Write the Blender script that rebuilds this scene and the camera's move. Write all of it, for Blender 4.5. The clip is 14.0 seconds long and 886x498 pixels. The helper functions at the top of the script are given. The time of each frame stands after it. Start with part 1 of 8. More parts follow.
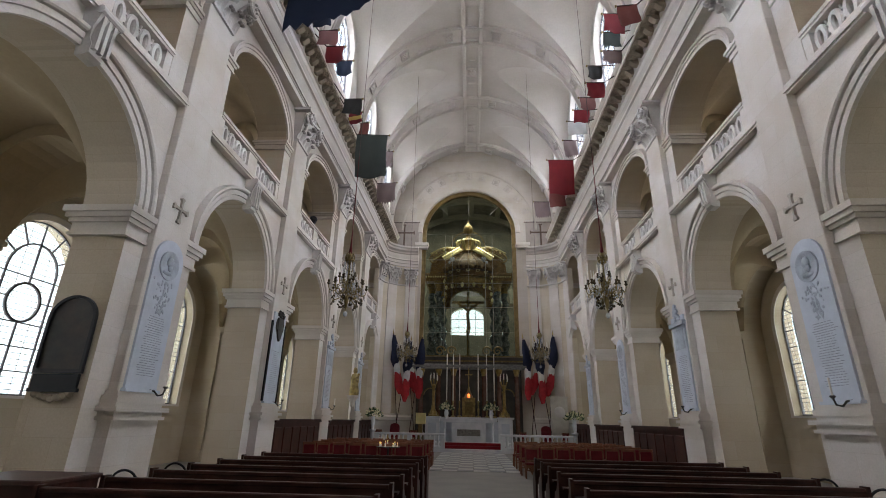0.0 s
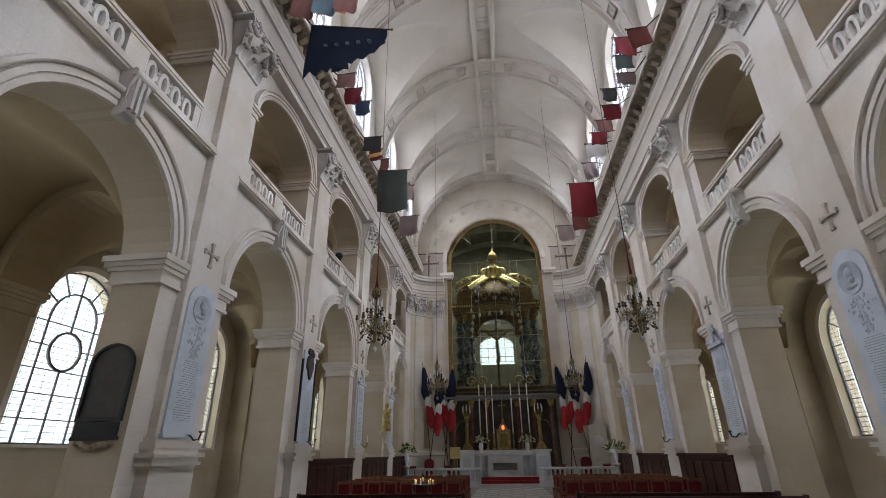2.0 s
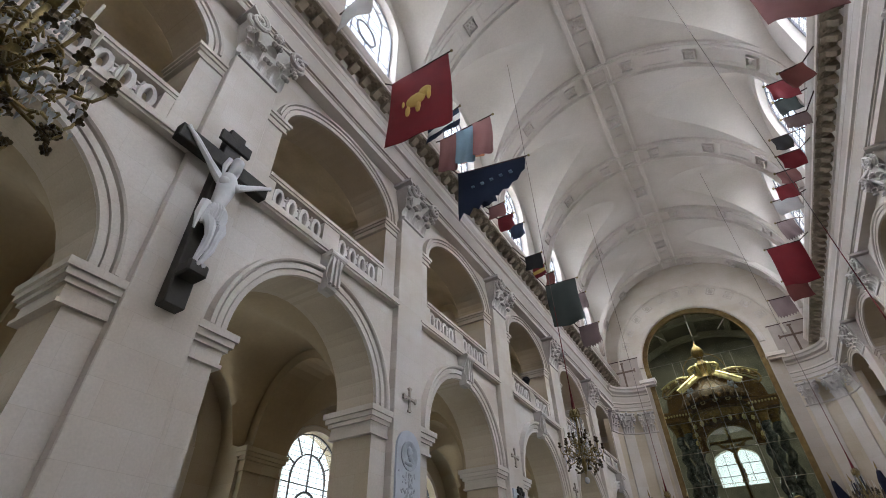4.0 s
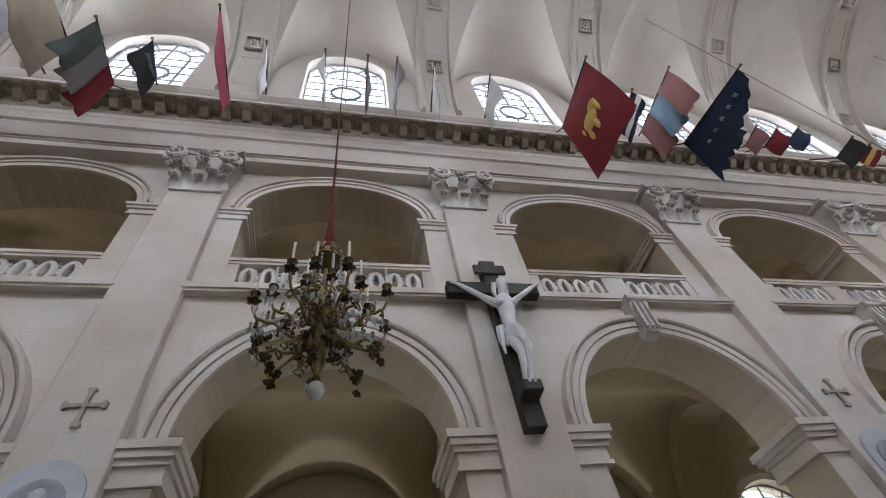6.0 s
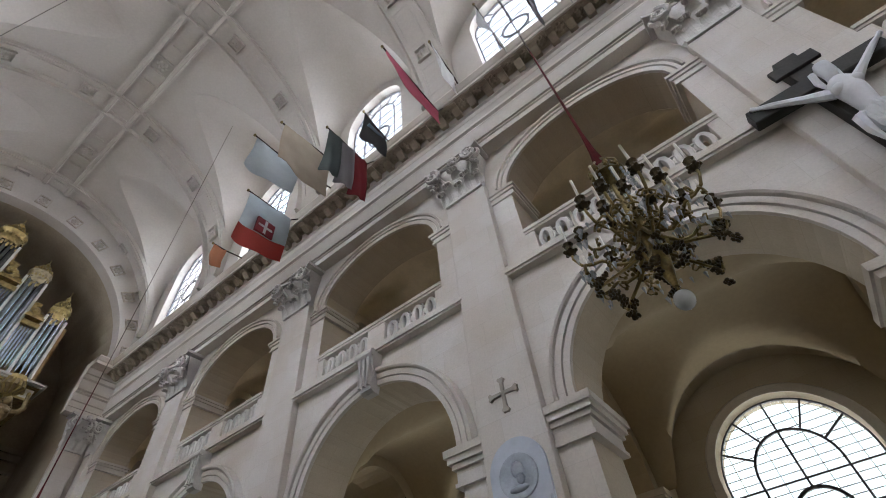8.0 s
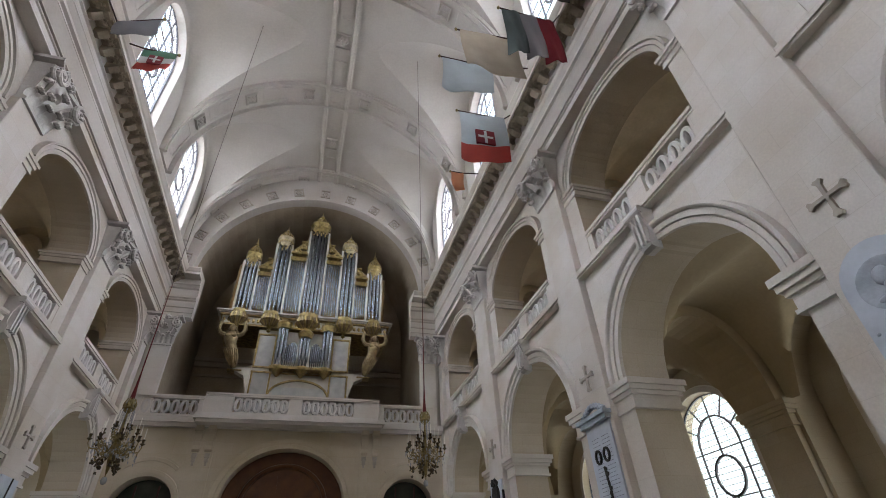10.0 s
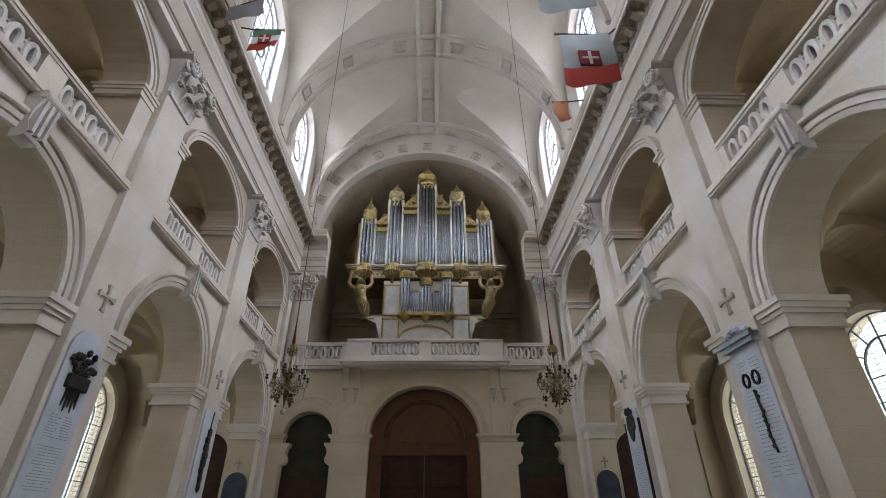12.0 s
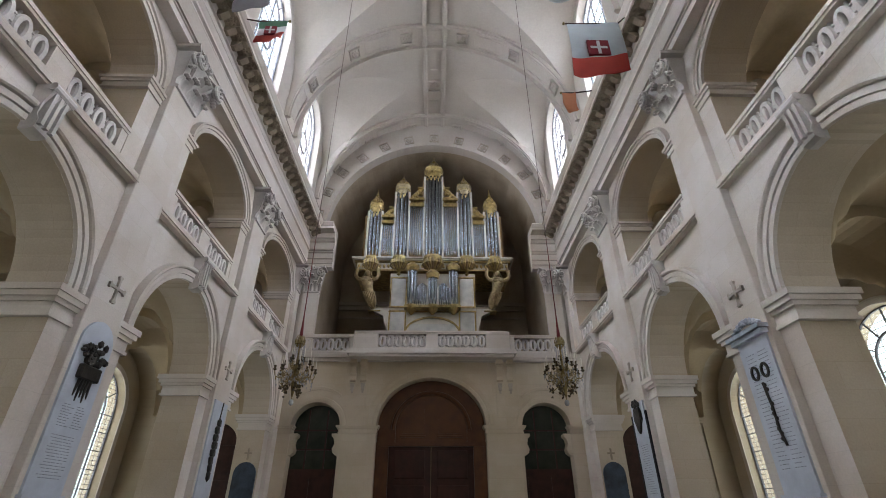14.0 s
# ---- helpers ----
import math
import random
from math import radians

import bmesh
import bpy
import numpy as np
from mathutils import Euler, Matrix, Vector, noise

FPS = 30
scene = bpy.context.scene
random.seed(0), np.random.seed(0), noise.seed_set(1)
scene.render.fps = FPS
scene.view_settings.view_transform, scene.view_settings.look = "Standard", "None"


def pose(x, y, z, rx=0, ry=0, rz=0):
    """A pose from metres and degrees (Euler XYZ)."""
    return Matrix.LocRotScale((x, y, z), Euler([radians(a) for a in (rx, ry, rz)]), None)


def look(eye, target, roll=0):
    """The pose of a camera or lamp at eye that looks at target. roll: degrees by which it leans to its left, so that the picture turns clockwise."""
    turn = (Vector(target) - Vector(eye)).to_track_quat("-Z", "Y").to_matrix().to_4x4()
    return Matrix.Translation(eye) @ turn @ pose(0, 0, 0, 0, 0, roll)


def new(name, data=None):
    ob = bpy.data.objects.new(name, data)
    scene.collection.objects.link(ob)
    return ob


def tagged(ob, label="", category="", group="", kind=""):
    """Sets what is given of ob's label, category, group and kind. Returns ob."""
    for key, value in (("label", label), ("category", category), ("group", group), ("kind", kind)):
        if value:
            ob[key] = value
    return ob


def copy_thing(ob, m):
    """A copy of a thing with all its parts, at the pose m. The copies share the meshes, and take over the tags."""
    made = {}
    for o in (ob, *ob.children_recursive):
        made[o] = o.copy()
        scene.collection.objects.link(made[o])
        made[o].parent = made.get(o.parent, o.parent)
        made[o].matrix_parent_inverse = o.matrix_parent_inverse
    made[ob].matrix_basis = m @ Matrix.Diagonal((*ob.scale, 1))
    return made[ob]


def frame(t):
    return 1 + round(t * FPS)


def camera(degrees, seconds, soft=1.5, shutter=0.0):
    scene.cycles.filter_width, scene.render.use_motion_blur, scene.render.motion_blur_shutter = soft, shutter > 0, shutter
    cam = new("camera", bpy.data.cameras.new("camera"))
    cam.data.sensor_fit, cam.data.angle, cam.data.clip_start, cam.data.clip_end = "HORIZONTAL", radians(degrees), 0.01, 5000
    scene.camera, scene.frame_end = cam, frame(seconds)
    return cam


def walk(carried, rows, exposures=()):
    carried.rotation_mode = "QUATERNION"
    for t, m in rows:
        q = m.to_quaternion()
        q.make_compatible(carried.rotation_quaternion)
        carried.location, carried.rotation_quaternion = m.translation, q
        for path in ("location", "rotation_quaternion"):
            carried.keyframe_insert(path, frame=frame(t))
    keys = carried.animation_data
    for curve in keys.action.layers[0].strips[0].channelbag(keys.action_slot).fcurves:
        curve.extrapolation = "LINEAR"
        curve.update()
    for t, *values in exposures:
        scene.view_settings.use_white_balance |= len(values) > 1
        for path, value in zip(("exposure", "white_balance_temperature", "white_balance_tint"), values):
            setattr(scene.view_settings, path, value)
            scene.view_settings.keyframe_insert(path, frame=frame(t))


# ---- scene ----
cam = camera(86.25, 14.0, soft=0.95)
PATH = [
    (0, (-0.095, 0.061, 1.763), (-0.212, 1.938, 2.443), 1.12),
    (0.5, (-0.093, 0.054, 1.767), (-0.210, 1.929, 2.455), 1.10),
    (1, (-0.096, 0.049, 1.772), (-0.212, 1.920, 2.468), 0.91),
    (1.5, (-0.103, 0.044, 1.781), (-0.221, 1.914, 2.482), 0.54),
    (2, (-0.114, 0.042, 1.794), (-0.328, 1.865, 2.589), -0.86),
    (2.5, (-0.123, 0.051, 1.797), (-0.472, 1.799, 2.704), -2.32),
    (2.7, (-0.127, 0.054, 1.797), (-0.538, 1.763, 2.751), -2.80),
    (4.8, (-0.179, 0.065, 1.824), (-1.151, 1.102, 3.232), -2.77),
    (5, (-0.198, 0.079, 1.831), (-1.217, 1.027, 3.268), -4.49),
    (5.5, (-0.253, 0.130, 1.850), (-1.365, 0.835, 3.356), -9.35),
    (6, (-0.273, 0.151, 1.846), (-1.481, 0.561, 3.385), -11.93),
    (6.5, (-0.291, 0.154, 1.854), (-1.538, 0.266, 3.414), -12.17),
    (7, (-0.320, 0.144, 1.889), (-1.534, -0.056, 3.466), -9.55),
    (7.5, (-0.349, 0.116, 1.940), (-1.524, -0.350, 3.490), -8.36),
    (8, (-0.374, 0.062, 2.000), (-1.495, -0.667, 3.487), -7.20),
    (8.5, (-0.404, -0.015, 2.058), (-1.446, -0.960, 3.479), -6.43),
    (9, (-0.455, -0.100, 2.120), (-1.344, -1.277, 3.470), -5.35),
    (9.2, (-0.467, -0.131, 2.137), (-1.286, -1.394, 3.453), -4.70),
    (11.3, (-0.129, -0.194, 1.882), (-0.201, -1.896, 2.931), -1.51),
    (11.5, (-0.117, -0.200, 1.875), (-0.182, -1.914, 2.904), -1.16),
    (12, (-0.107, -0.199, 1.869), (-0.168, -1.921, 2.885), -0.57),
    (12.5, (-0.104, -0.209, 1.866), (-0.162, -1.934, 2.877), -0.32),
    (13, (-0.102, -0.218, 1.866), (-0.151, -1.949, 2.865), -0.28),
    (13.5, (-0.100, -0.220, 1.866), (-0.143, -1.956, 2.859), -0.23),
    (14, (-0.099, -0.218, 1.866), (-0.133, -1.956, 2.855), -0.13),
]
walk(cam, [(t, look(eye, target, roll)) for t, eye, target, roll in PATH], exposures=((0, 0.08), (1.5, 0.08), (2.5, -0.1), (5.0, -0.1), (7.0, -0.18), (9.0, -0.14), (11.5, 0.07), (14, 0.11)))

# ---- light ----
world = bpy.data.worlds.new("overcast_sky")
scene.world = world
world.use_nodes = True
wn = world.node_tree.nodes
sky = wn.new("ShaderNodeTexSky")
sky.sky_type = "NISHITA"
sky.sun_disc = False
sky.sun_elevation = radians(48)
sky.sun_rotation = radians(80)
world.node_tree.links.new(sky.outputs[0], wn["Background"].inputs[0])
wn["Background"].inputs[1].default_value = 0.1
sun_data = bpy.data.lights.new("sun", "SUN")
sun_data.energy, sun_data.angle, sun_data.color = 0.5, radians(15), (1, 0.96, 0.9)
sun_lamp = new("sun", sun_data)
sun_lamp.matrix_world = look((40, 10, 45), (0, 0, 0))


def area_lamp(name, place, target, sx, sy, energy, colour):
    """A rectangular area lamp: skylight outside a row of windows, or added fill."""
    d = bpy.data.lights.new(name, "AREA")
    d.shape, d.size, d.size_y, d.energy, d.color = "RECTANGLE", sx, sy, energy, colour
    ob = new(name, d)
    ob.matrix_world = look(place, target)
    return ob


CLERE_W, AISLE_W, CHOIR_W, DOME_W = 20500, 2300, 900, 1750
for s in (-1, 1):
    area_lamp("sky_light_upper", (s * 9.6, 6, 20.3), (0, 6, 12.6), 55, 7.0, CLERE_W, (0.845, 0.852, 1.02))
    area_lamp("sky_light_aisle", (s * 12.75, 6, 4.6), (0, 6, 4.6), 55, 5.2, AISLE_W, (0.99, 0.955, 0.96))
area_lamp("sky_light_choir", (0, 52, 9.5), (0, 40, 9.0), 5, 6, CHOIR_W, (0.95, 0.98, 1.0))
# Added fill lamp hidden under the vault beyond the glass; no opening there.
area_lamp("sky_light_dome", (0, 40.5, 22.6), (0, 40.5, 0), 7, 7, DOME_W, (0.96, 0.98, 1.0))

# ---- materials ----


def mat(name, colour, rough=0.6, metal=0.0, vary=0.12, scale=2.0, fine=40.0, bump=0.15, colour2=None, spec=0.4, coat=0.0, per_object=0.0):
    """A surface with broad stains, fine grain and a slight relief."""
    m = bpy.data.materials.new(name)
    m.use_nodes = True
    nt = m.node_tree
    b = nt.nodes["Principled BSDF"]
    b.inputs["Roughness"].default_value = rough
    b.inputs["Metallic"].default_value = metal
    b.inputs["Specular IOR Level"].default_value = spec
    b.inputs["Coat Weight"].default_value = coat
    tc = nt.nodes.new("ShaderNodeTexCoord")
    n1 = nt.nodes.new("ShaderNodeTexNoise")
    n1.inputs["Scale"].default_value, n1.inputs["Detail"].default_value = scale, 6
    n2 = nt.nodes.new("ShaderNodeTexNoise")
    n2.inputs["Scale"].default_value, n2.inputs["Detail"].default_value = fine, 4
    geo = nt.nodes.new("ShaderNodeNewGeometry")
    for n in (n1, n2):
        nt.links.new(geo.outputs["Position"], n.inputs["Vector"])
    mix = nt.nodes.new("ShaderNodeMix")
    mix.data_type = "RGBA"
    c2 = colour2 or tuple(c * (1 - 2 * vary) for c in colour)
    mix.inputs["A"].default_value = (*[min(1, c * (1 + vary * 0.5)) for c in colour], 1)
    mix.inputs["B"].default_value = (*c2, 1)
    ramp = nt.nodes.new("ShaderNodeMapRange")
    ramp.inputs["From Min"].default_value, ramp.inputs["From Max"].default_value = 0.38, 0.72
    nt.links.new(n1.outputs["Fac"], ramp.inputs["Value"])
    nt.links.new(ramp.outputs["Result"], mix.inputs["Factor"])
    mul = nt.nodes.new("ShaderNodeMix")
    mul.data_type, mul.blend_type = "RGBA", "MULTIPLY"
    mul.inputs["Factor"].default_value = min(1, vary * 2.0)
    nt.links.new(mix.outputs["Result"], mul.inputs["A"])
    nt.links.new(n2.outputs["Fac"], mul.inputs["B"])
    out = mul.outputs["Result"]
    if per_object:
        oi = nt.nodes.new("ShaderNodeObjectInfo")
        mr = nt.nodes.new("ShaderNodeMapRange")
        mr.inputs["To Min"].default_value, mr.inputs["To Max"].default_value = 1 - per_object, 1 + per_object
        nt.links.new(oi.outputs["Random"], mr.inputs["Value"])
        hs = nt.nodes.new("ShaderNodeHueSaturation")
        nt.links.new(mr.outputs["Result"], hs.inputs["Value"])
        nt.links.new(out, hs.inputs["Color"])
        out = hs.outputs["Color"]
    nt.links.new(out, b.inputs["Base Color"])
    if bump:
        bp = nt.nodes.new("ShaderNodeBump")
        bp.inputs["Strength"].default_value, bp.inputs["Distance"].default_value = bump, 0.02
        nt.links.new(n2.outputs["Fac"], bp.inputs["Height"])
        nt.links.new(bp.outputs["Normal"], b.inputs["Normal"])
    return m


def ashlar(name, colour, colour2, axis):
    """Dressed limestone with tight courses; axis: the horizontal direction of the courses."""
    m = mat(name, colour, rough=0.82, vary=0.10, scale=0.55, fine=30, bump=0.12, colour2=colour2, spec=0.25)
    nt = m.node_tree
    b = nt.nodes["Principled BSDF"]
    geo = nt.nodes.new("ShaderNodeNewGeometry")
    sep = nt.nodes.new("ShaderNodeSeparateXYZ")
    com = nt.nodes.new("ShaderNodeCombineXYZ")
    nt.links.new(geo.outputs["Position"], sep.inputs[0])
    nt.links.new(sep.outputs[axis], com.inputs[0])
    nt.links.new(sep.outputs["Z"], com.inputs[1])
    br = nt.nodes.new("ShaderNodeTexBrick")
    br.inputs["Scale"].default_value = 1.0
    br.inputs["Brick Width"].default_value, br.inputs["Row Height"].default_value = 1.05, 0.46
    br.inputs["Mortar Size"].default_value = 0.004
    br.inputs["Color1"].default_value = (1, 1, 1, 1)
    br.inputs["Color2"].default_value = (0.95, 0.925, 0.885, 1)
    br.inputs["Mortar"].default_value = (0.86, 0.84, 0.8, 1)
    nt.links.new(com.outputs[0], br.inputs["Vector"])
    src = b.inputs["Base Color"].links[0].from_socket
    mul = nt.nodes.new("ShaderNodeMix")
    mul.data_type, mul.blend_type = "RGBA", "MULTIPLY"
    mul.inputs["Factor"].default_value = 0.85
    nt.links.new(src, mul.inputs["A"])
    nt.links.new(br.outputs["Color"], mul.inputs["B"])
    nt.links.new(mul.outputs["Result"], b.inputs["Base Color"])
    return m


STONE = ashlar("limestone_ashlar", (0.68, 0.635, 0.58), (0.60, 0.525, 0.43), "Y")
STONE_X = ashlar("limestone_ashlar_cross", (0.645, 0.565, 0.44), (0.56, 0.47, 0.325), "X")
# Aisle stone's own yellow, deepened to carry the aisle's shade in the colour.
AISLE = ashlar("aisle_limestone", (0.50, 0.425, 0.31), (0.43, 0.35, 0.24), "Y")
# Ochre stone of the arch reveals, with some of their shade mixed in.
REVEAL = ashlar("ochre_limestone_shaded", (0.59, 0.51, 0.395), (0.52, 0.435, 0.31), "X")
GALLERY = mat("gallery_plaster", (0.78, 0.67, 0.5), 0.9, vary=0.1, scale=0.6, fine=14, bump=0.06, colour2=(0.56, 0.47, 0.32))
PLASTER = mat("vault_plaster", (0.55, 0.50, 0.44), 0.9, vary=0.08, scale=0.35, fine=12, bump=0.06, colour2=(0.47, 0.415, 0.345))
# Yellow-brown plaster; part of the shade under the aisle vaults is in its colour.
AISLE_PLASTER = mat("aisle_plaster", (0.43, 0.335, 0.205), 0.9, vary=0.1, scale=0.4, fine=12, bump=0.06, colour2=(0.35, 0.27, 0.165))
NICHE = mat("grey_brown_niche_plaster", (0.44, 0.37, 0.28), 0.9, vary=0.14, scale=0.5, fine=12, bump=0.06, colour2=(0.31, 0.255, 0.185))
# Plaster for the organ niche, slightly browner and darker than the one above.
BROWN_PLASTER = mat("darker_brown_plaster", (0.42, 0.345, 0.245), 0.9, vary=0.16, scale=0.5, fine=12, bump=0.06, colour2=(0.30, 0.235, 0.155))
CARVED = mat("carved_limestone", (0.64, 0.60, 0.55), 0.8, vary=0.1, scale=1.5, fine=25, bump=0.2)
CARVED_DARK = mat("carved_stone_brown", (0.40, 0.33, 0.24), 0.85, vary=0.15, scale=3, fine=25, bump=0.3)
CROSS_STONE = mat("brownish_carved_stone", (0.50, 0.44, 0.365), 0.85, vary=0.12, scale=3, fine=25, bump=0.2)
PAVING = mat("worn_stone_paving", (0.20, 0.175, 0.15), 0.45, vary=0.12, scale=1.2, fine=20, bump=0.08)
LEAD = mat("window_lead", (0.10, 0.10, 0.11), 0.6, 0.3, bump=0)
MARBLE = mat("white_marble", (0.72, 0.73, 0.74), 0.35, vary=0.06, scale=2.2, fine=14, bump=0.03, colour2=(0.58, 0.6, 0.63))
MARBLE_BLUE = mat("grey_blue_marble", (0.56, 0.60, 0.65), 0.4, vary=0.06, scale=2.5, fine=18, bump=0.03, colour2=(0.48, 0.52, 0.57))
WOOD_DARK = mat("dark_varnished_wood", (0.062, 0.022, 0.014), 0.45, vary=0.25, scale=3, fine=30, bump=0.1, coat=0.05, spec=0.25)
WOOD_DOOR = mat("brown_oak", (0.135, 0.048, 0.013), 0.38, vary=0.2, scale=2.5, fine=26, bump=0.1)
GOLD = mat("gilding", (0.50, 0.37, 0.15), 0.42, 0.85, vary=0.25, scale=6, fine=50, bump=0.25)
BRASS = mat("dull_gilt_bronze", (0.27, 0.20, 0.085), 0.4, 0.85, vary=0.2, scale=8, fine=60, bump=0.2)
BRONZE = mat("dark_bronze", (0.06, 0.055, 0.045), 0.45, 0.6, vary=0.2, scale=6, fine=50, bump=0.25)
TIN = mat("organ_pipe_tin", (0.20, 0.21, 0.215), 0.24, 0.92, vary=0.08, scale=3, fine=30, bump=0.02, per_object=0.25)
CASE = mat("cream_painted_case", (0.55, 0.51, 0.42), 0.5, vary=0.08, scale=3, fine=30, bump=0.05)
BLACK = mat("dark_void", (0.02, 0.02, 0.02), 0.9, bump=0)
ROPE = mat("dark_red_cord", (0.16, 0.013, 0.014), 0.8, bump=0.1, vary=0.2)
CABLE = mat("steel_cable", (0.12, 0.09, 0.08), 0.6, 0.4, bump=0)


def glass_mat(name, colour, rough=0.05, clear=0.85, body=None):
    m = bpy.data.materials.new(name)
    m.use_nodes = True
    nt = m.node_tree
    b = nt.nodes["Principled BSDF"]
    b.inputs["Base Color"].default_value = (*(body or colour), 1)
    b.inputs["Roughness"].default_value = rough
    tr = nt.nodes.new("ShaderNodeBsdfTransparent")
    tr.inputs[0].default_value = (*colour, 1)
    mx = nt.nodes.new("ShaderNodeMixShader")
    mx.inputs[0].default_value = clear
    no = nt.nodes.new("ShaderNodeTexNoise")
    no.inputs["Scale"].default_value = 6
    geo = nt.nodes.new("ShaderNodeNewGeometry")
    nt.links.new(geo.outputs["Position"], no.inputs["Vector"])
    bp = nt.nodes.new("ShaderNodeBump")
    bp.inputs["Strength"].default_value = 0.1
    nt.links.new(no.outputs["Fac"], bp.inputs["Height"])
    nt.links.new(bp.outputs["Normal"], b.inputs["Normal"])
    nt.links.new(b.outputs[0], mx.inputs[1])
    nt.links.new(tr.outputs[0], mx.inputs[2])
    nt.links.new(mx.outputs[0], nt.nodes["Material Output"].inputs["Surface"])
    return m


PANE = glass_mat("leaded_window_glass", (0.92, 0.96, 0.97), 0.2, 0.86)
CRYSTAL = glass_mat("cut_crystal", (0.93, 0.95, 0.95), 0.03, 0.5, (0.7, 0.72, 0.73))
BIG_GLASS = glass_mat("large_glass_wall", (0.86, 0.89, 0.84), 0.02, 0.90, (0.02, 0.022, 0.02))

# ---- mesh helpers ----


def bm_new():
    return bmesh.new()


def mesh_of(bm, name, material, smooth=False, crease=40):
    bmesh.ops.recalc_face_normals(bm, faces=bm.faces)
    me = bpy.data.meshes.new(name)
    bm.to_mesh(me)
    bm.free()
    me.materials.append(material)
    if smooth:
        for p in me.polygons:
            p.use_smooth = True
        me.set_sharp_from_angle(angle=radians(crease))
    return me


def part(name, bm, material, parent=None, label="", m=None, smooth=False):
    me = bm if isinstance(bm, bpy.types.Mesh) else mesh_of(bm, name, material, smooth)
    ob = new(name, me)
    if parent:
        ob.parent = parent
    if m is not None:
        ob.matrix_local = m
    if label:
        ob["label"] = label
    return ob


def thing(name, m, label, category, group="", kind=""):
    ob = new(name)
    ob.matrix_world = m
    return tagged(ob, label, category, group, kind)


def box(bm, x0, x1, y0, y1, z0, z1, bevel=0.0):
    vs = [bm.verts.new(p) for p in ((x0, y0, z0), (x1, y0, z0), (x1, y1, z0), (x0, y1, z0), (x0, y0, z1), (x1, y0, z1), (x1, y1, z1), (x0, y1, z1))]
    fs = [bm.faces.new([vs[i] for i in q]) for q in ((3, 2, 1, 0), (4, 5, 6, 7), (0, 1, 5, 4), (1, 2, 6, 5), (2, 3, 7, 6), (3, 0, 4, 7))]
    if bevel:
        bmesh.ops.bevel(bm, geom=list({e for f in fs for e in f.edges}), offset=bevel, segments=1, affect="EDGES")
    return bm


def boxes(*specs, bevel=0.0):
    bm = bm_new()
    for q in specs:
        box(bm, *q, bevel=bevel)
    return bm


def prism(bm, pts, to3, d0, d1):
    """A flat outline made solid: to3(u, v, d) gives the place."""
    a = [bm.verts.new(to3(u, v, d0)) for u, v in pts]
    b = [bm.verts.new(to3(u, v, d1)) for u, v in pts]
    n = len(pts)
    bm.faces.new(a)
    bm.faces.new(b[::-1])
    for i in range(n):
        bm.faces.new((a[i], a[(i + 1) % n], b[(i + 1) % n], b[i]))
    return bm


def sweep(bm, path, profile, closed_path=False, caps=True):
    """path: list of frames (origin, u axis, v axis); profile: closed outline (u, v)."""
    rings = []
    for o, u, v in path:
        rings.append([bm.verts.new(Vector(o) + Vector(u) * a + Vector(v) * b) for a, b in profile])
    n = len(profile)
    pairs = list(zip(rings, rings[1:])) + ([(rings[-1], rings[0])] if closed_path else [])
    for r, q in pairs:
        for i in range(n):
            bm.faces.new((r[i], r[(i + 1) % n], q[(i + 1) % n], q[i]))
    if caps and not closed_path:
        bm.faces.new(rings[0][::-1])
        bm.faces.new(rings[-1])
    return bm


def lathe(bm, prof, n=12, m=None):
    """prof: (r, z) from bottom to top, closed at both ends."""
    m = m or Matrix()
    rings = []
    for r, z in prof:
        rings.append([bm.verts.new(m @ Vector((r * math.cos(6.28319 * i / n), r * math.sin(6.28319 * i / n), z))) for i in range(n)])
    for a, b in zip(rings, rings[1:]):
        for i in range(n):
            bm.faces.new((a[i], a[(i + 1) % n], b[(i + 1) % n], b[i]))
    bm.faces.new(rings[0][::-1])
    bm.faces.new(rings[-1])
    return bm


def tube(bm, pts, r, n=6, r1=None):
    """A round bar along points."""
    pts = [Vector(p) for p in pts]
    rings = []
    for i, p in enumerate(pts):
        d = (pts[min(i + 1, len(pts) - 1)] - pts[max(i - 1, 0)]).normalized()
        a = d.orthogonal().normalized() if i == 0 else (a - d * a.dot(d)).normalized()
        c = d.cross(a)
        rr = r if r1 is None else r + (r1 - r) * i / (len(pts) - 1)
        rings.append([bm.verts.new(p + (a * math.cos(6.28319 * k / n) + c * math.sin(6.28319 * k / n)) * rr) for k in range(n)])
    for p, q in zip(rings, rings[1:]):
        for i in range(n):
            bm.faces.new((p[i], p[(i + 1) % n], q[(i + 1) % n], q[i]))
    bm.faces.new(rings[0][::-1])
    bm.faces.new(rings[-1])
    return bm


def blob(bm, x, y, z, rx, ry, rz, sub=1):
    r = bmesh.ops.create_icosphere(bm, subdivisions=sub, radius=1)
    bmesh.ops.transform(bm, matrix=Matrix.Translation((x, y, z)) @ Matrix.Diagonal((rx, ry, rz, 1)), verts=r["verts"])
    return bm


def arch_top(op, y):
    yc, hw, zb, zs, rise = op
    return zs + rise * math.sqrt(max(0.0, 1 - ((y - yc) / hw) ** 2))


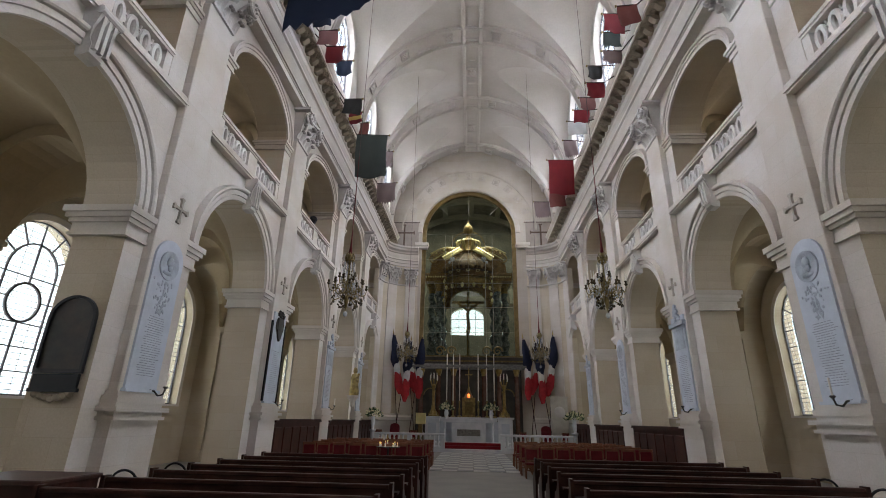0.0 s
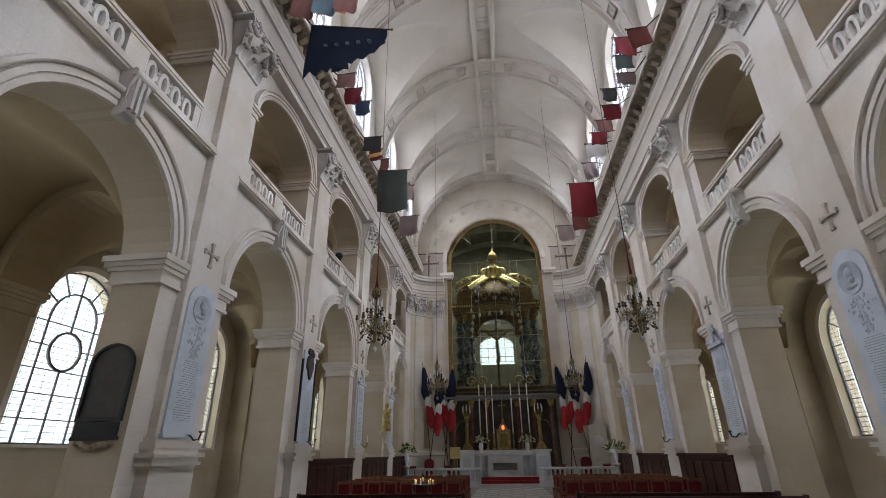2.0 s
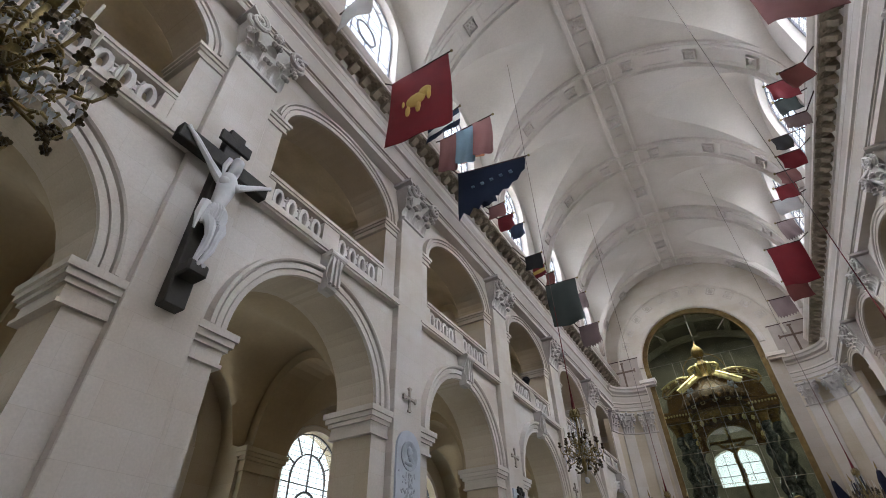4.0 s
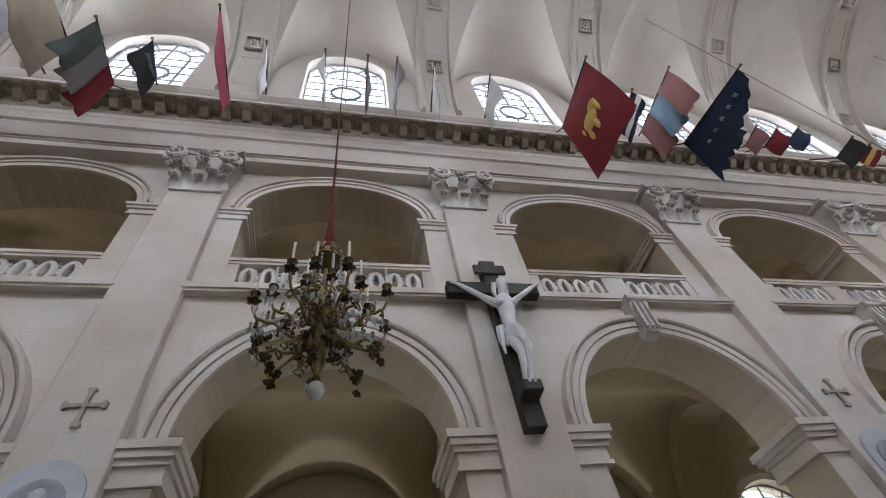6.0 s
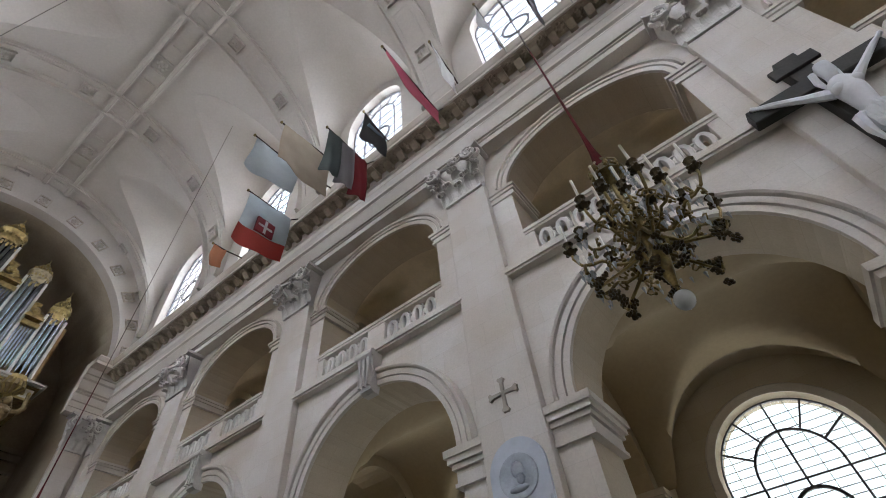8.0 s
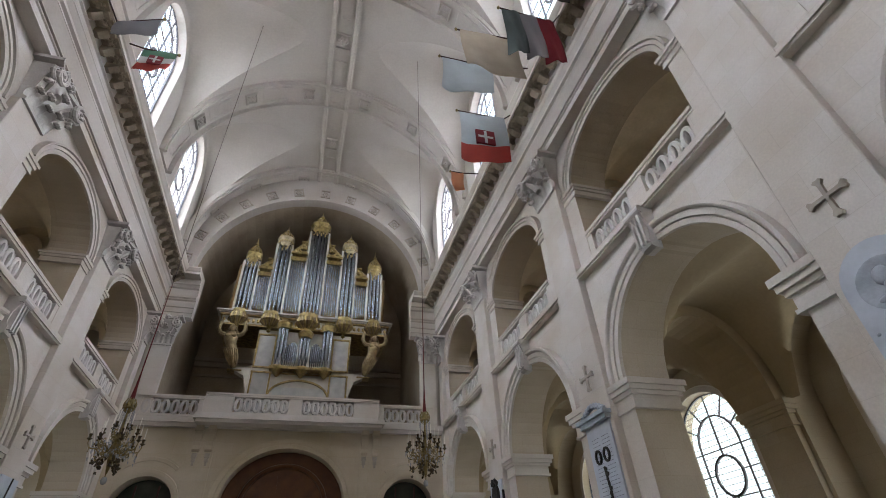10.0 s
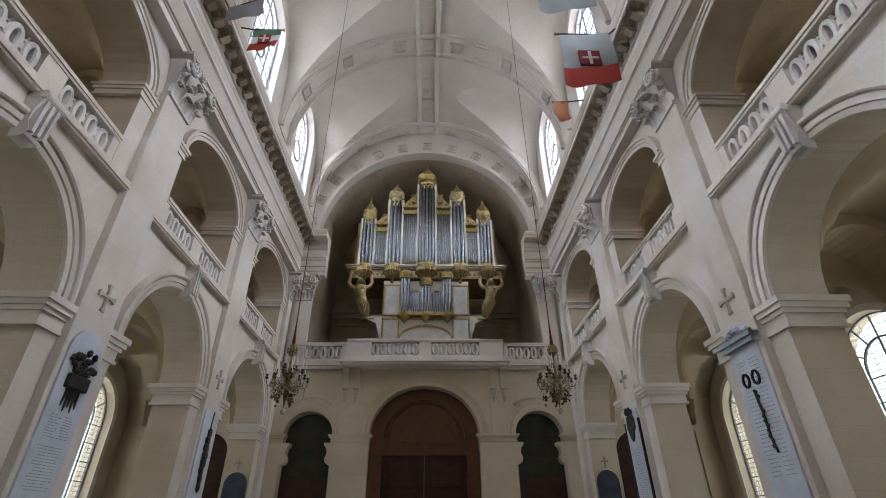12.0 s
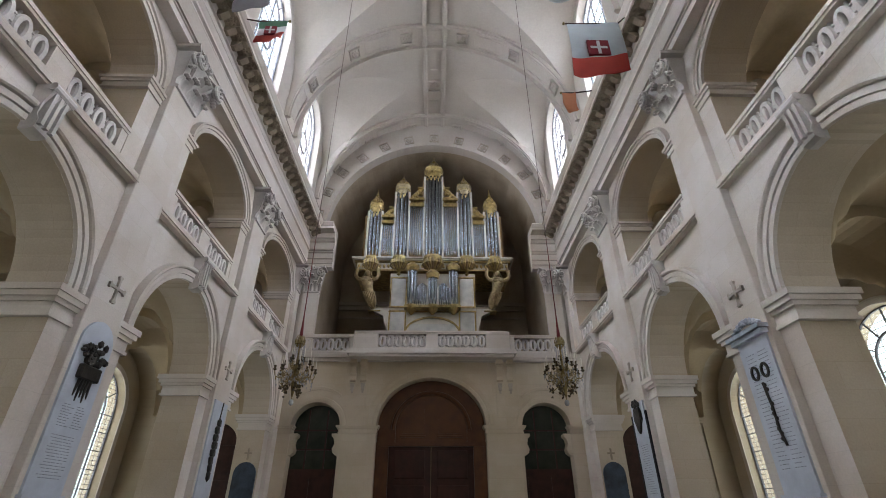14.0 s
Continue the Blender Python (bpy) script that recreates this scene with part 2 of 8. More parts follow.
def arched_wall(bm, y0, y1, z0, z1, xf, xb, ops, seg=20, swap=False):
    """A wall between the planes xf and xb with arched openings (centre, half width, foot, spring, rise)."""
    def V(x, y, z):
        return bm.verts.new((y, x, z) if swap else (x, y, z))

    def quad(*p):
        bm.faces.new([V(*q) for q in p])
    cuts = {y0, y1}
    for yc, hw, zb, zs, rise in ops:
        for i in range(seg + 1):
            cuts.add(round(yc - hw * math.cos(math.pi * i / seg), 5))
    cuts = sorted(c for c in cuts if y0 - 1e-6 <= c <= y1 + 1e-6)
    for a, b in zip(cuts, cuts[1:]):
        mid = (a + b) / 2
        here = sorted((o for o in ops if abs(mid - o[0]) < o[1]), key=lambda o: o[2])
        lo = (z0, z0)
        spans = []
        for o in here:
            spans.append((lo, (o[2], o[2])))
            lo = (arch_top(o, a), arch_top(o, b))
        spans.append((lo, (z1, z1)))
        for (la, lb), (ha, hb) in spans:
            if ha - la < 1e-5 and hb - lb < 1e-5:
                continue
            quad((xf, a, la), (xf, b, lb), (xf, b, hb), (xf, a, ha))
            quad((xb, a, la), (xb, a, ha), (xb, b, hb), (xb, b, lb))
            quad((xf, a, la), (xb, a, la), (xb, b, lb), (xf, b, lb))
            quad((xf, a, ha), (xf, b, hb), (xb, b, hb), (xb, a, ha))
    for yc, hw, zb, zs, rise in ops:
        for y in (yc - hw, yc + hw):
            quad((xf, y, zb), (xb, y, zb), (xb, y, zs), (xf, y, zs))
    for y in (y0, y1):
        quad((xf, y, z0), (xb, y, z0), (xb, y, z1), (xf, y, z1))
    bmesh.ops.remove_doubles(bm, verts=bm.verts, dist=1e-4)
    return bm


def arc_band(bm, yc, zs, hw, rise, prof, x, a0=0.0, a1=180.0, n=28, swap=False, sx=1):
    """A moulding round an arch: prof is (outward radius offset, projection)."""
    path = []
    for i in range(n + 1):
        a = radians(a0 + (a1 - a0) * i / n)
        c, s = math.cos(a), math.sin(a)
        o = (x, yc + hw * c, zs + rise * s)
        nrm = Vector((0, c / hw, s / rise)).normalized()
        if swap:
            path.append(((o[1], o[0], o[2]), (nrm.y, 0, nrm.z), (0, sx, 0)))
        else:
            path.append((o, nrm, (sx, 0, 0)))
    return sweep(bm, path, prof)


def side(s, y):
    """Places what is built for the wall at negative x, at the bay or pier y, also on the other wall."""
    return pose(0, y, 0, 0, 0, 180 if s > 0 else 0)


# ---- plan ----
BAY = 5.979
PIERS = [2.97 + BAY * k for k in range(-4, 6)]
BAYS = [2.97 + BAY * (k + 0.5) for k in range(-4, 5)]
Y0, Y1 = PIERS[0], PIERS[-1]
XW, XP, XB = -6.48, -6.30, -7.50      # wall face, pilaster face, back of the piers
XA = -11.9                             # aisle wall
ZS, HW = 5.42, 1.93                    # lower arch
ZG, ZU = 8.32, 10.72                   # gallery sill, upper spring
ZE, ZC = 12.60, 14.10                  # foot and top of the entablature
VR, VZ = 6.05, 16.05                     # vault

# ---- floor ----
floor = tagged(part("floor", boxes((-13, 13, Y0 - 6, Y1 + 26, -0.3, 0.0)), PAVING), "pale worn stone church floor", "floor", kind="structure")

# ---- nave walls ----
LOWER = [(y, HW, 0.0, ZS, 1.95) for y in BAYS]
UPPER = [(y, HW, ZG, ZU, 1.2) for y in BAYS]
CLERE = [(y, 1.36, 14.9, 19.35, 1.42) for y in BAYS]
AISLE_WINDOWS = [(y, 1.42, 2.15, 5.40, 1.45) for y in BAYS]


def mouldings():
    """The shared stone pieces of one bay and one pier."""
    me = {}
    bm = bm_new()
    arc_band(bm, 0, ZS, HW, 1.95, [(0.0, 0.0), (0.0, 0.08), (0.10, 0.09), (0.105, 0.055), (0.125, 0.055), (0.13, 0.11), (0.23, 0.12), (0.235, 0.08), (0.26, 0.08), (0.27, 0.15), (0.30, 0.18), (0.36, 0.18), (0.38, 0.0)], XW, n=32)
    me["arch_moulding"] = mesh_of(bm, "arch_moulding", STONE, True, 25)
    bm = bm_new()
    arc_band(bm, 0, ZU, HW, 1.2, [(0.0, 0.0), (0.0, 0.07), (0.10, 0.08), (0.105, 0.045), (0.125, 0.045), (0.13, 0.10), (0.20, 0.10), (0.205, 0.07), (0.22, 0.07), (0.23, 0.14), (0.28, 0.15), (0.30, 0.0)], XW, n=32)
    me["upper_arch_moulding"] = mesh_of(bm, "upper_arch_moulding", STONE, True, 25)
    # keystone: a scrolled console
    bm = bm_new()
    prof = [(0, 8.04), (0.34, 8.04), (0.36, 7.96), (0.30, 7.88), (0.22, 7.7), (0.20, 7.5), (0.26, 7.38), (0.24, 7.24), (0.14, 7.2), (0, 7.2)]
    a = [bm.verts.new((XW + d, -0.22 + 0.09 * (8.04 - z), z)) for d, z in prof]
    b = [bm.verts.new((XW + d, 0.22 - 0.09 * (8.04 - z), z)) for d, z in prof]
    bm.faces.new(a)
    bm.faces.new(b[::-1])
    for i in range(len(prof)):
        j = (i + 1) % len(prof)
        bm.faces.new((a[i], b[i], b[j], a[j]))
    for y in (-0.12, 0, 0.12):
        box(bm, XW + 0.1, XW + 0.33, y - 0.03, y + 0.03, 7.3, 7.95)
    tube(bm, [(XW + 0.3, -0.24, 7.98), (XW + 0.3, 0.24, 7.98)], 0.075, 10)
    for v in bm.verts:
        v.co.z = 7.2 + (v.co.z - 7.2) * 1.09
    me["keystone"] = mesh_of(bm, "keystone", CARVED)
    # impost: fillets round the pier side
    bm = bm_new()
    for z0, z1, d in ((4.86, 4.92, 0.06), (4.92, 5.12, 0.03), (5.12, 5.2, 0.08), (5.2, 5.3, 0.13), (5.3, 5.42, 0.17)):
        box(bm, XB - d, XW + d, 0, 0.56 + d, z0, z1)
    me["impost"] = mesh_of(bm, "impost", STONE)
    bm = bm_new()
    for z0, z1, d in ((10.4, 10.45, 0.04), (10.45, 10.56, 0.02), (10.56, 10.64, 0.06), (10.64, 10.72, 0.10)):
        box(bm, XB - d, XW + d, 0, 0.56 + d, z0, z1)
    me["upper_impost"] = mesh_of(bm, "upper_impost", STONE)
    # pilaster with pedestal
    bm = boxes((XW - 0.02, XP, -0.55, 0.55, 1.95, 11.1), bevel=0.015)
    me["pilaster"] = mesh_of(bm, "pilaster", STONE)
    bm = bm_new()
    for z0, z1, d in ((0, 0.35, 0.14), (0.35, 0.42, 0.10), (0.42, 1.66, 0.06), (1.66, 1.72, 0.16), (1.72, 1.80, 0.12), (1.80, 1.88, 0.2), (1.88, 1.95, 0.10), (1.95, 2.06, 0.13), (2.06, 2.14, 0.06)):
        box(bm, XW - 0.02, XP + d, -0.55 - d, 0.55 + d, z0, z1)
    me["pedestal"] = mesh_of(bm, "pedestal", STONE)
    # composite capital with leaves and volutes
    bm = bm_new()
    box(bm, XW, XP + 0.05, -0.58, 0.58, 11.1, 11.2)
    a = [(XP + 0.0, 0.55, 11.2), (XP + 0.08, 0.6, 11.6), (XP + 0.26, 0.78, 12.4)]
    for (x0, w0, z0), (x1, w1, z1) in zip(a, a[1:]):
        q = [bm.verts.new(p) for p in ((XW, -w0, z0), (x0, -w0, z0), (x0, w0, z0), (XW, w0, z0), (XW, -w1, z1), (x1, -w1, z1), (x1, w1, z1), (XW, w1, z1))]
        for f in ((0, 1, 2, 3), (4, 5, 6, 7), (0, 1, 5, 4), (1, 2, 6, 5), (2, 3, 7, 6)):
            bm.faces.new([q[i] for i in f])
    def leaf(y, z, w, h, out):
        """A lobed leaf that curls out at its tip."""
        rings = []
        for k in range(7):
            t = k / 6
            x = XP + 0.05 + out * (t ** 2.2) * (1.0 if t < 0.9 else 0.92)
            zz = z + h * (t if t < 0.85 else 0.85 - 0.6 * (t - 0.85))
            ww = w * (0.75 + 0.5 * math.sin(3.1 * t)) * (1 - 0.35 * t)
            rings.append([bm.verts.new((x - 0.05 * abs(q), y + ww * q, zz - 0.04 * abs(q))) for q in (-1, -0.6, -0.2, 0.2, 0.6, 1)])
        for p, q in zip(rings, rings[1:]):
            for i in range(5):
                bm.faces.new((p[i], p[i + 1], q[i + 1], q[i]))
        for q in (-0.7, 0, 0.7):
            blob(bm, XP + 0.05 + out * 0.9, y + w * q * 0.7, z + h * 0.82 - 0.03 * abs(q), 0.08, 0.075, 0.06, 1)
    for y in (-0.3, 0.3):
        leaf(y, 11.22, 0.16, 0.55, 0.26)
    for y in (-0.56, 0, 0.56):
        leaf(y, 11.22, 0.12, 0.42, 0.16)
    leaf(0, 11.55, 0.2, 0.62, 0.36)
    for sy in (-1, 1):
        for x, y, z, r in ((XP + 0.34, sy * 0.72, 12.14, 0.25),):
            for layer in (0, 0.1):
                pts = [(x + layer, y - sy * layer + r * (1 - k / 20) * math.cos(1.57 + sy * k * 0.62), z + r * (1 - k / 20) * math.sin(1.57 + sy * k * 0.62)) for k in range(18)]
                tube(bm, pts, 0.075, 7, 0.03)
            blob(bm, x + 0.08, y, z, 0.12, 0.09, 0.09, 1)
        tube(bm, [(XP + 0.08, sy * 0.32, 11.7), (XP + 0.2, sy * 0.44, 12.0), (XP + 0.3, sy * 0.62, 12.36)], 0.06, 6, 0.08)
        for q in range(3):
            blob(bm, XP + 0.3, sy * (0.62 + 0.06 * q), 11.92 - 0.08 * q, 0.09, 0.07, 0.08, 1)
    blob(bm, XP + 0.30, 0, 12.52, 0.12, 0.13, 0.12, 2)
    for i in range(5):
        blob(bm, XP + 0.32, 0.12 * math.cos(i * 1.257), 12.52 + 0.1 * math.sin(i * 1.257), 0.07, 0.07, 0.06, 1)
    outline = [(XW, -0.9)] + [(XP + 0.44 - 0.2 * math.sin(math.pi * k / 10), -0.9 + 0.18 * k) for k in range(11)] + [(XW, 0.9)]
    prism(bm, outline, lambda u, v, q: (u, v, q), 12.47, 12.58)
    for v in bm.verts:
        v.co.y *= 0.9
        v.co.z = 11.1 + (v.co.z - 11.1) * 0.845
    me["capital"] = mesh_of(bm, "capital", CARVED)
    # gallery ledge between two pilasters
    bm = bm_new()
    for z0, z1, d in ((8.11, 8.16, 0.16), (8.16, 8.21, 0.20), (8.21, 8.33, 0.17)):
        box(bm, XW - 0.02, XW + d, -2.49, 2.49, z0, z1)
    me["gallery_ledge"] = mesh_of(bm, "gallery_ledge", STONE)
    # consecration cross, flared arms
    bm = bm_new()
    arm = [(0.024, 0.024), (0.028, 0.18), (0.066, 0.235), (0.04, 0.265), (0, 0.255)]
    outline = []
    for k in range(4):
        ca, sa = math.cos(k * math.pi / 2), math.sin(k * math.pi / 2)
        half = [(u, v) for u, v in arm] + [(-u, v) for u, v in arm[-2::-1]]
        for u, v in half:
            v2 = v * (1.2 if k == 2 else 1.0)
            outline.append((u * ca - v2 * sa, u * sa + v2 * ca))
    clean = []
    for q in outline:
        if not clean or (abs(q[0] - clean[-1][0]) + abs(q[1] - clean[-1][1])) > 1e-4:
            clean.append(q)
    if abs(clean[0][0] - clean[-1][0]) + abs(clean[0][1] - clean[-1][1]) < 1e-4:
        clean.pop()
    prism(bm, clean, lambda u, v, d: (XP + d, u, 5.88 + v), -0.01, 0.05)
    me["cross"] = mesh_of(bm, "cross", CROSS_STONE)
    return me


ME = mouldings()


def balustrade_meshes():
    me = {}
    bm = bm_new()
    # one pierced panel: an oval ring with spandrel bars
    path = []
    for i in range(20):
        a = 6.28319 * i / 20
        path.append(((0, 0.105 * math.cos(a), 0.225 * math.sin(a)), (0, math.cos(a), math.sin(a)), (1, 0, 0)))
    sweep(bm, path, [(-0.055, -0.05), (-0.035, -0.09), (0.04, -0.09), (0.06, -0.06), (0.06, 0.06), (0.04, 0.09), (-0.035, 0.09), (-0.055, 0.05)], closed_path=True)
    me["oval"] = mesh_of(bm, "baluster", CARVED)
    bm = bm_new()
    for sz in (-1, 1):
        for sy in (-1, 1):
            tube(bm, [(0, 0, sz * 0.04), (0, sy * 0.05, sz * 0.15), (0, sy * 0.085, sz * 0.3)], 0.028, 6)
        box(bm, -0.05, 0.05, -0.05, 0.05, sz * 0.15 - 0.016, sz * 0.15 + 0.016)
    box(bm, -0.06, 0.06, -0.035, 0.035, -0.06, 0.06)
    me["link"] = mesh_of(bm, "link", CARVED)
    me["rail"] = mesh_of(boxes((-0.15, 0.15, -1.93, 1.93, 0.30, 0.36), (-0.18, 0.18, -1.93, 1.93, 0.36, 0.44), (-0.13, 0.13, -1.93, 1.93, -0.38, -0.29)), "rail", STONE)
    me["post"] = mesh_of(boxes((-0.13, 0.13, -0.26, 0.26, -0.30, 0.31)), "post", STONE)
    me["end_post"] = mesh_of(boxes((-0.13, 0.13, -0.1, 0.1, -0.30, 0.31)), "end_post", STONE)
    return me


BAL = balustrade_meshes()


def balustrade(m, half=1.93, middle=True, label="carved white stone balustrade with pierced oval panels"):
    th = thing("balustrade", m, label, "balustrade", "gallery balustrades")
    part("rail", BAL["rail"], None, th, m=Matrix.Diagonal((1, half / 1.93, 1, 1)))
    if middle:
        part("post", BAL["post"], None, th)
    wide = 1.05 if half > 3 else 0.2
    for s in (-1, 1):
        part("end_post", BAL["end_post"], None, th, m=pose(0, s * (half - 0.5 * wide), 0) @ Matrix.Diagonal((1, wide / 0.2, 1, 1)))
        n = 6 if half > 3 else 4 if middle else 3
        lo, hi = (0.26 if middle else 0.0), half - wide
        step = (hi - lo) / n
        for i in range(n):
            part("baluster", BAL["oval"], None, th, m=pose(0, s * (lo + step * (i + 0.5)), 0))
            if i < n - 1:
                part("link", BAL["link"], None, th, m=pose(0, s * (lo + step * (i + 1)), 0))
    return th


for s in (-1, 1):
    side_name = "west" if s < 0 else "east"
    bm = bm_new()
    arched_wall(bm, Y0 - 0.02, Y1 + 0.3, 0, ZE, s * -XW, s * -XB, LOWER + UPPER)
    # Jambs, soffits and back get the ochre stone that also carries their shade.
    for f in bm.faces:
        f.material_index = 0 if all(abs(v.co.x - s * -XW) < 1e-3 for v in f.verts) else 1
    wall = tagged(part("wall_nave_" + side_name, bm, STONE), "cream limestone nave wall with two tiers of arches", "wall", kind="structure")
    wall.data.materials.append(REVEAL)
    bm = bm_new()
    arched_wall(bm, Y0, Y1, ZE, 22.0, s * 6.07, s * 6.6, CLERE)
    upper = tagged(part("wall_clerestory_" + side_name, bm, PLASTER), "pale plastered upper wall with arched windows", "wall", kind="structure")
    bm = bm_new()
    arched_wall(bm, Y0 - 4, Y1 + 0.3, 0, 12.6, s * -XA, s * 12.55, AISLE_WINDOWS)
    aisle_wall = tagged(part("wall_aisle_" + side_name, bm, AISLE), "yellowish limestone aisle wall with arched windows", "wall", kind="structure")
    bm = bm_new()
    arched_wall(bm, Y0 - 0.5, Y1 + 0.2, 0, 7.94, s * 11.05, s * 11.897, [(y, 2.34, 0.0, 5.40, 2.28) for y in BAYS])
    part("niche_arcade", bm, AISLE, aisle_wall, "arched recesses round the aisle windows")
    for y in BAYS:
        m = side(s, y)
        for n in ("arch_moulding", "upper_arch_moulding", "keystone", "gallery_ledge"):
            part(n, ME[n], None, wall, m=m)
        balustrade(pose(s * 6.62, y, 8.71))
    for k, y in enumerate(PIERS):
        m = side(s, y)
        for n in ("pilaster", "pedestal", "capital"):
            part(n, ME[n], None, wall, m=m)
        for n in ("impost", "upper_impost"):
            part(n, ME[n], None, wall, m=side(s, y) @ pose(0, 0.55, 0))
            part(n, ME[n], None, wall, m=side(s, y) @ pose(0, -0.55, 0) @ Matrix.Diagonal((1, -1, 1, 1)))
        if 0 < k < 9 and not (s < 0 and k == 4):
            part("cross", ME["cross"], None, wall, "carved stone consecration cross", m=m)
    # entablature
    prof = [(6.55, 12.360), (6.16, 12.360), (6.16, 12.542), (6.12, 12.554), (6.12, 12.591), (6.16, 12.603), (6.16, 12.785), (6.10, 12.810), (6.10, 12.858), (6.13, 12.870), (6.13, 13.101), (6.06, 13.150), (6.06, 13.198), (5.99, 13.235), (5.99, 13.320), (6.14, 13.344), (6.14, 13.709), (6.06, 13.757), (6.02, 13.879), (5.96, 13.903), (5.96, 14.146), (5.46, 14.146), (5.46, 14.258), (5.42, 14.290), (5.34, 14.402), (5.34, 14.450), (6.55, 14.498)]
    bm = bm_new()
    prism(bm, prof, lambda u, v, d: (s * u, d, v), Y0 - 0.9, Y1 - 0.4)
    ent = tagged(part("trim_cornice_" + side_name, bm, STONE), "deep moulded limestone entablature under the vault", "cornice", kind="structure")
    bm = bm_new()
    q = [(0, 0), (0, -0.2), (0.1, -0.22), (0.2, -0.15), (0.3, -0.06), (0.42, -0.05), (0.44, 0)]
    prism(bm, q, lambda u, v, d: (-5.96 + u, d, 14.146 + v), -0.10, 0.10)
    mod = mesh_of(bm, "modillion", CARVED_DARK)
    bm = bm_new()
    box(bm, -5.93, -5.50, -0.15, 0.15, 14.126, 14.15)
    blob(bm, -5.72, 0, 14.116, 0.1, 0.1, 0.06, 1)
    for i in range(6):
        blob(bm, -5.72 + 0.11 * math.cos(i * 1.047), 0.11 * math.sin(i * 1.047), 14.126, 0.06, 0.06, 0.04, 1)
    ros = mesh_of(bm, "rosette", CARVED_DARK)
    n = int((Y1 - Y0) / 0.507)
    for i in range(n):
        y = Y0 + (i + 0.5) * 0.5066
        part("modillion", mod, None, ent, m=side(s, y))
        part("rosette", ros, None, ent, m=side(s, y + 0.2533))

# ---- vaults ----


LW, LZ = 2.36, 17.6


def lunette(x):
    """Crown height and half width of the side vaults that climb from the windows towards the ridge."""
    t = min(VR - abs(x), 4.8)
    base = VZ + math.sqrt(max(0, VR * VR - x * x))
    crown = 21.15 + 0.75 * math.sqrt(1 - (1 - t / 4.8) ** 2)
    if base < LZ:
        return crown, LW
    return crown, LW * math.sqrt(max(0.0004, 1 - ((base - LZ) / (crown - LZ)) ** 2))


bm = bm_new()
xs = [VR * math.sin(radians(-90 + 180 * i / 96)) for i in range(97)]
across = [math.sin(1.5708 * k / 14) for k in range(-14, 15)]
for yc in BAYS:
    rows = []
    for x in xs:
        crown, half = lunette(x)
        base = VZ + math.sqrt(max(0, VR * VR - x * x))
        row = [(-0.5 * BAY, base), (-0.5 * (0.5 * BAY + half), base)]
        for v in across:
            z = LZ + (crown - LZ) * math.sqrt(max(0, 1 - (half * v / LW) ** 2))
            row.append((half * v, base if abs(v) > 0.999 else max(base, z)))
        row += [(0.5 * (0.5 * BAY + half), base), (0.5 * BAY, base)]
        rows.append([bm.verts.new((x, yc + dy, h)) for dy, h in row])
    for p, q in zip(rows, rows[1:]):
        for j in range(len(p) - 1):
            bm.faces.new((p[j], p[j + 1], q[j + 1], q[j]))
bmesh.ops.remove_doubles(bm, verts=bm.verts, dist=1e-4)
top = bmesh.ops.extrude_face_region(bm, geom=bm.faces[:])
bmesh.ops.translate(bm, vec=(0, 0, 0.35), verts=[v for v in top["geom"] if isinstance(v, bmesh.types.BMVert)])
vault = tagged(part("ceiling_nave_vault", mesh_of(bm, "ceiling_nave_vault", PLASTER, True, 14), None), "pale plastered barrel vault with side lunettes", "ceiling", kind="structure")


def rib_profile(w, d):
    return [(-d * 0.7, -w - 0.05), (-d * 0.75, -w), (-d, -w), (-d, -w + 0.1), (-d * 0.25, -w + 0.13), (-d * 0.25, w - 0.13), (-d, w - 0.1), (-d, w), (-d * 0.75, w), (-d * 0.7, w + 0.05), (0.1, w + 0.05), (0.1, -w - 0.05)]


def vault_ribs():
    bm = bm_new()
    for k, y in enumerate(PIERS):
        w = 0.62 if 0 < k < 9 else 0.95
        path = []
        for i in range(49):
            a = math.pi * i / 48
            path.append(((VR * math.cos(a), y, VZ + VR * math.sin(a)), (math.cos(a), 0, math.sin(a)), (0, 1, 0)))
        sweep(bm, path, rib_profile(w, 0.24))
        # raised panel frames and roses along the rib
        for i in range(1, 14):
            a = math.pi * i / 14
            o = Vector((VR * math.cos(a), y, VZ + VR * math.sin(a)))
            m = Matrix.Translation(o) @ Matrix.Rotation(math.pi / 2 - a, 4, "Y")
            nb = len(bm.verts)
            bm.verts.ensure_lookup_table()
            if i % 2:
                h = 0.78
                for q in ((-h, h, -w * 0.58, -w * 0.48), (-h, h, w * 0.48, w * 0.58), (-h, -h + 0.06, -w * 0.48, w * 0.48), (h - 0.06, h, -w * 0.48, w * 0.48)):
                    box(bm, *q, -0.12, 0.02)
            else:
                for q in range(6):
                    blob(bm, 0.13 * math.cos(q * 1.047), 0.13 * math.sin(q * 1.047), -0.09, 0.085, 0.085, 0.07, 1)
                blob(bm, 0, 0, -0.12, 0.08, 0.08, 0.07, 1)
                for q in ((-0.27, 0.27, -0.27, -0.22), (-0.27, 0.27, 0.22, 0.27), (-0.27, -0.22, -0.22, 0.22), (0.22, 0.27, -0.22, 0.22)):
                    box(bm, *q, -0.19, 0.02)
            bm.verts.ensure_lookup_table()
            for v in bm.verts[nb:]:
                v.co = m @ v.co
    return bm


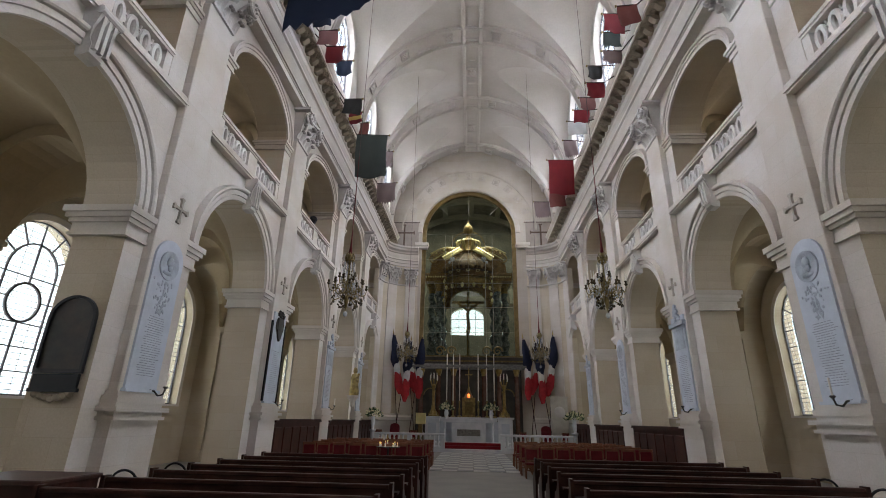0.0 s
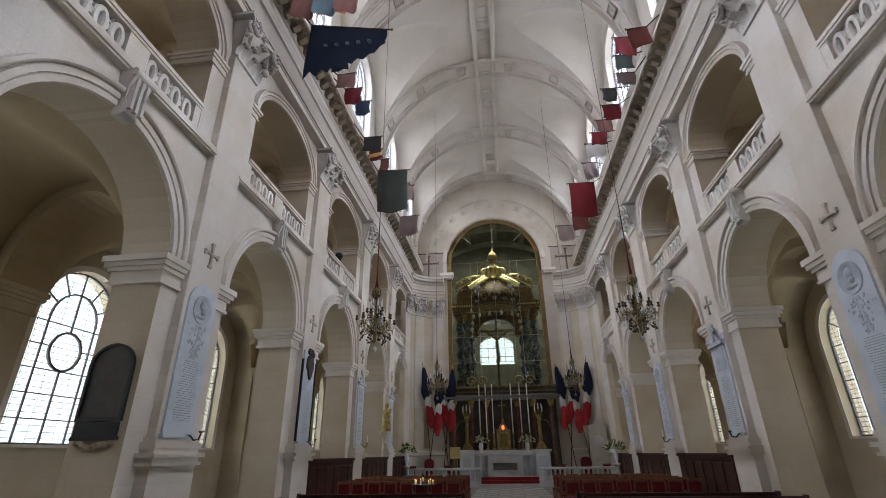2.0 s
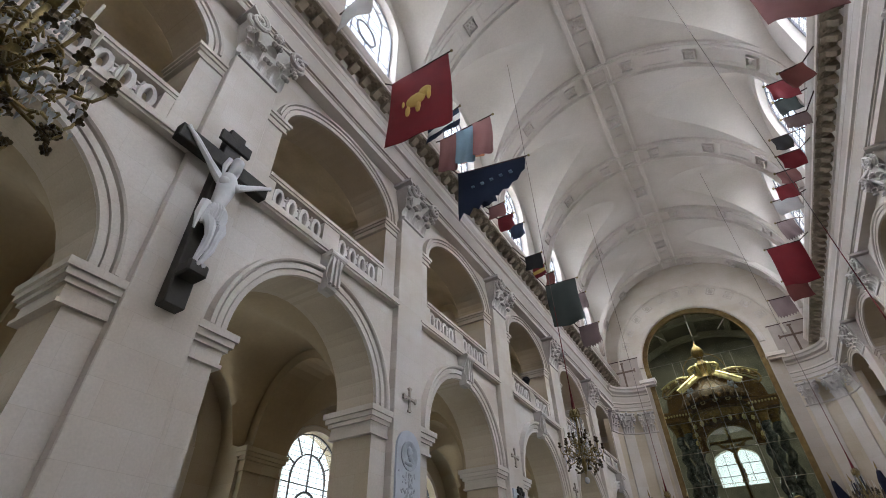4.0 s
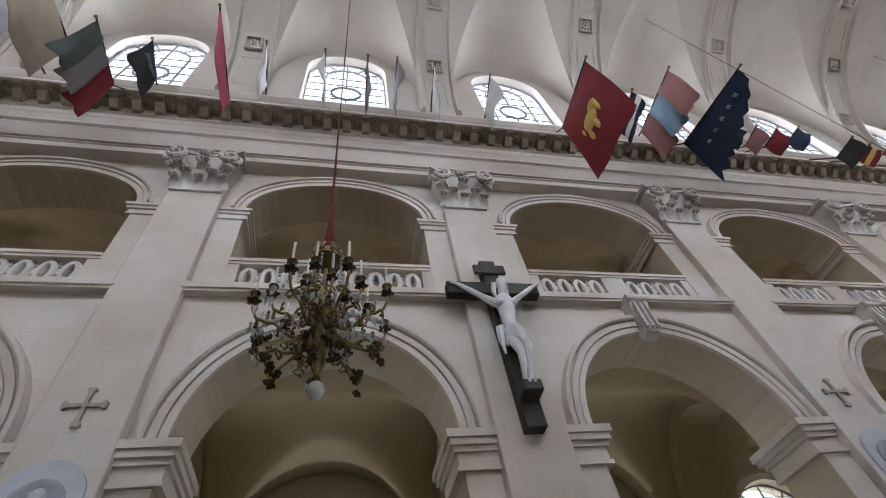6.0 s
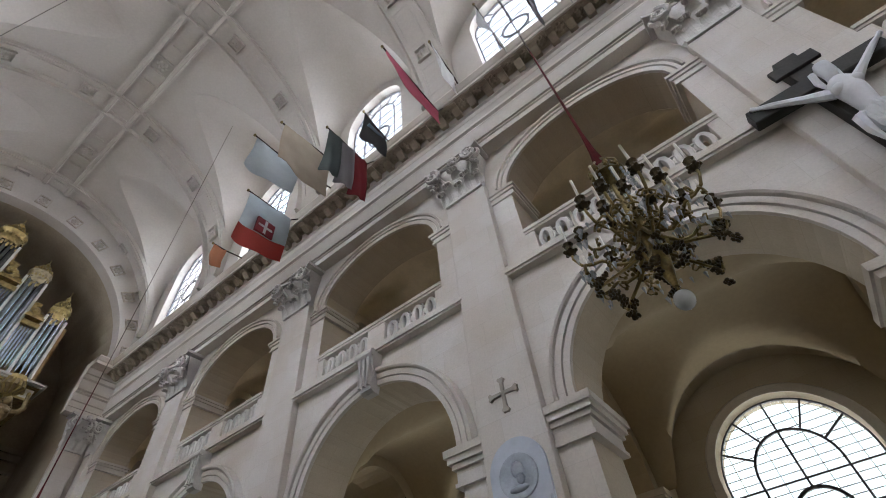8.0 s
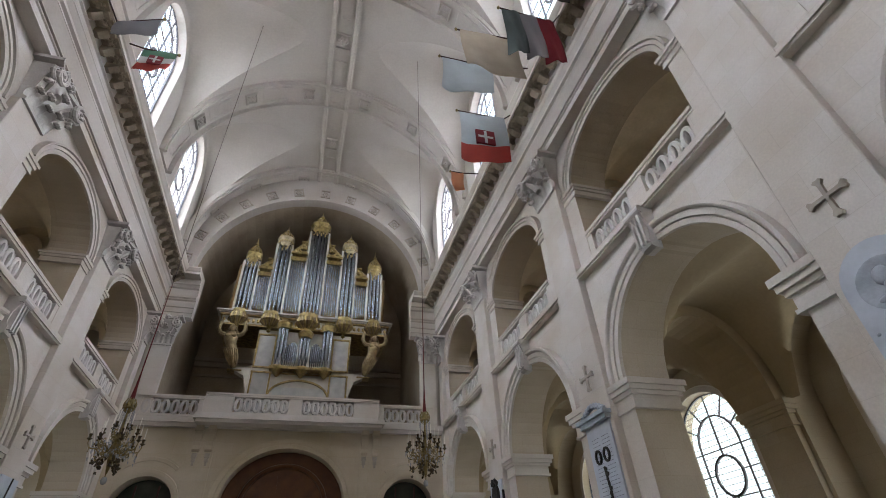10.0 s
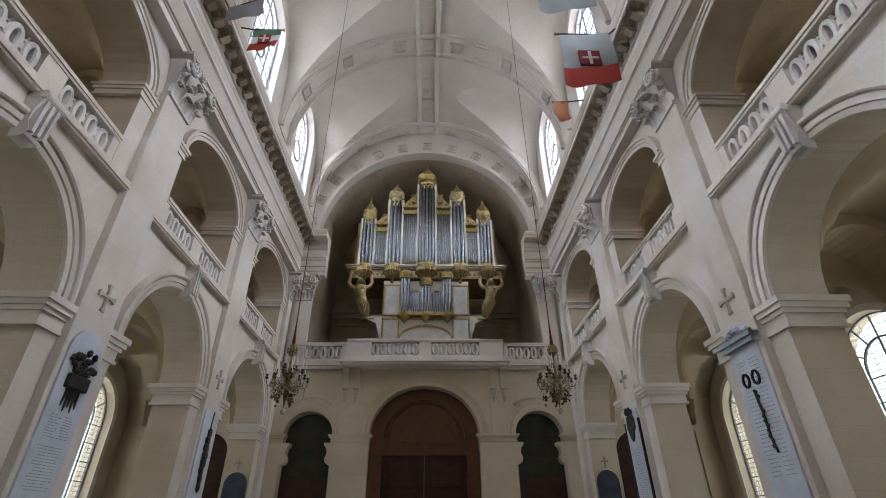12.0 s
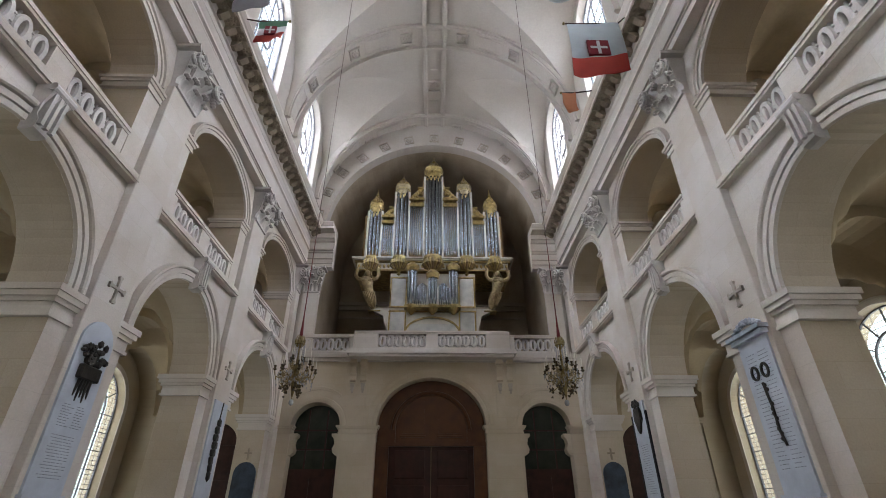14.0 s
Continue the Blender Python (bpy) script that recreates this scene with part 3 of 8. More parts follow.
part("ceiling_ribs", vault_ribs(), PLASTER, vault, "moulded transverse ribs with square rose panels")
bm = bm_new()
zr = VZ + VR
for e in (-1, 1):
    prism(bm, [(0.34, 0.1), (0.34, -0.13), (0.38, -0.14), (0.40, -0.2), (0.54, -0.2), (0.56, -0.15), (0.62, -0.13), (0.62, 0.1)], lambda u, v, q: (e * u, q, zr + v), Y0, Y1)
box(bm, -0.34, 0.34, Y0, Y1, zr - 0.05, zr + 0.1)
for y in BAYS:
    for dy, h in ((-1.75, 0.75), (1.75, 0.75), (0, 0.0)):
        if h:
            for q in ((-0.24, -0.19, -h, h), (0.19, 0.24, -h, h), (-0.19, 0.19, -h, -h + 0.05), (-0.19, 0.19, h - 0.05, h)):
                box(bm, q[0], q[1], y + dy + q[2], y + dy + q[3], zr - 0.11, zr)
        else:
            for k in range(7):
                r = 0.15 if k < 6 else 0
                blob(bm, r * math.cos(k * 1.047), y + r * math.sin(k * 1.047), zr - 0.10, 0.1, 0.1, 0.09, 1)
            for q in ((-0.30, 0.30, -0.36, -0.31), (-0.30, 0.30, 0.31, 0.36)):
                box(bm, q[0], q[1], y + q[2], y + q[3], zr - 0.18, zr)
part("ceiling_ridge_band", bm, PLASTER, vault, "ridge band with oblong panels and roses")


def groin(x0, x1, zs, rise, name, s, half=2.0, dip=0.2, surface=None):
    """The vault over an aisle or gallery, bay by bay, with arches between the bays."""
    bm = bm_new()
    xc, h = (x0 + x1) / 2, abs(x1 - x0) / 2
    n = 20
    for y in BAYS:
        g = []
        for j in range(n + 1):
            dy = -0.5 * BAY + BAY * j / n
            row = []
            for i in range(n + 1):
                u = -h * math.cos(math.pi * i / n)
                za = zs + rise * math.sqrt(max(0, 1 - (u / h) ** 2))
                zb = zs + (rise - dip) * math.sqrt(max(0, 1 - (dy / half) ** 2)) if abs(dy) < half else zs
                row.append(bm.verts.new((s * (xc + u), y + dy, max(za, zb))))
            g.append(row)
        for a, b in zip(g, g[1:]):
            for i in range(n):
                bm.faces.new((a[i], a[i + 1], b[i + 1], b[i]))
    top = bmesh.ops.extrude_face_region(bm, geom=bm.faces[:])
    bmesh.ops.translate(bm, vec=(0, 0, 0.12), verts=[v for v in top["geom"] if isinstance(v, bmesh.types.BMVert)])
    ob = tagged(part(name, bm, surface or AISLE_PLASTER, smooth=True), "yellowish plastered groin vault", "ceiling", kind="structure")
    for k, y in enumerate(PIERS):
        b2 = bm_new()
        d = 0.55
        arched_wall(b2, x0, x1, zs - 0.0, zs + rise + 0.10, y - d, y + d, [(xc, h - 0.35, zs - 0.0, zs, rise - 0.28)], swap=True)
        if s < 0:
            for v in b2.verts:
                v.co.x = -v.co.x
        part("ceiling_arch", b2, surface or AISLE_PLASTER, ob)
    return ob


for s in (-1, 1):
    nm = "west" if s < 0 else "east"
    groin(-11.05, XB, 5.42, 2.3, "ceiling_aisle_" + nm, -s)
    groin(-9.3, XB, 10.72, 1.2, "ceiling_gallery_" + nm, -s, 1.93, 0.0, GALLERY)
    bm = bm_new()
    box(bm, min(s * 7.6, s * 12), max(s * 7.6, s * 12), Y0 - 4, Y1 + 0.3, 7.95, 8.12)
    tagged(part("floor_gallery_" + nm, bm, GALLERY), "stone floor of the side gallery", "floor", kind="structure")
    bm = boxes((min(s * 9.28, s * 9.4), max(s * 9.28, s * 9.4), Y0 - 4, Y1 + 0.3, 8.12, 12.7))
    for y in PIERS:
        box(bm, min(s * 9.22, s * 9.3), max(s * 9.22, s * 9.3), y - 0.55, y + 0.55, 8.12, 10.72)
        box(bm, min(s * 9.08, s * 9.3), max(s * 9.08, s * 9.3), y - 0.62, y + 0.62, 10.5, 10.74)
    tagged(part("wall_gallery_" + nm, bm, GALLERY), "plain back wall of the side gallery", "wall", kind="structure")
    # aisle piers answering the nave piers
    for y in PIERS:
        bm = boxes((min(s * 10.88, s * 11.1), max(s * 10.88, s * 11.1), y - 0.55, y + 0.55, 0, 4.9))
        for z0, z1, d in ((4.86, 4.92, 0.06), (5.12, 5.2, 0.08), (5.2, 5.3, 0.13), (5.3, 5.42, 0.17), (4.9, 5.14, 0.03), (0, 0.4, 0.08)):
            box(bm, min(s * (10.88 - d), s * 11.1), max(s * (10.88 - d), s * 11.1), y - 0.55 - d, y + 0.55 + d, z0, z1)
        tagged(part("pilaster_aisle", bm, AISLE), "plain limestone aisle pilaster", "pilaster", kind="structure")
    # roof over the gallery, closing the outside
    bm = boxes((min(s * 6.7, s * 12.6), max(s * 6.7, s * 12.6), Y0 - 5, Y1 + 0.3, 12.75, 12.95))
    tagged(part("roof_gallery_" + nm, bm, STONE), "flat roof above the side gallery", "roof", kind="structure")

# ---- windows ----


def window_meshes(hw, zb, zs, rise, ring):
    """Glass, and the lead bars with an oval in the middle; at y = 0, x = 0."""
    glass = bm_new()
    pts = [(-hw, zb), (hw, zb)] + [(hw * math.cos(math.pi * i / 24), zs + rise * math.sin(math.pi * i / 24)) for i in range(25)]
    pts = pts[:2] + pts[2:]
    prism(glass, pts, lambda u, v, d: (d, u, v), -0.006, 0.006)
    frame_bm = bm_new()
    arc_band(frame_bm, 0, zs, hw, rise, [(-0.035, -0.03), (0, -0.03), (0, 0.03), (-0.035, 0.03)], 0)
    box(frame_bm, -0.04, 0.04, -hw, -hw + 0.035, zb, zs)
    box(frame_bm, -0.04, 0.04, hw - 0.035, hw, zb, zs)
    box(frame_bm, -0.04, 0.04, -hw, hw, zb, zb + 0.05)
    bars = bm_new()
    t = 0.022
    zr = ring
    rr, rz = 0.36 * hw, 0.52
    oval = [((0, rr * math.cos(a), zr + rz * math.sin(a)), (0, math.cos(a), math.sin(a)), (1, 0, 0)) for a in [6.28319 * i / 28 for i in range(28)]]
    sweep(bars, oval, [(-0.03, -0.03), (0.03, -0.03), (0.03, 0.03), (-0.03, 0.03)], closed_path=True)

    def bar(p, q, r=t):
        tube(bars, [(0, *p), (0, *q)], r, 4)
    top_ring = 0.55
    bar((0, zb), (0, zr - rz), 0.03)
    bar((0, zr + rz), (0, zs + rise * top_ring), 0.03)
    for a in (30, 60, 90, 120, 150):
        c, sn = math.cos(radians(a)), math.sin(radians(a))
        bar((hw * top_ring * c, zs + rise * top_ring * sn), (hw * c, zs + rise * sn), 0.025)
    arc = [((0, hw * top_ring * math.cos(a), zs + rise * top_ring * math.sin(a)), (0, math.cos(a), math.sin(a)), (1, 0, 0)) for a in [math.pi * i / 20 for i in range(21)]]
    sweep(bars, arc, [(-0.022, -0.03), (0.022, -0.03), (0.022, 0.03), (-0.022, 0.03)])
    for u in (-0.55, 0.55):
        bar((u * hw, zb), (u * hw, zs), 0.03)
    z = zb + 0.62
    while z < zs + 0.1:
        off = rr * math.sqrt(max(0, 1 - ((z - zr) / rz) ** 2)) if abs(z - zr) < rz else 0
        if off:
            bar((-hw, z), (-off, z))
            bar((off, z), (hw, z))
        else:
            bar((-hw, z), (hw, z))
        z += 0.62
    fine = bm_new()
    z = zb + 0.155
    while z < zs + rise * 0.8:
        w = hw if z < zs else hw * math.sqrt(max(0, 1 - ((z - zs) / rise) ** 2))
        tube(fine, [(0, -w, z), (0, w, z)], 0.009, 3)
        z += 0.155
    for u in (-0.78, -0.28, 0.28, 0.78):
        tube(fine, [(0, u * hw, zb), (0, u * hw, zs + rise * math.sqrt(1 - u * u))], 0.008, 3)
    return (mesh_of(glass, "glass", PANE), mesh_of(frame_bm, "window_frame", LEAD), mesh_of(bars, "glazing_bars", LEAD), mesh_of(fine, "lead_cames", LEAD))


WIN_A = window_meshes(1.40, 2.15, 5.40, 1.43, 4.55)
WIN_C = window_meshes(1.34, 14.9, 19.35, 1.40, 17.9)
num = 0
for s in (-1, 1):
    for y in BAYS:
        for x, meshes, label in ((12.2, WIN_A, "tall arched leaded window of clear old glass"), (6.40, WIN_C, "arched leaded upper window of clear glass")):
            num += 1
            w = tagged(thing("window_%d" % num, side(s, y) @ pose(-x, 0, 0), label, "window", "church windows"), kind="structure")
            for n, me in zip(("pane", "window_frame", "glazing_bars", "lead_cames"), meshes):
                ob = part(n, me, None, w)
                if n == "pane":
                    ob.visible_shadow = False
SILL = mesh_of(boxes((-12.5, -11.82, -1.55, 1.55, 2.08, 2.15)), "window_sill", STONE)
bm = bm_new()
arc_band(bm, 0, 5.40, 1.42, 1.45, [(0.0, 0.0), (0.0, 0.03), (0.16, 0.05), (0.20, 0.0)], XA)
box(bm, XA, XA + 0.03, -1.62, -1.42, 2.15, 5.4)
box(bm, XA, XA + 0.03, 1.42, 1.62, 2.15, 5.4)
SURROUND = mesh_of(bm, "window_surround", STONE)
for s in (-1, 1):
    host = bpy.data.objects["wall_aisle_" + ("west" if s < 0 else "east")]
    for y in BAYS:
        part("window_sill", SILL, None, host, m=side(s, y))
        part("window_surround", SURROUND, None, host, m=side(s, y))

# ---- entrance end ----
YE = -20.9
bm = bm_new()
arched_wall(bm, -13, 13, 0, 7.95, YE, YE - 0.8, [(0, 2.28, 0, 5.2, 1.97), (4.78, 1.0, 0, 5.2, 0.92), (-4.78, 1.0, 0, 5.2, 0.92), (-9.1, 1.2, 0, 4.6, 0.78), (9.1, 1.2, 0, 4.6, 0.78)], swap=True)
end_wall = tagged(part("wall_entrance", bm, STONE_X), "limestone entrance wall with arched doorways", "wall", kind="structure")
bm = boxes((-13, 13, YE - 6, YE + 0.05, 7.95, 8.1))
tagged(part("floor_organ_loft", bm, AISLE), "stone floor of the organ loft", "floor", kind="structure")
bm = bm_new()
arched_wall(bm, -13, 13, 8.1, 23.5, YE - 0.0, YE - 0.6, [(0, 5.55, 8.1, 14.9, 5.6)], swap=True, seg=40)
tagged(part("wall_organ_arch", bm, PLASTER), "wall above the entrance with a great round arch", "wall", kind="structure")
bm = bm_new()
path = []
for i in range(33):
    a = math.pi * i / 32
    path.append((5.55 * math.cos(a), 14.9 + 5.6 * math.sin(a)))
pts = [(5.55, 8.1)] + path + [(-5.55, 8.1)]
out = [(6.0, 8.1)] + [(u * 1.08, 14.9 + (v - 14.9) * 1.08) for u, v in path] + [(-6.0, 8.1)]
a = [bm.verts.new((u, YE - 0.6, v)) for u, v in pts]
b = [bm.verts.new((u, YE - 5.5, v)) for u, v in pts]
for i in range(len(pts) - 1):
    bm.faces.new((a[i], a[i + 1], b[i + 1], b[i]))
c = [bm.verts.new((u, YE - 5.5, v)) for u, v in out]
d = [bm.verts.new((u, YE - 0.6, v)) for u, v in out]
for i in range(len(pts) - 1):
    bm.faces.new((c[i], c[i + 1], d[i + 1], d[i]))
tagged(part("wall_organ_niche", bm, BROWN_PLASTER), "grey-brown plastered niche behind the organ", "wall", kind="structure")
back = tagged(part("wall_organ_back", boxes((-7, 7, YE - 5.8, YE - 5.5, 8.1, 21)), BROWN_PLASTER), "plain plastered wall behind the organ", "wall", kind="structure")
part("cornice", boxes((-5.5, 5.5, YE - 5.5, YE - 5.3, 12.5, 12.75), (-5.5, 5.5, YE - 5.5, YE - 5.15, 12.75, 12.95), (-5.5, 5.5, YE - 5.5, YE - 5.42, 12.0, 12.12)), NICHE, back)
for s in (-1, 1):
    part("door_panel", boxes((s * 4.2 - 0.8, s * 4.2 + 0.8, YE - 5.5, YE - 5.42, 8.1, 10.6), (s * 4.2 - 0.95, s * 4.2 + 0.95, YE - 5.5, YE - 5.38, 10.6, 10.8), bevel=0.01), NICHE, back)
tagged(part("wall_porch", boxes((-13, 13, YE - 2.4, YE - 2.2, 0, 7.95)), AISLE_PLASTER), "dim wall of the entrance porch", "wall", kind="structure")

# ---- choir end ----
YA = Y1
CX = -0.24                             # the choir stands a little off the axis of the nave
bm = bm_new()
arched_wall(bm, -13, 13, 0, 23.5, YA + 0.3, YA + 1.2, [(CX, 3.5, 0, 15.05, 3.5)], swap=True, seg=36)
CHOIR_STONE = ashlar("choir_limestone", (0.54, 0.485, 0.41), (0.47, 0.405, 0.32), "X")
choir_wall = tagged(part("wall_choir", bm, CHOIR_STONE), "limestone choir wall with a great glazed arch", "wall", kind="structure")


def sweep_of(path, profile):
    bm = bm_new()
    sweep(bm, path, profile)
    return bm


# ---- end pilasters, cornice returns, choir corners and glazed arch ----
for s in (-1, 1):
    m = pose(s * 5.72, YE + 6.48, 0, 0, 0, 90) @ Matrix.Diagonal((1, 0.75, 1, 1))
    part("pilaster", boxes((XW - 0.02, XP, -0.5, 0.5, 8.2, 11.1), bevel=0.01), STONE, end_wall, m=m)
    part("capital", ME["capital"], None, end_wall, m=m)
    bm = bm_new()
    x0, x1 = sorted((s * 6.5, s * 4.85))
    prism(bm, prof, lambda u, v, d: (d, YE + 6.55 - u, v), x0, x1)
    part("cornice_return", bm, STONE, end_wall)
# curved corners beside the glass, with a ring of capitals and a curved cornice
for s in (-1, 1):
    path = []
    for i in range(25):
        a = radians(90 * i / 24)
        n = Vector((-s * math.cos(a) / 2.5, -math.sin(a) / 2.0, 0)).normalized()
        path.append(((s * (3.95 + 2.5 * math.cos(a)), 31.15 + 2.0 * math.sin(a), 0), tuple(n), (0, 0, 1)))
    corner = tagged(part("wall_choir_corner", sweep_of(path, [(0, 0), (0, 12.3), (-0.3, 12.3), (-0.3, 0)]), STONE_X), "curved limestone corner beside the glass screen", "wall", kind="structure")
    part("cornice", sweep_of(path, [(-0.3, 12.302), (0.08, 12.302), (0.08, 12.5), (0.13, 12.52), (0.13, 12.72), (0.19, 12.76), (0.17, 12.85), (0.17, 13.2), (0.25, 13.24), (0.28, 13.34), (0.48, 13.42), (0.52, 13.55), (0.6, 13.6), (0.62, 13.72), (-0.3, 13.72)]), STONE, corner)
    part("astragal", sweep_of(path, [(-0.02, 10.84), (0.09, 10.86), (0.09, 10.94), (-0.02, 10.96)]), STONE, corner)
    part("plinth", sweep_of(path, [(-0.02, 0.0), (0.16, 0.0), (0.16, 0.35), (0.1, 0.4), (0.1, 1.66), (0.2, 1.72), (0.2, 1.9), (0.06, 2.0), (0.06, 2.1), (-0.02, 2.12)]), STONE, corner)
    for deg in (12, 45, 78):
        a = radians(deg)
        n = Vector((-s * math.cos(a) / 2.5, -math.sin(a) / 2.0, 0)).normalized()
        m = pose(s * (3.95 + 2.5 * math.cos(a)), 31.15 + 2.0 * math.sin(a), 0, 0, 0, math.degrees(math.atan2(n.y, n.x)))
        part("capital", ME["capital"], None, corner, m=m @ Matrix.Diagonal((0.8, 0.62, 1, 1)) @ pose(-XW, 0, -0.26))
        part("pilaster", boxes((-0.02, 0.09, -0.36, 0.36, 2.1, 10.85), bevel=0.01), STONE, corner, m=m)
    part("impost_block", boxes((s * 3.72 - 0.42, s * 3.72 + 0.42, YA - 0.05, YA + 0.42, 13.74, 13.9), (s * 3.72 - 0.5, s * 3.72 + 0.5, YA - 0.15, YA + 0.42, 13.9, 14.12), bevel=0.01), STONE, corner)
bm = bm_new()
arc_band(bm, CX, 15.05, 3.5, 3.5, [(0.0, 0.0), (0.0, 0.10), (0.12, 0.14), (0.3, 0.14), (0.34, 0.0)], YA + 0.3, swap=True, sx=-1, n=36)
part("arch_moulding", bm, CHOIR_STONE, choir_wall)
bm = bm_new()
arc_band(bm, 0, 15.05, 3.5, 3.5, [(-0.30, -0.1), (0.0, -0.1), (0.0, 0.15), (-0.30, 0.15)], YA + 0.55, swap=True, n=36)
box(bm, -3.5, -3.2, YA + 0.45, YA + 0.7, 0, 15.05)
box(bm, 3.2, 3.5, YA + 0.45, YA + 0.7, 0, 15.05)
GILT_FRAME = mat("tarnished_gilt_frame", (0.26, 0.18, 0.07), 0.45, 0.6, vary=0.15, scale=4, fine=30)
screen = thing("glass_screen", pose(CX, 0, 0), "tall arched glass screen in a tarnished gilt frame", "glass screen")
part("frame", bm, GILT_FRAME, screen)
bm = bm_new()
pts = [(-3.2, 5.8), (3.2, 5.8)] + [(3.2 * math.cos(math.pi * i / 30), 15.05 + 3.2 * math.sin(math.pi * i / 30)) for i in range(31)]
prism(bm, pts, lambda u, v, d: (u, YA + 0.6 + d, v), -0.01, 0.01)
g = part("pane", bm, BIG_GLASS, screen, "slightly green clear glass")
g.visible_shadow = False
MULLION = mat("dull_metal_mullion", (0.27, 0.255, 0.19), 0.5, 0.4, bump=0)
for x in (-1.75, -1.22, 0.0, 1.22, 1.75):
    part("mullion", boxes((x - 0.016, x + 0.016, YA + 0.57, YA + 0.63, 5.8, 15.1)), MULLION, screen)
for z in (7.6, 9.4, 11.2, 13.0, 15.05):
    part("transom", boxes((-3.2, 3.2, YA + 0.575, YA + 0.625, z - 0.012, z + 0.012)), MULLION, screen)
for a in (45, 90, 135):
    c, sn = math.cos(radians(a)), math.sin(radians(a))
    r0 = 1.0 if a == 90 else 2.3
    bm = tube(bm_new(), [(r0 * c, YA + 0.6, 15.05 + r0 * sn), (3.2 * c, YA + 0.6, 15.05 + 3.2 * sn)], 0.03, 4)
    part("fan_bar", bm, MULLION, screen)

for host, yw, f, zc, r in ((choir_wall, YA + 0.3, -1, 15.25, 4.55), (bpy.data.objects["wall_organ_arch"], YE, 1, 14.95, 6.02)):
    for i in range(13):
        a = math.pi * (i + 0.5) / 13
        bm = bm_new()
        h = 0.26
        for q in ((-h, h, -h, -h + 0.05), (-h, h, h - 0.05, h), (-h, -h + 0.05, -h + 0.05, h - 0.05), (h - 0.05, h, -h + 0.05, h - 0.05)):
            box(bm, q[0], q[1], -0.02, 0.06, q[2], q[3])
        for q in range(7):
            rr = 0.11 if q < 6 else 0
            blob(bm, rr * math.cos(q * 1.047), 0.02, rr * math.sin(q * 1.047), 0.08, 0.05, 0.08, 1)
        part("rose_panel", bm, CROSS_STONE, host, m=pose((CX if f < 0 else 0) + r * math.cos(a), yw + f * 0.01, zc + r * math.sin(a)) @ Matrix.Rotation(math.pi / 2 - a, 4, "Y"))
bm = bm_new()
arc_band(bm, CX, 15.25, 4.95, 4.95, [(0.0, 0.0), (0.0, 0.08), (0.12, 0.12), (0.16, 0.0)], YA + 0.3, swap=True, sx=-1, n=40)
part("arch_moulding", bm, CHOIR_STONE, choir_wall)

def limb(bm, pts, radii, n=10):
    pts = [Vector(p) for p in pts]
    rings = []
    for i, p in enumerate(pts):
        d = (pts[min(i + 1, len(pts) - 1)] - pts[max(i - 1, 0)]).normalized()
        a = d.orthogonal().normalized() if i == 0 else (a - d * a.dot(d)).normalized()
        c = d.cross(a)
        rings.append([bm.verts.new(p + (a * math.cos(6.28319 * k / n) + c * math.sin(6.28319 * k / n)) * radii[i]) for k in range(n)])
    for p, q in zip(rings, rings[1:]):
        for i in range(n):
            bm.faces.new((p[i], p[(i + 1) % n], q[(i + 1) % n], q[i]))
    bm.faces.new(rings[0][::-1])
    bm.faces.new(rings[-1])


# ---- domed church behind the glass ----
# Grey stone beyond the glass, darkened so the dimness lies in the colour.
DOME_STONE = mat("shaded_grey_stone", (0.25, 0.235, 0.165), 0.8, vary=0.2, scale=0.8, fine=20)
DOME_RIB = mat("pale_grey_stone", (0.40, 0.38, 0.28), 0.8, vary=0.15, scale=0.8, fine=20)
bm = bm_new()
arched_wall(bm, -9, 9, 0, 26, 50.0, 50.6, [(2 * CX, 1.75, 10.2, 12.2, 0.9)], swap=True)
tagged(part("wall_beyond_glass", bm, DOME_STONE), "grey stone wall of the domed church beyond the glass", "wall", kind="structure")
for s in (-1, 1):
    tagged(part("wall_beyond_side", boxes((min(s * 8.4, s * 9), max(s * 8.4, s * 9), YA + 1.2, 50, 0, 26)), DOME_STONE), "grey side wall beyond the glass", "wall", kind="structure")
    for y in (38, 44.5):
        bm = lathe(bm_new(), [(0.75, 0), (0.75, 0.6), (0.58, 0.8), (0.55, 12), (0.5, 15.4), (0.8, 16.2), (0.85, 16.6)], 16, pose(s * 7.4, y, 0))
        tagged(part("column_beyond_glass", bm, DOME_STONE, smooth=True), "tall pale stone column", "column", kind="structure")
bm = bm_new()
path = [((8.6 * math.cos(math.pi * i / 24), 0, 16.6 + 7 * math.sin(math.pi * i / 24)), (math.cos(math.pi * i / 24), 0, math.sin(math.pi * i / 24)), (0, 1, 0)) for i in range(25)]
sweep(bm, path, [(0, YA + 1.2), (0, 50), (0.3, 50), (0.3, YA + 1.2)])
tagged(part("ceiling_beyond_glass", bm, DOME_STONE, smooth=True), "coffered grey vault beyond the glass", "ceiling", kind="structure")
# raised ribs and coffer frames of the vault beyond the glass
for y in (36.5, 40.5, 44.5, 48.5):
    bm = bm_new()
    arc_band(bm, CX, 16.6, 8.0, 6.4, [(0.0, 0.0), (0.5, 0.0), (0.5, 0.5), (0.0, 0.5)], y, swap=True, n=32)
    tagged(part("rib_beyond_glass", bm, DOME_RIB, smooth=True), "raised pale rib of the vault beyond the glass", "rib", kind="structure")
for k in range(9):
    a = math.pi * (k + 0.5) / 9
    bm = boxes((-0.25, 0.25, YA + 1.4, 49.8, -0.1, 0.12))
    tagged(part("rib_beyond_glass", bm, DOME_RIB, m=pose(8.35 * math.cos(a), 0, 16.6 + 6.75 * math.sin(a)) @ Matrix.Rotation(math.pi / 2 - a, 4, "Y")), "raised pale rib of the vault beyond the glass", "rib", kind="structure")
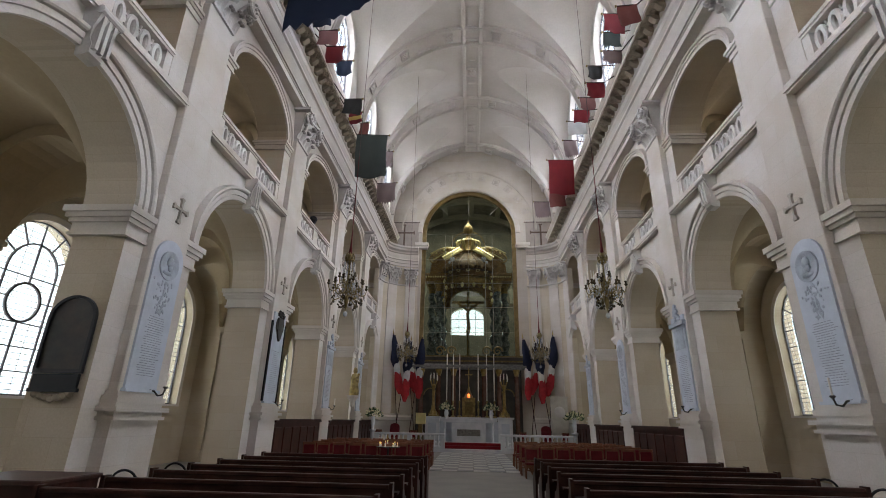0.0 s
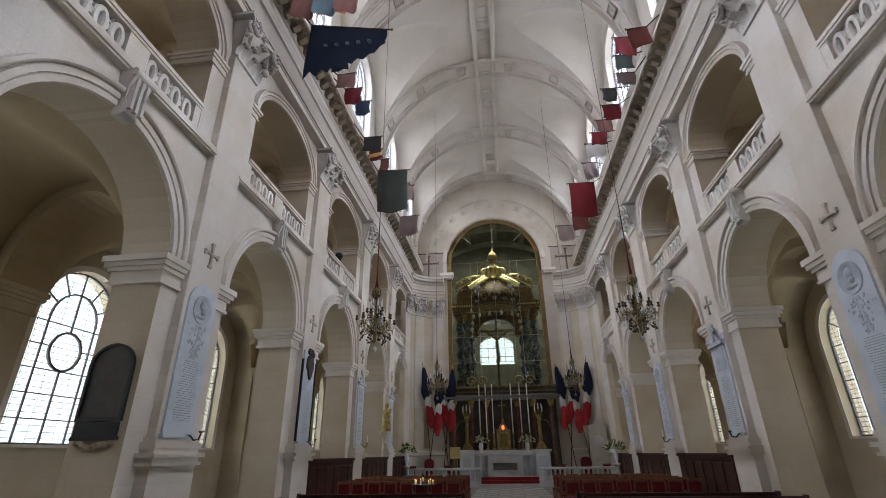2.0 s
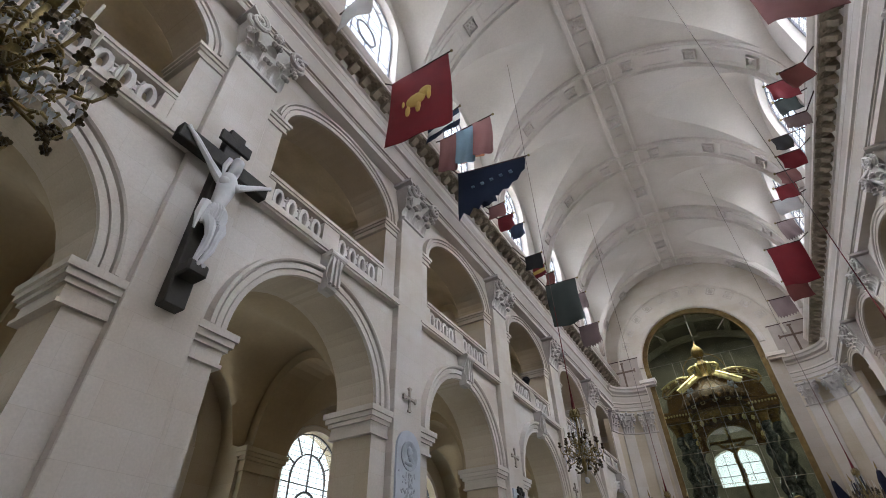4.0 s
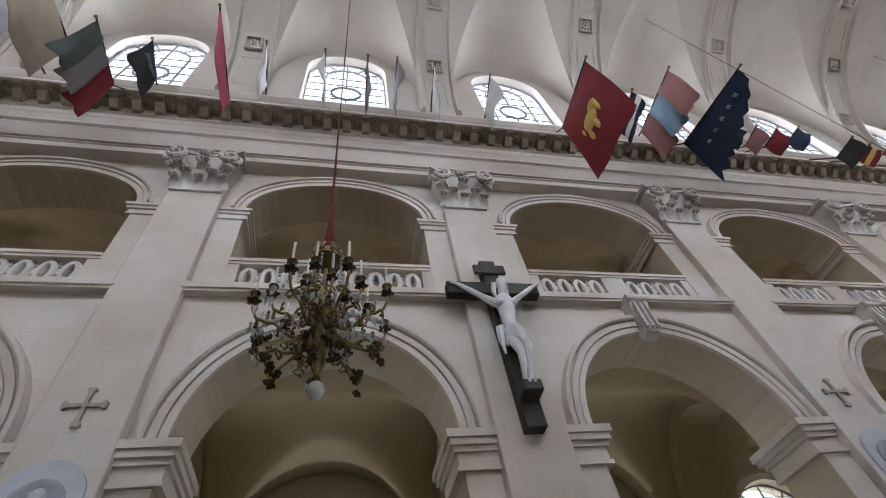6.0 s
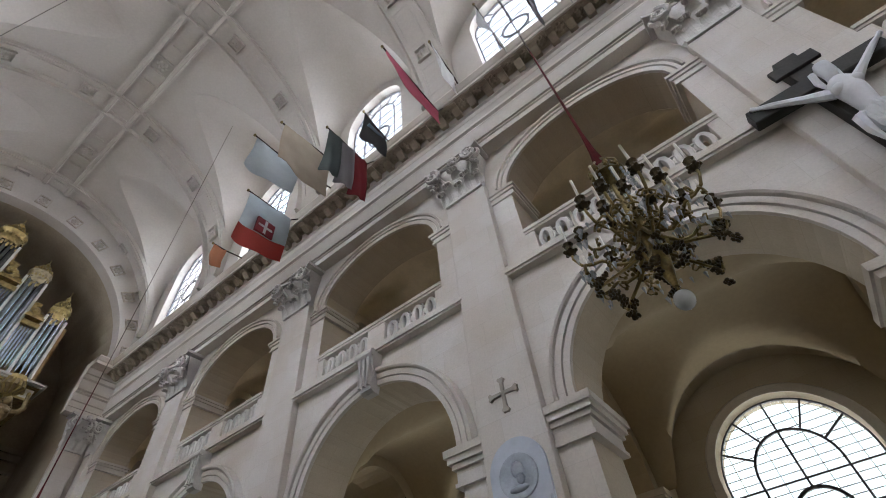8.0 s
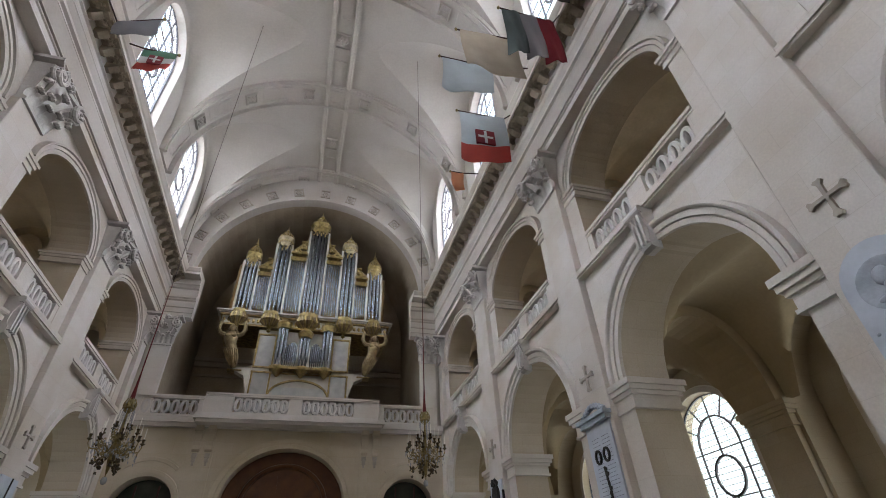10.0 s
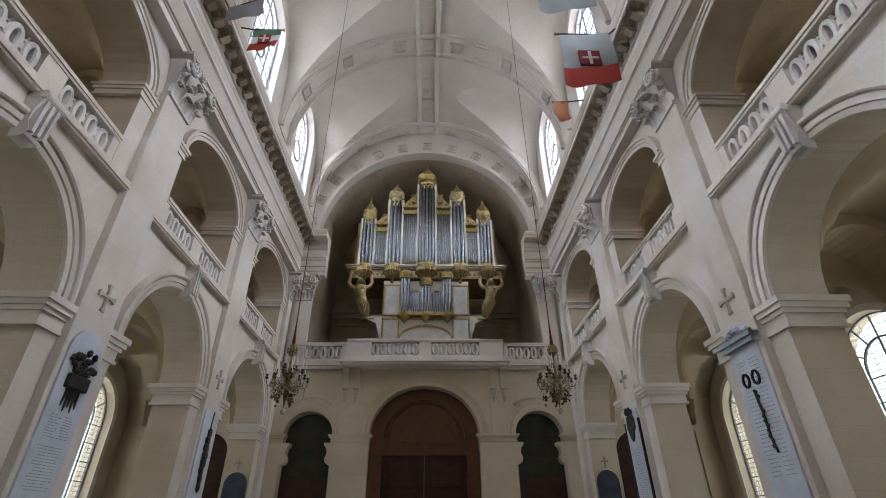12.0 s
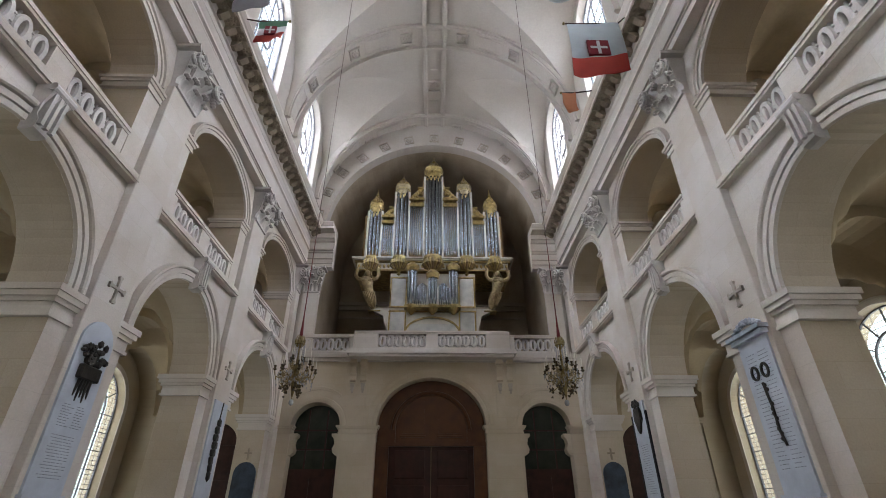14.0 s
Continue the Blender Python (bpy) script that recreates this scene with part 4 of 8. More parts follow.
bm = bm_new()
arc_band(bm, 2 * CX, 13.6, 4.6, 4.4, [(0.0, 0.0), (0.0, 0.2), (0.15, 0.3), (0.5, 0.3), (0.6, 0.0)], 50.0, swap=True, sx=-1, n=32)
tagged(part("arch_beyond_glass", bm, DOME_RIB, smooth=True), "pale moulded arch on the far wall beyond the glass", "arch", kind="structure")
w = tagged(thing("window_choir", pose(2 * CX, 50.3, 0), "pale arched window far beyond the glass", "window"), kind="structure")
bm = bm_new()
prism(bm, [(-1.75, 10.2), (1.75, 10.2)] + [(1.75 * math.cos(math.pi * i / 12), 12.2 + 0.9 * math.sin(math.pi * i / 12)) for i in range(13)], lambda u, v, d: (u, d, v), -0.01, 0.01)
ob = part("pane", bm, PANE, w)
ob.visible_shadow = False
part("glazing_bars", boxes((-0.06, 0.06, -0.04, 0.04, 10.2, 13.1), (-1.75, 1.75, -0.03, 0.03, 11.0, 11.05), (-1.75, 1.75, -0.03, 0.03, 11.9, 11.95), (-0.9, -0.86, -0.03, 0.03, 10.2, 12.9), (0.86, 0.9, -0.03, 0.03, 10.2, 12.9)), LEAD, w)

YB = 40.0
baldachin = thing("baldachin", pose(-0.32, YB, 0), "gilded baldachin on dark twisted marble columns", "baldachin")
BLACK_MARBLE = mat("dark_veined_marble", (0.13, 0.15, 0.14), 0.2, vary=0.4, scale=4, fine=12, bump=0.0, colour2=(0.46, 0.5, 0.47))
BROWN_GILT = mat("brown_gilt_panel", (0.26, 0.145, 0.04), 0.5, 0.25, vary=0.2, scale=3, fine=20)
OLD_GILT = mat("aged_gilding", (0.42, 0.28, 0.09), 0.42, 0.6, vary=0.25, scale=5, fine=40)
GREENGOLD = mat("pale_gilding", (0.80, 0.68, 0.30), 0.3, 0.75, vary=0.12, scale=5, fine=40)


def ribbon(bm, pts, w, d):
    """A flat moulded strip along points, w wide across the view and d deep."""
    pts = [Vector(p) for p in pts]
    rings = []
    for i, p in enumerate(pts):
        t = (pts[min(i + 1, len(pts) - 1)] - pts[max(i - 1, 0)]).normalized()
        n = Vector((-t.z, 0, t.x)).normalized()
        rings.append([bm.verts.new(p + n * a + Vector((0, b, 0))) for a, b in ((-w, 0), (-w, -d), (-w * 0.5, -d * 1.3), (-w * 0.4, -d * 0.7), (w * 0.4, -d * 0.7), (w * 0.5, -d * 1.3), (w, -d), (w, 0))])
    for p, q in zip(rings, rings[1:]):
        for i in range(8):
            bm.faces.new((p[i], p[(i + 1) % 8], q[(i + 1) % 8], q[i]))
    bm.faces.new(rings[0][::-1])
    bm.faces.new(rings[-1])
    return bm


# six twisted columns on tall pedestals
for x, dy in ((-3.1, -0.2), (-2.45, -0.9), (-2.2, 0.9), (2.2, 0.9), (2.45, -0.9), (3.1, -0.2)):
    bm = bm_new()
    rings = []
    for k in range(73):
        z = 6.6 + 5.4 * k / 72
        a = k * 0.42
        cx, cy = x + 0.085 * math.cos(a), dy + 0.085 * math.sin(a)
        r = 0.30 - 0.04 * k / 72
        rings.append([bm.verts.new((cx + r * math.cos(q * 0.5236), cy + r * math.sin(q * 0.5236), z)) for q in range(12)])
    for p, q in zip(rings, rings[1:]):
        for i in range(12):
            bm.faces.new((p[i], p[(i + 1) % 12], q[(i + 1) % 12], q[i]))
    part("column", bm, BLACK_MARBLE, baldachin, "twisted dark veined marble column", smooth=True)
    part("column_base", boxes((x - 0.42, x + 0.42, dy - 0.42, dy + 0.42, 0, 6.2), (x - 0.47, x + 0.47, dy - 0.47, dy + 0.47, 6.2, 6.36), (x - 0.38, x + 0.38, dy - 0.38, dy + 0.38, 6.36, 6.6)), DOME_STONE, baldachin)
    part("column_capital", lathe(bm_new(), [(0.27, 12.0), (0.30, 12.1), (0.28, 12.16), (0.36, 12.45), (0.34, 12.52), (0.48, 12.74), (0.5, 12.84)], 12, pose(x, dy, 0)), OLD_GILT, baldachin, "gilded capital", smooth=True)
for s in (-1, 1):
    # entablature blocks over each group of columns
    x0, x1 = sorted((s * 1.85, s * 3.65))
    part("entablature", boxes((x0, x1, -1.35, 1.3, 12.84, 13.1), (x0 - 0.06, x1 + 0.06, -1.41, 1.36, 13.1, 13.36), (x0 - 0.16, x1 + 0.16, -1.5, 1.46, 13.36, 13.52)), BROWN_GILT, baldachin)
    for q in range(9):
        part("frieze_leaf", blob(bm_new(), x0 + 0.2 * (q + 0.5), -1.42, 13.22, 0.075, 0.04, 0.10, 1), GREENGOLD, baldachin)
    # reeded shoulders that reach out from the crown and curl down
    for k in range(5):
        pts = []
        for i in range(19):
            t = i / 18
            lift = 0.11 * k * (0.5 + t)
            pts.append((s * (0.75 + (2.3 + 0.06 * k) * math.sin(1.5708 * t)), -1.25 + 0.05 * k, 14.75 + lift + (0.62 + 0.06 * k) * math.cos(1.5707 * t) + 0.12 * math.sin(6.28 * t)))
        part("shoulder", tube(bm_new(), pts, 0.062, 6, 0.055), GREENGOLD if k in (0, 4) else OLD_GILT, baldachin, "reeded gilded shoulder", smooth=True)
    for q in range(7):
        part("shoulder_leaf", blob(bm_new(), s * (1.1 + 0.33 * q), -1.2, 15.86 - 0.018 * q * q, 0.1, 0.07, 0.13, 1), GREENGOLD if q % 2 else OLD_GILT, baldachin)
    pts = [(s * (2.95 + 0.4 * (1 - q / 20) * math.cos(1.2 - 0.5 * q)), -1.2, 14.85 + 0.4 * (1 - q / 20) * math.sin(1.2 - 0.5 * q)) for q in range(17)]
    part("volute", tube(bm_new(), pts, 0.075, 8, 0.04), OLD_GILT, baldachin, "curled gilded volute", smooth=True)
    part("shoulder_back", prism(bm_new(), [(s * 0.7, 14.1), (s * 3.3, 13.52), (s * 3.2, 14.3), (s * 2.9, 15.0), (s * 1.9, 15.45), (s * 0.7, 15.6)], lambda u, v, q: (u, q, v), -1.1, -0.9), BROWN_GILT, baldachin)
    # bright straight brackets
    part("bracket", ribbon(bm_new(), [(s * 2.02, -2.75, 14.36), (s * 1.94, -2.7, 14.42), (s * 1.3, -2.2, 15.02), (s * 0.62, -1.5, 15.68)], 0.23, 0.14), GREENGOLD, baldachin, "bright gilded scroll bracket")
    bm = bm_new()
    for q in range(4):
        blob(bm, s * (1.2 + 0.11 * q), -2.75, 14.36 - 0.1 * q * (q % 2), 0.1, 0.06, 0.2 - 0.02 * q, 2)
    part("winged_ornament", bm, MARBLE_BLUE, baldachin, "pale winged ornament", smooth=True)
    # leafy pendants beside the opening
    for q in range(9):
        part("pendant_leaf", blob(bm_new(), s * (1.92 + 0.1 * math.sin(q * 2.1)), -1.45, 10.9 + 0.27 * q, 0.16 - 0.006 * q, 0.1, 0.2, 1), GREENGOLD if q % 2 else OLD_GILT, baldachin)
CANOPY = [(2.35, 13.72), (2.5, 13.92), (2.4, 14.25), (2.05, 14.62), (1.5, 15.0), (1.0, 15.4), (0.8, 15.8)]
DARK_GILT = mat("dark_brown_gilding", (0.19, 0.11, 0.03), 0.5, 0.3, vary=0.3, scale=4, fine=24)
part("canopy", lathe(bm_new(), CANOPY, 32), DARK_GILT, baldachin, "dark brown gilded canopy", smooth=True)
for q in range(11):
    a = radians(180 + 180 * q / 10)
    part("canopy_rib", tube(bm_new(), [((r + 0.03) * math.cos(a), (r + 0.03) * math.sin(a), z) for r, z in CANOPY], 0.07, 6, 0.04), BROWN_GILT, baldachin, "brown gilded rib", smooth=True)
    part("canopy_shell", blob(bm_new(), 2.5 * math.cos(a + 0.157), 2.5 * math.sin(a + 0.157), 13.8, 0.16, 0.08, 0.18, 1), BROWN_GILT, baldachin)
# brown drum and pelmet under the canopy
part("drum", lathe(bm_new(), [(1.95, 12.35), (1.98, 13.1), (2.1, 13.2), (2.0, 13.35), (1.9, 13.80), (2.05, 13.90), (1.6, 14.45), (1.25, 15.04), (0.95, 15.46), (0.7, 15.71)], 32), BROWN_GILT, baldachin, "brown gilded domed canopy", smooth=True)
part("pelmet", lathe(bm_new(), [(2.0, 12.5), (2.06, 12.62), (2.06, 13.0), (2.0, 13.12)], 32), OLD_GILT, baldachin, "gilded pelmet")
for q in range(13):
    a = radians(180 + 180 * (q + 0.5) / 13)
    part("tassel", lathe(bm_new(), [(0.03, -0.34), (0.11, -0.26), (0.13, -0.1), (0.12, 0.0), (0.05, 0.06)], 8, pose(2.02 * math.cos(a), 2.02 * math.sin(a), 12.5)), GREENGOLD if q % 2 else OLD_GILT, baldachin, smooth=True)
for q in range(7):
    a = radians(200 + 140 * q / 6)
    part("cherub_scroll", tube(bm_new(), [(2.06 * math.cos(a) + 0.14 * math.cos(k * 0.8), 2.06 * math.sin(a), 13.65 + 0.2 * (1 - k / 14) * math.sin(k * 0.8)) for k in range(12)], 0.05, 6, 0.02), GREENGOLD, baldachin)
for z, r in ((13.15, 2.13), (13.86, 2.08)):
    part("moulding", lathe(bm_new(), [(r, z - 0.05), (r + 0.06, z), (r, z + 0.05)], 32), OLD_GILT, baldachin)
bm = bm_new()
arched_wall(bm, -2.0, 2.0, 10.6, 12.75, -1.0, -0.8, [(0, 1.5, 10.6, 11.0, 1.05)], swap=True)
part("arched_valance", bm, BROWN_GILT, baldachin, "brown gilded arched valance")
bm = bm_new()
arc_band(bm, 0, 11.0, 1.5, 1.05, [(0, 0), (0.1, 0), (0.1, 0.08), (0, 0.08)], -1.08, swap=True, n=24)
part("valance_bead", bm, OLD_GILT, baldachin)
# scrolls, crown and orb
part("crown", lathe(bm_new(), [(0.9, 15.67), (1.0, 15.77), (0.86, 15.90), (0.78, 16.10), (0.62, 16.65), (0.66, 16.85), (0.4, 17.10), (0.22, 17.35), (0.15, 17.45), (0.26, 17.57), (0.42, 17.85), (0.45, 18.10), (0.36, 18.35), (0.2, 18.55), (0.08, 18.69), (0.04, 18.95)], 20), OLD_GILT, baldachin, "gilded crown under an orb", smooth=True)
for k in range(8):
    a = k * 0.7854 + 0.39
    c_, s_ = math.cos(a), math.sin(a)
    part("crown_leaf", tube(bm_new(), [(0.8 * c_, 0.8 * s_, 15.95), (1.0 * c_, 1.0 * s_, 16.35), (1.12 * c_, 1.12 * s_, 16.65), (0.95 * c_, 0.95 * s_, 16.85), (0.6 * c_, 0.6 * s_, 16.97)], 0.15, 7, 0.08), GREENGOLD, baldachin, smooth=True)
part("halo_ring", arc_band(bm_new(), 0, 16.80, 1.5, 1.5, [(0, 0), (0.06, 0), (0.06, 0.06), (0, 0.06)], 1.0, a0=0, a1=360, n=40, swap=True), OLD_GILT, baldachin, "thin gilded ring")
crucifix_gold = thing("altar_crucifix", pose(-0.32, YB - 0.5, 0), "tall gilded crucifix in front of the far window", "crucifix")
bm = boxes((-0.11, 0.11, -0.06, 0.06, 6.0, 12.1), (-1.35, 1.35, -0.06, 0.06, 11.1, 11.3))
for i in range(7):
    blob(bm, 0.05 * math.sin(i), -0.12, 8.7 + 0.3 * i, 0.22 - 0.015 * i, 0.14, 0.24, 1)
blob(bm, 0, -0.15, 10.85, 0.15, 0.15, 0.2, 1)
for s in (-1, 1):
    tube(bm, [(0, -0.12, 10.4), (s * 0.45, -0.12, 10.8), (s * 0.85, -0.1, 11.1)], 0.09, 6)
    for q in range(4):
        blob(bm, s * (0.3 + 0.12 * q), -0.1, 10.9 - 0.16 * q + 0.05 * q * q, 0.14, 0.06, 0.09, 1)
part("figure", bm, OLD_GILT, crucifix_gold)

# ---- choir: dark screen wall, altar, rail ----
MARBLE_GREY = mat("brown_grey_marble", (0.26, 0.25, 0.23), 0.45, vary=0.25, scale=8, fine=30, bump=0.1)
DARK_MARBLE = mat("dark_brown_marble", (0.085, 0.07, 0.055), 0.35, vary=0.3, scale=1.5, fine=12, bump=0.03)
bm = boxes((-3.5, 3.5, YA - 0.1, YA + 0.6, 0.0, 5.3), (-3.75, 3.75, YA - 0.35, YA + 0.6, 5.3, 5.5), (-3.65, 3.65, YA - 0.28, YA + 0.6, 5.5, 5.85))
reredos = thing("reredos", pose(CX, 0, 0), "dark marble altar screen with gilt mouldings", "altar screen")
part("body", bm, DARK_MARBLE, reredos)
part("cornice", boxes((-3.8, 3.8, YA - 0.4, YA - 0.3, 5.46, 5.56), (-3.8, 3.8, YA - 0.42, YA - 0.32, 5.78, 5.87)), BRASS, reredos)
part("ledge", boxes((-3.7, 3.7, YA - 0.5, YA - 0.1, 4.98, 5.08), (-3.8, 3.8, YA - 0.6, YA - 0.1, 5.08, 5.22), (-3.62, 3.62, YA - 0.42, YA - 0.1, 5.22, 5.32), bevel=0.012), MARBLE_GREY, reredos, "pale grey marble ledge")
RED_MARBLE = mat("red_brown_marble", (0.15, 0.07, 0.045), 0.25, vary=0.35, scale=3, fine=14, bump=0.02, colour2=(0.24, 0.15, 0.11))
for x in (-3.15, -2.0, -1.0, 1.0, 2.0, 3.15):
    part("column", lathe(bm_new(), [(0.2, 1.0), (0.2, 1.12), (0.15, 1.2), (0.16, 2.2), (0.135, 4.55)], 14, pose(x, YA - 0.3, 0)), RED_MARBLE, reredos, "red-brown marble column", smooth=True)
    part("column_capital", lathe(bm_new(), [(0.14, 4.55), (0.15, 4.65), (0.22, 4.86), (0.24, 4.98)], 12, pose(x, YA - 0.3, 0)), OLD_GILT, reredos, "gilded capital", smooth=True)
    part("pedestal", boxes((x - 0.26, x + 0.26, YA - 0.56, YA - 0.1, 0.0, 1.0)), DARK_MARBLE, reredos)
for s in (-1, 1):
    bm = bm_new()
    arc_band(bm, s * 2.55, 3.3, 0.4, 0.4, [(0, 0), (0.08, 0), (0.08, 0.06), (0, 0.06)], YA - 0.12, swap=True, sx=-1, n=12)
    part("niche_arch", bm, BRASS, reredos)
    bm = bm_new()
    for k in range(2):
        pts = [(s * (1.2 + 0.75 * k) + 0.34 * (1 - q / 18) * math.cos(0.6 * q), YA - 0.2, 6.2 + 0.34 * (1 - q / 18) * math.sin(0.6 * q)) for q in range(16)]
        tube(bm, pts, 0.07, 6, 0.03)
    part("ornament", bm, BRASS, reredos, "dark gilt scroll ornament")

STEP_Y = 30.1
steps = thing("altar_steps", pose(CX, 0, 0), "pale stone choir steps", "steps")
part("step", boxes((-2.9, 2.9, STEP_Y + 1.1, YA - 0.12, 0.48, 0.5)), MARBLE, steps)
part("step", boxes((-6.2, 6.2, STEP_Y, YA + 0.2, 0, 0.16)), MARBLE, steps)
part("step", boxes((-3.0, 3.0, STEP_Y + 0.45, YA + 0.1, 0.16, 0.32)), MARBLE, steps)
part("step", boxes((-2.95, 2.95, STEP_Y + 0.8, YA, 0.32, 0.48)), MARBLE, steps)
RED_CARPET = mat("red_carpet", (0.30, 0.015, 0.02), 0.95, vary=0.12, scale=3, fine=90, bump=0.3)
carpet = tagged(part("carpet", boxes((-1.95, 1.95, STEP_Y + 0.42, STEP_Y + 0.449, 0.17, 0.33), (-1.95, 1.95, STEP_Y + 0.45, STEP_Y + 0.8, 0.323, 0.335), (-1.95, 1.95, STEP_Y + 0.77, STEP_Y + 0.798, 0.335, 0.49), (-1.95, 1.95, STEP_Y + 0.8, STEP_Y + 1.14, 0.483, 0.495)), RED_CARPET), "red carpet laid over the altar steps", "carpet")
AY = 31.5
altar = thing("altar", pose(CX, AY, 0.5), "white marble altar with a carved grey front panel", "altar")
part("body", boxes((-1.05, 1.05, 0, 0.7, 0, 1.2), bevel=0.01), MARBLE, altar)
part("table", boxes((-1.78, 1.78, -0.1, 0.72, 1.22, 1.36), (-1.6, 1.6, -0.04, 0.7, 1.14, 1.22), bevel=0.012), MARBLE, altar)
part("front_panel", boxes((-0.72, 0.72, -0.03, 0.02, 0.36, 0.74)), MARBLE_GREY, altar, "carved grey stone panel")
part("front_border", boxes((-0.8, 0.8, -0.05, 0.02, 0.75, 0.82), (-0.8, 0.8, -0.05, 0.02, 0.28, 0.35)), MARBLE, altar)
for s in (-1, 1):
    part("side_shelf", boxes((min(s * 1.85, s * 2.75), max(s * 1.85, s * 2.75), 0.3, 0.95, 0, 1.36), (min(s * 1.8, s * 2.85), max(s * 1.8, s * 2.85), 0.22, 1.0, 1.36, 1.48), bevel=0.01), MARBLE, altar)
    part("side_panel", boxes((min(s * 2.05, s * 2.55), max(s * 2.05, s * 2.55), 0.27, 0.31, 0.3, 1.1)), MARBLE_BLUE, altar)
    part("side_recess", boxes((min(s * 1.05, s * 1.85), max(s * 1.05, s * 1.85), 0.5, 0.72, 0, 1.2)), MARBLE_BLUE, altar)
    part("pilaster", boxes((s * 0.92 - 0.09, s * 0.92 + 0.09, -0.05, 0.02, 0.08, 1.1)), MARBLE, altar)
    part("column", lathe(bm_new(), [(0.09, 0), (0.06, 0.06), (0.055, 1.05), (0.1, 1.14)], 10, pose(s * 1.5, 0.08, 0)), MARBLE, altar, smooth=True)
part("gradine", boxes((-1.8, 1.8, 0.73, 1.0, 0, 1.38), (-1.8, 1.8, 0.7, 1.02, 1.38, 1.46)), MARBLE, altar, "raised marble shelf behind the altar")
AZ = 0.5 + 1.46
tab = thing("tabernacle", pose(CX, AY + 0.85, AZ), "gilded tabernacle with a small domed top", "tabernacle")
part("body", boxes((-0.42, 0.42, -0.16, 0.16, 0, 1.2), bevel=0.02), GOLD, tab)
part("door", boxes((-0.25, 0.25, -0.19, -0.15, 0.15, 0.95)), BRASS, tab)
part("top", lathe(bm_new(), [(0.3, 1.2), (0.24, 1.35), (0.1, 1.6), (0.05, 1.9)], 10), GOLD, tab, smooth=True)
part("cross", boxes((-0.035, 0.035, -0.02, 0.02, 1.85, 3.05), (-0.24, 0.24, -0.02, 0.02, 2.62, 2.69)), GOLD, tab)


def emit(name, colour, strength):
    m = bpy.data.materials.new(name)
    m.use_nodes = True
    b = m.node_tree.nodes["Principled BSDF"]
    b.inputs["Base Color"].default_value = (*colour, 1)
    b.inputs["Emission Color"].default_value = (*colour, 1)
    b.inputs["Emission Strength"].default_value = strength
    return m


OCHRE_GILT = mat("ochre_gilding", (0.42, 0.28, 0.09), 0.45, 0.55, vary=0.25, scale=6, fine=40, bump=0.2)
LAMP_RED = emit("sanctuary_lamp_glow", (1.0, 0.16, 0.03), 3.0)
FLAME = emit("candle_flame", (1.0, 0.5, 0.15), 4.0)
WAX = mat("candle_wax", (0.82, 0.78, 0.68), 0.5, vary=0.05, bump=0.02)
lamp = thing("sanctuary_lamp", pose(CX, AY + 0.55, AZ + 1.2), "small red glass lamp glowing on the tabernacle", "lamp")
part("glass", lathe(bm_new(), [(0.06, 0), (0.09, 0.1), (0.08, 0.22)], 10), LAMP_RED, lamp, smooth=True)
part("foot", lathe(bm_new(), [(0.10, -0.04), (0.05, 0.0)], 10), GOLD, lamp)
for x in (-1.44, -1.02, -0.6, 0.62, 1.18, 1.66):
    c = thing("altar_candlestick", pose(CX + x, AY + 0.85, AZ), "tall white candle on a gilded candlestick", "candlestick", "altar candlesticks")
    part("stick", lathe(bm_new(), [(0.15, 0), (0.15, 0.05), (0.05, 0.12), (0.07, 0.5), (0.035, 0.6), (0.05, 0.95), (0.1, 1.0)], 10), GOLD, c, smooth=True)
    part("candle", lathe(bm_new(), [(0.036, 1.0), (0.036, 4.0)], 8), WAX, c)
for s in (-1, 1):
    c = thing("candelabrum", pose(CX + s * 2.28, AY + 0.62, 0.5 + 1.48), "tall gilded candelabrum with many branches", "candelabrum", "gilded candelabra")
    part("shaft", lathe(bm_new(), [(0.32, 0), (0.32, 0.07), (0.24, 0.12), (0.2, 0.3), (0.11, 0.5), (0.13, 0.62), (0.1, 0.7), (0.09, 1.7), (0.14, 1.82), (0.16, 1.9), (0.07, 2.0)], 12), OCHRE_GILT, c, smooth=True)
    for k in range(3):
        a = k * 2.094 + 0.5
        part("foot", tube(bm_new(), [(0.2 * math.cos(a), 0.2 * math.sin(a), 0.3), (0.32 * math.cos(a), 0.32 * math.sin(a), 0.16), (0.36 * math.cos(a), 0.36 * math.sin(a), 0.02)], 0.05, 6), OCHRE_GILT, c, smooth=True)
    for k in range(8):
        a = 6.2832 * k / 8
        rr = 0.32 if k % 2 else 0.2
        bx, by, bz = rr * math.cos(a), rr * math.sin(a), 2.2 + 0.14 * (k % 2 == 0)
        b = part("branch", tube(bm_new(), [(0, 0, 1.92), (bx * 0.6, by * 0.6, 1.95), (bx, by, bz)], 0.022, 6), OCHRE_GILT, c, smooth=True)
        part("candle", lathe(bm_new(), [(0.022, 0), (0.022, 0.36)], 6, pose(bx, by, bz)), WAX, b)
LEAF = mat("green_leaves", (0.05, 0.10, 0.03), 0.6, vary=0.3, scale=20, fine=60)
PETAL = mat("pale_yellow_petals", (0.75, 0.70, 0.42), 0.7, vary=0.15, scale=20, fine=60)


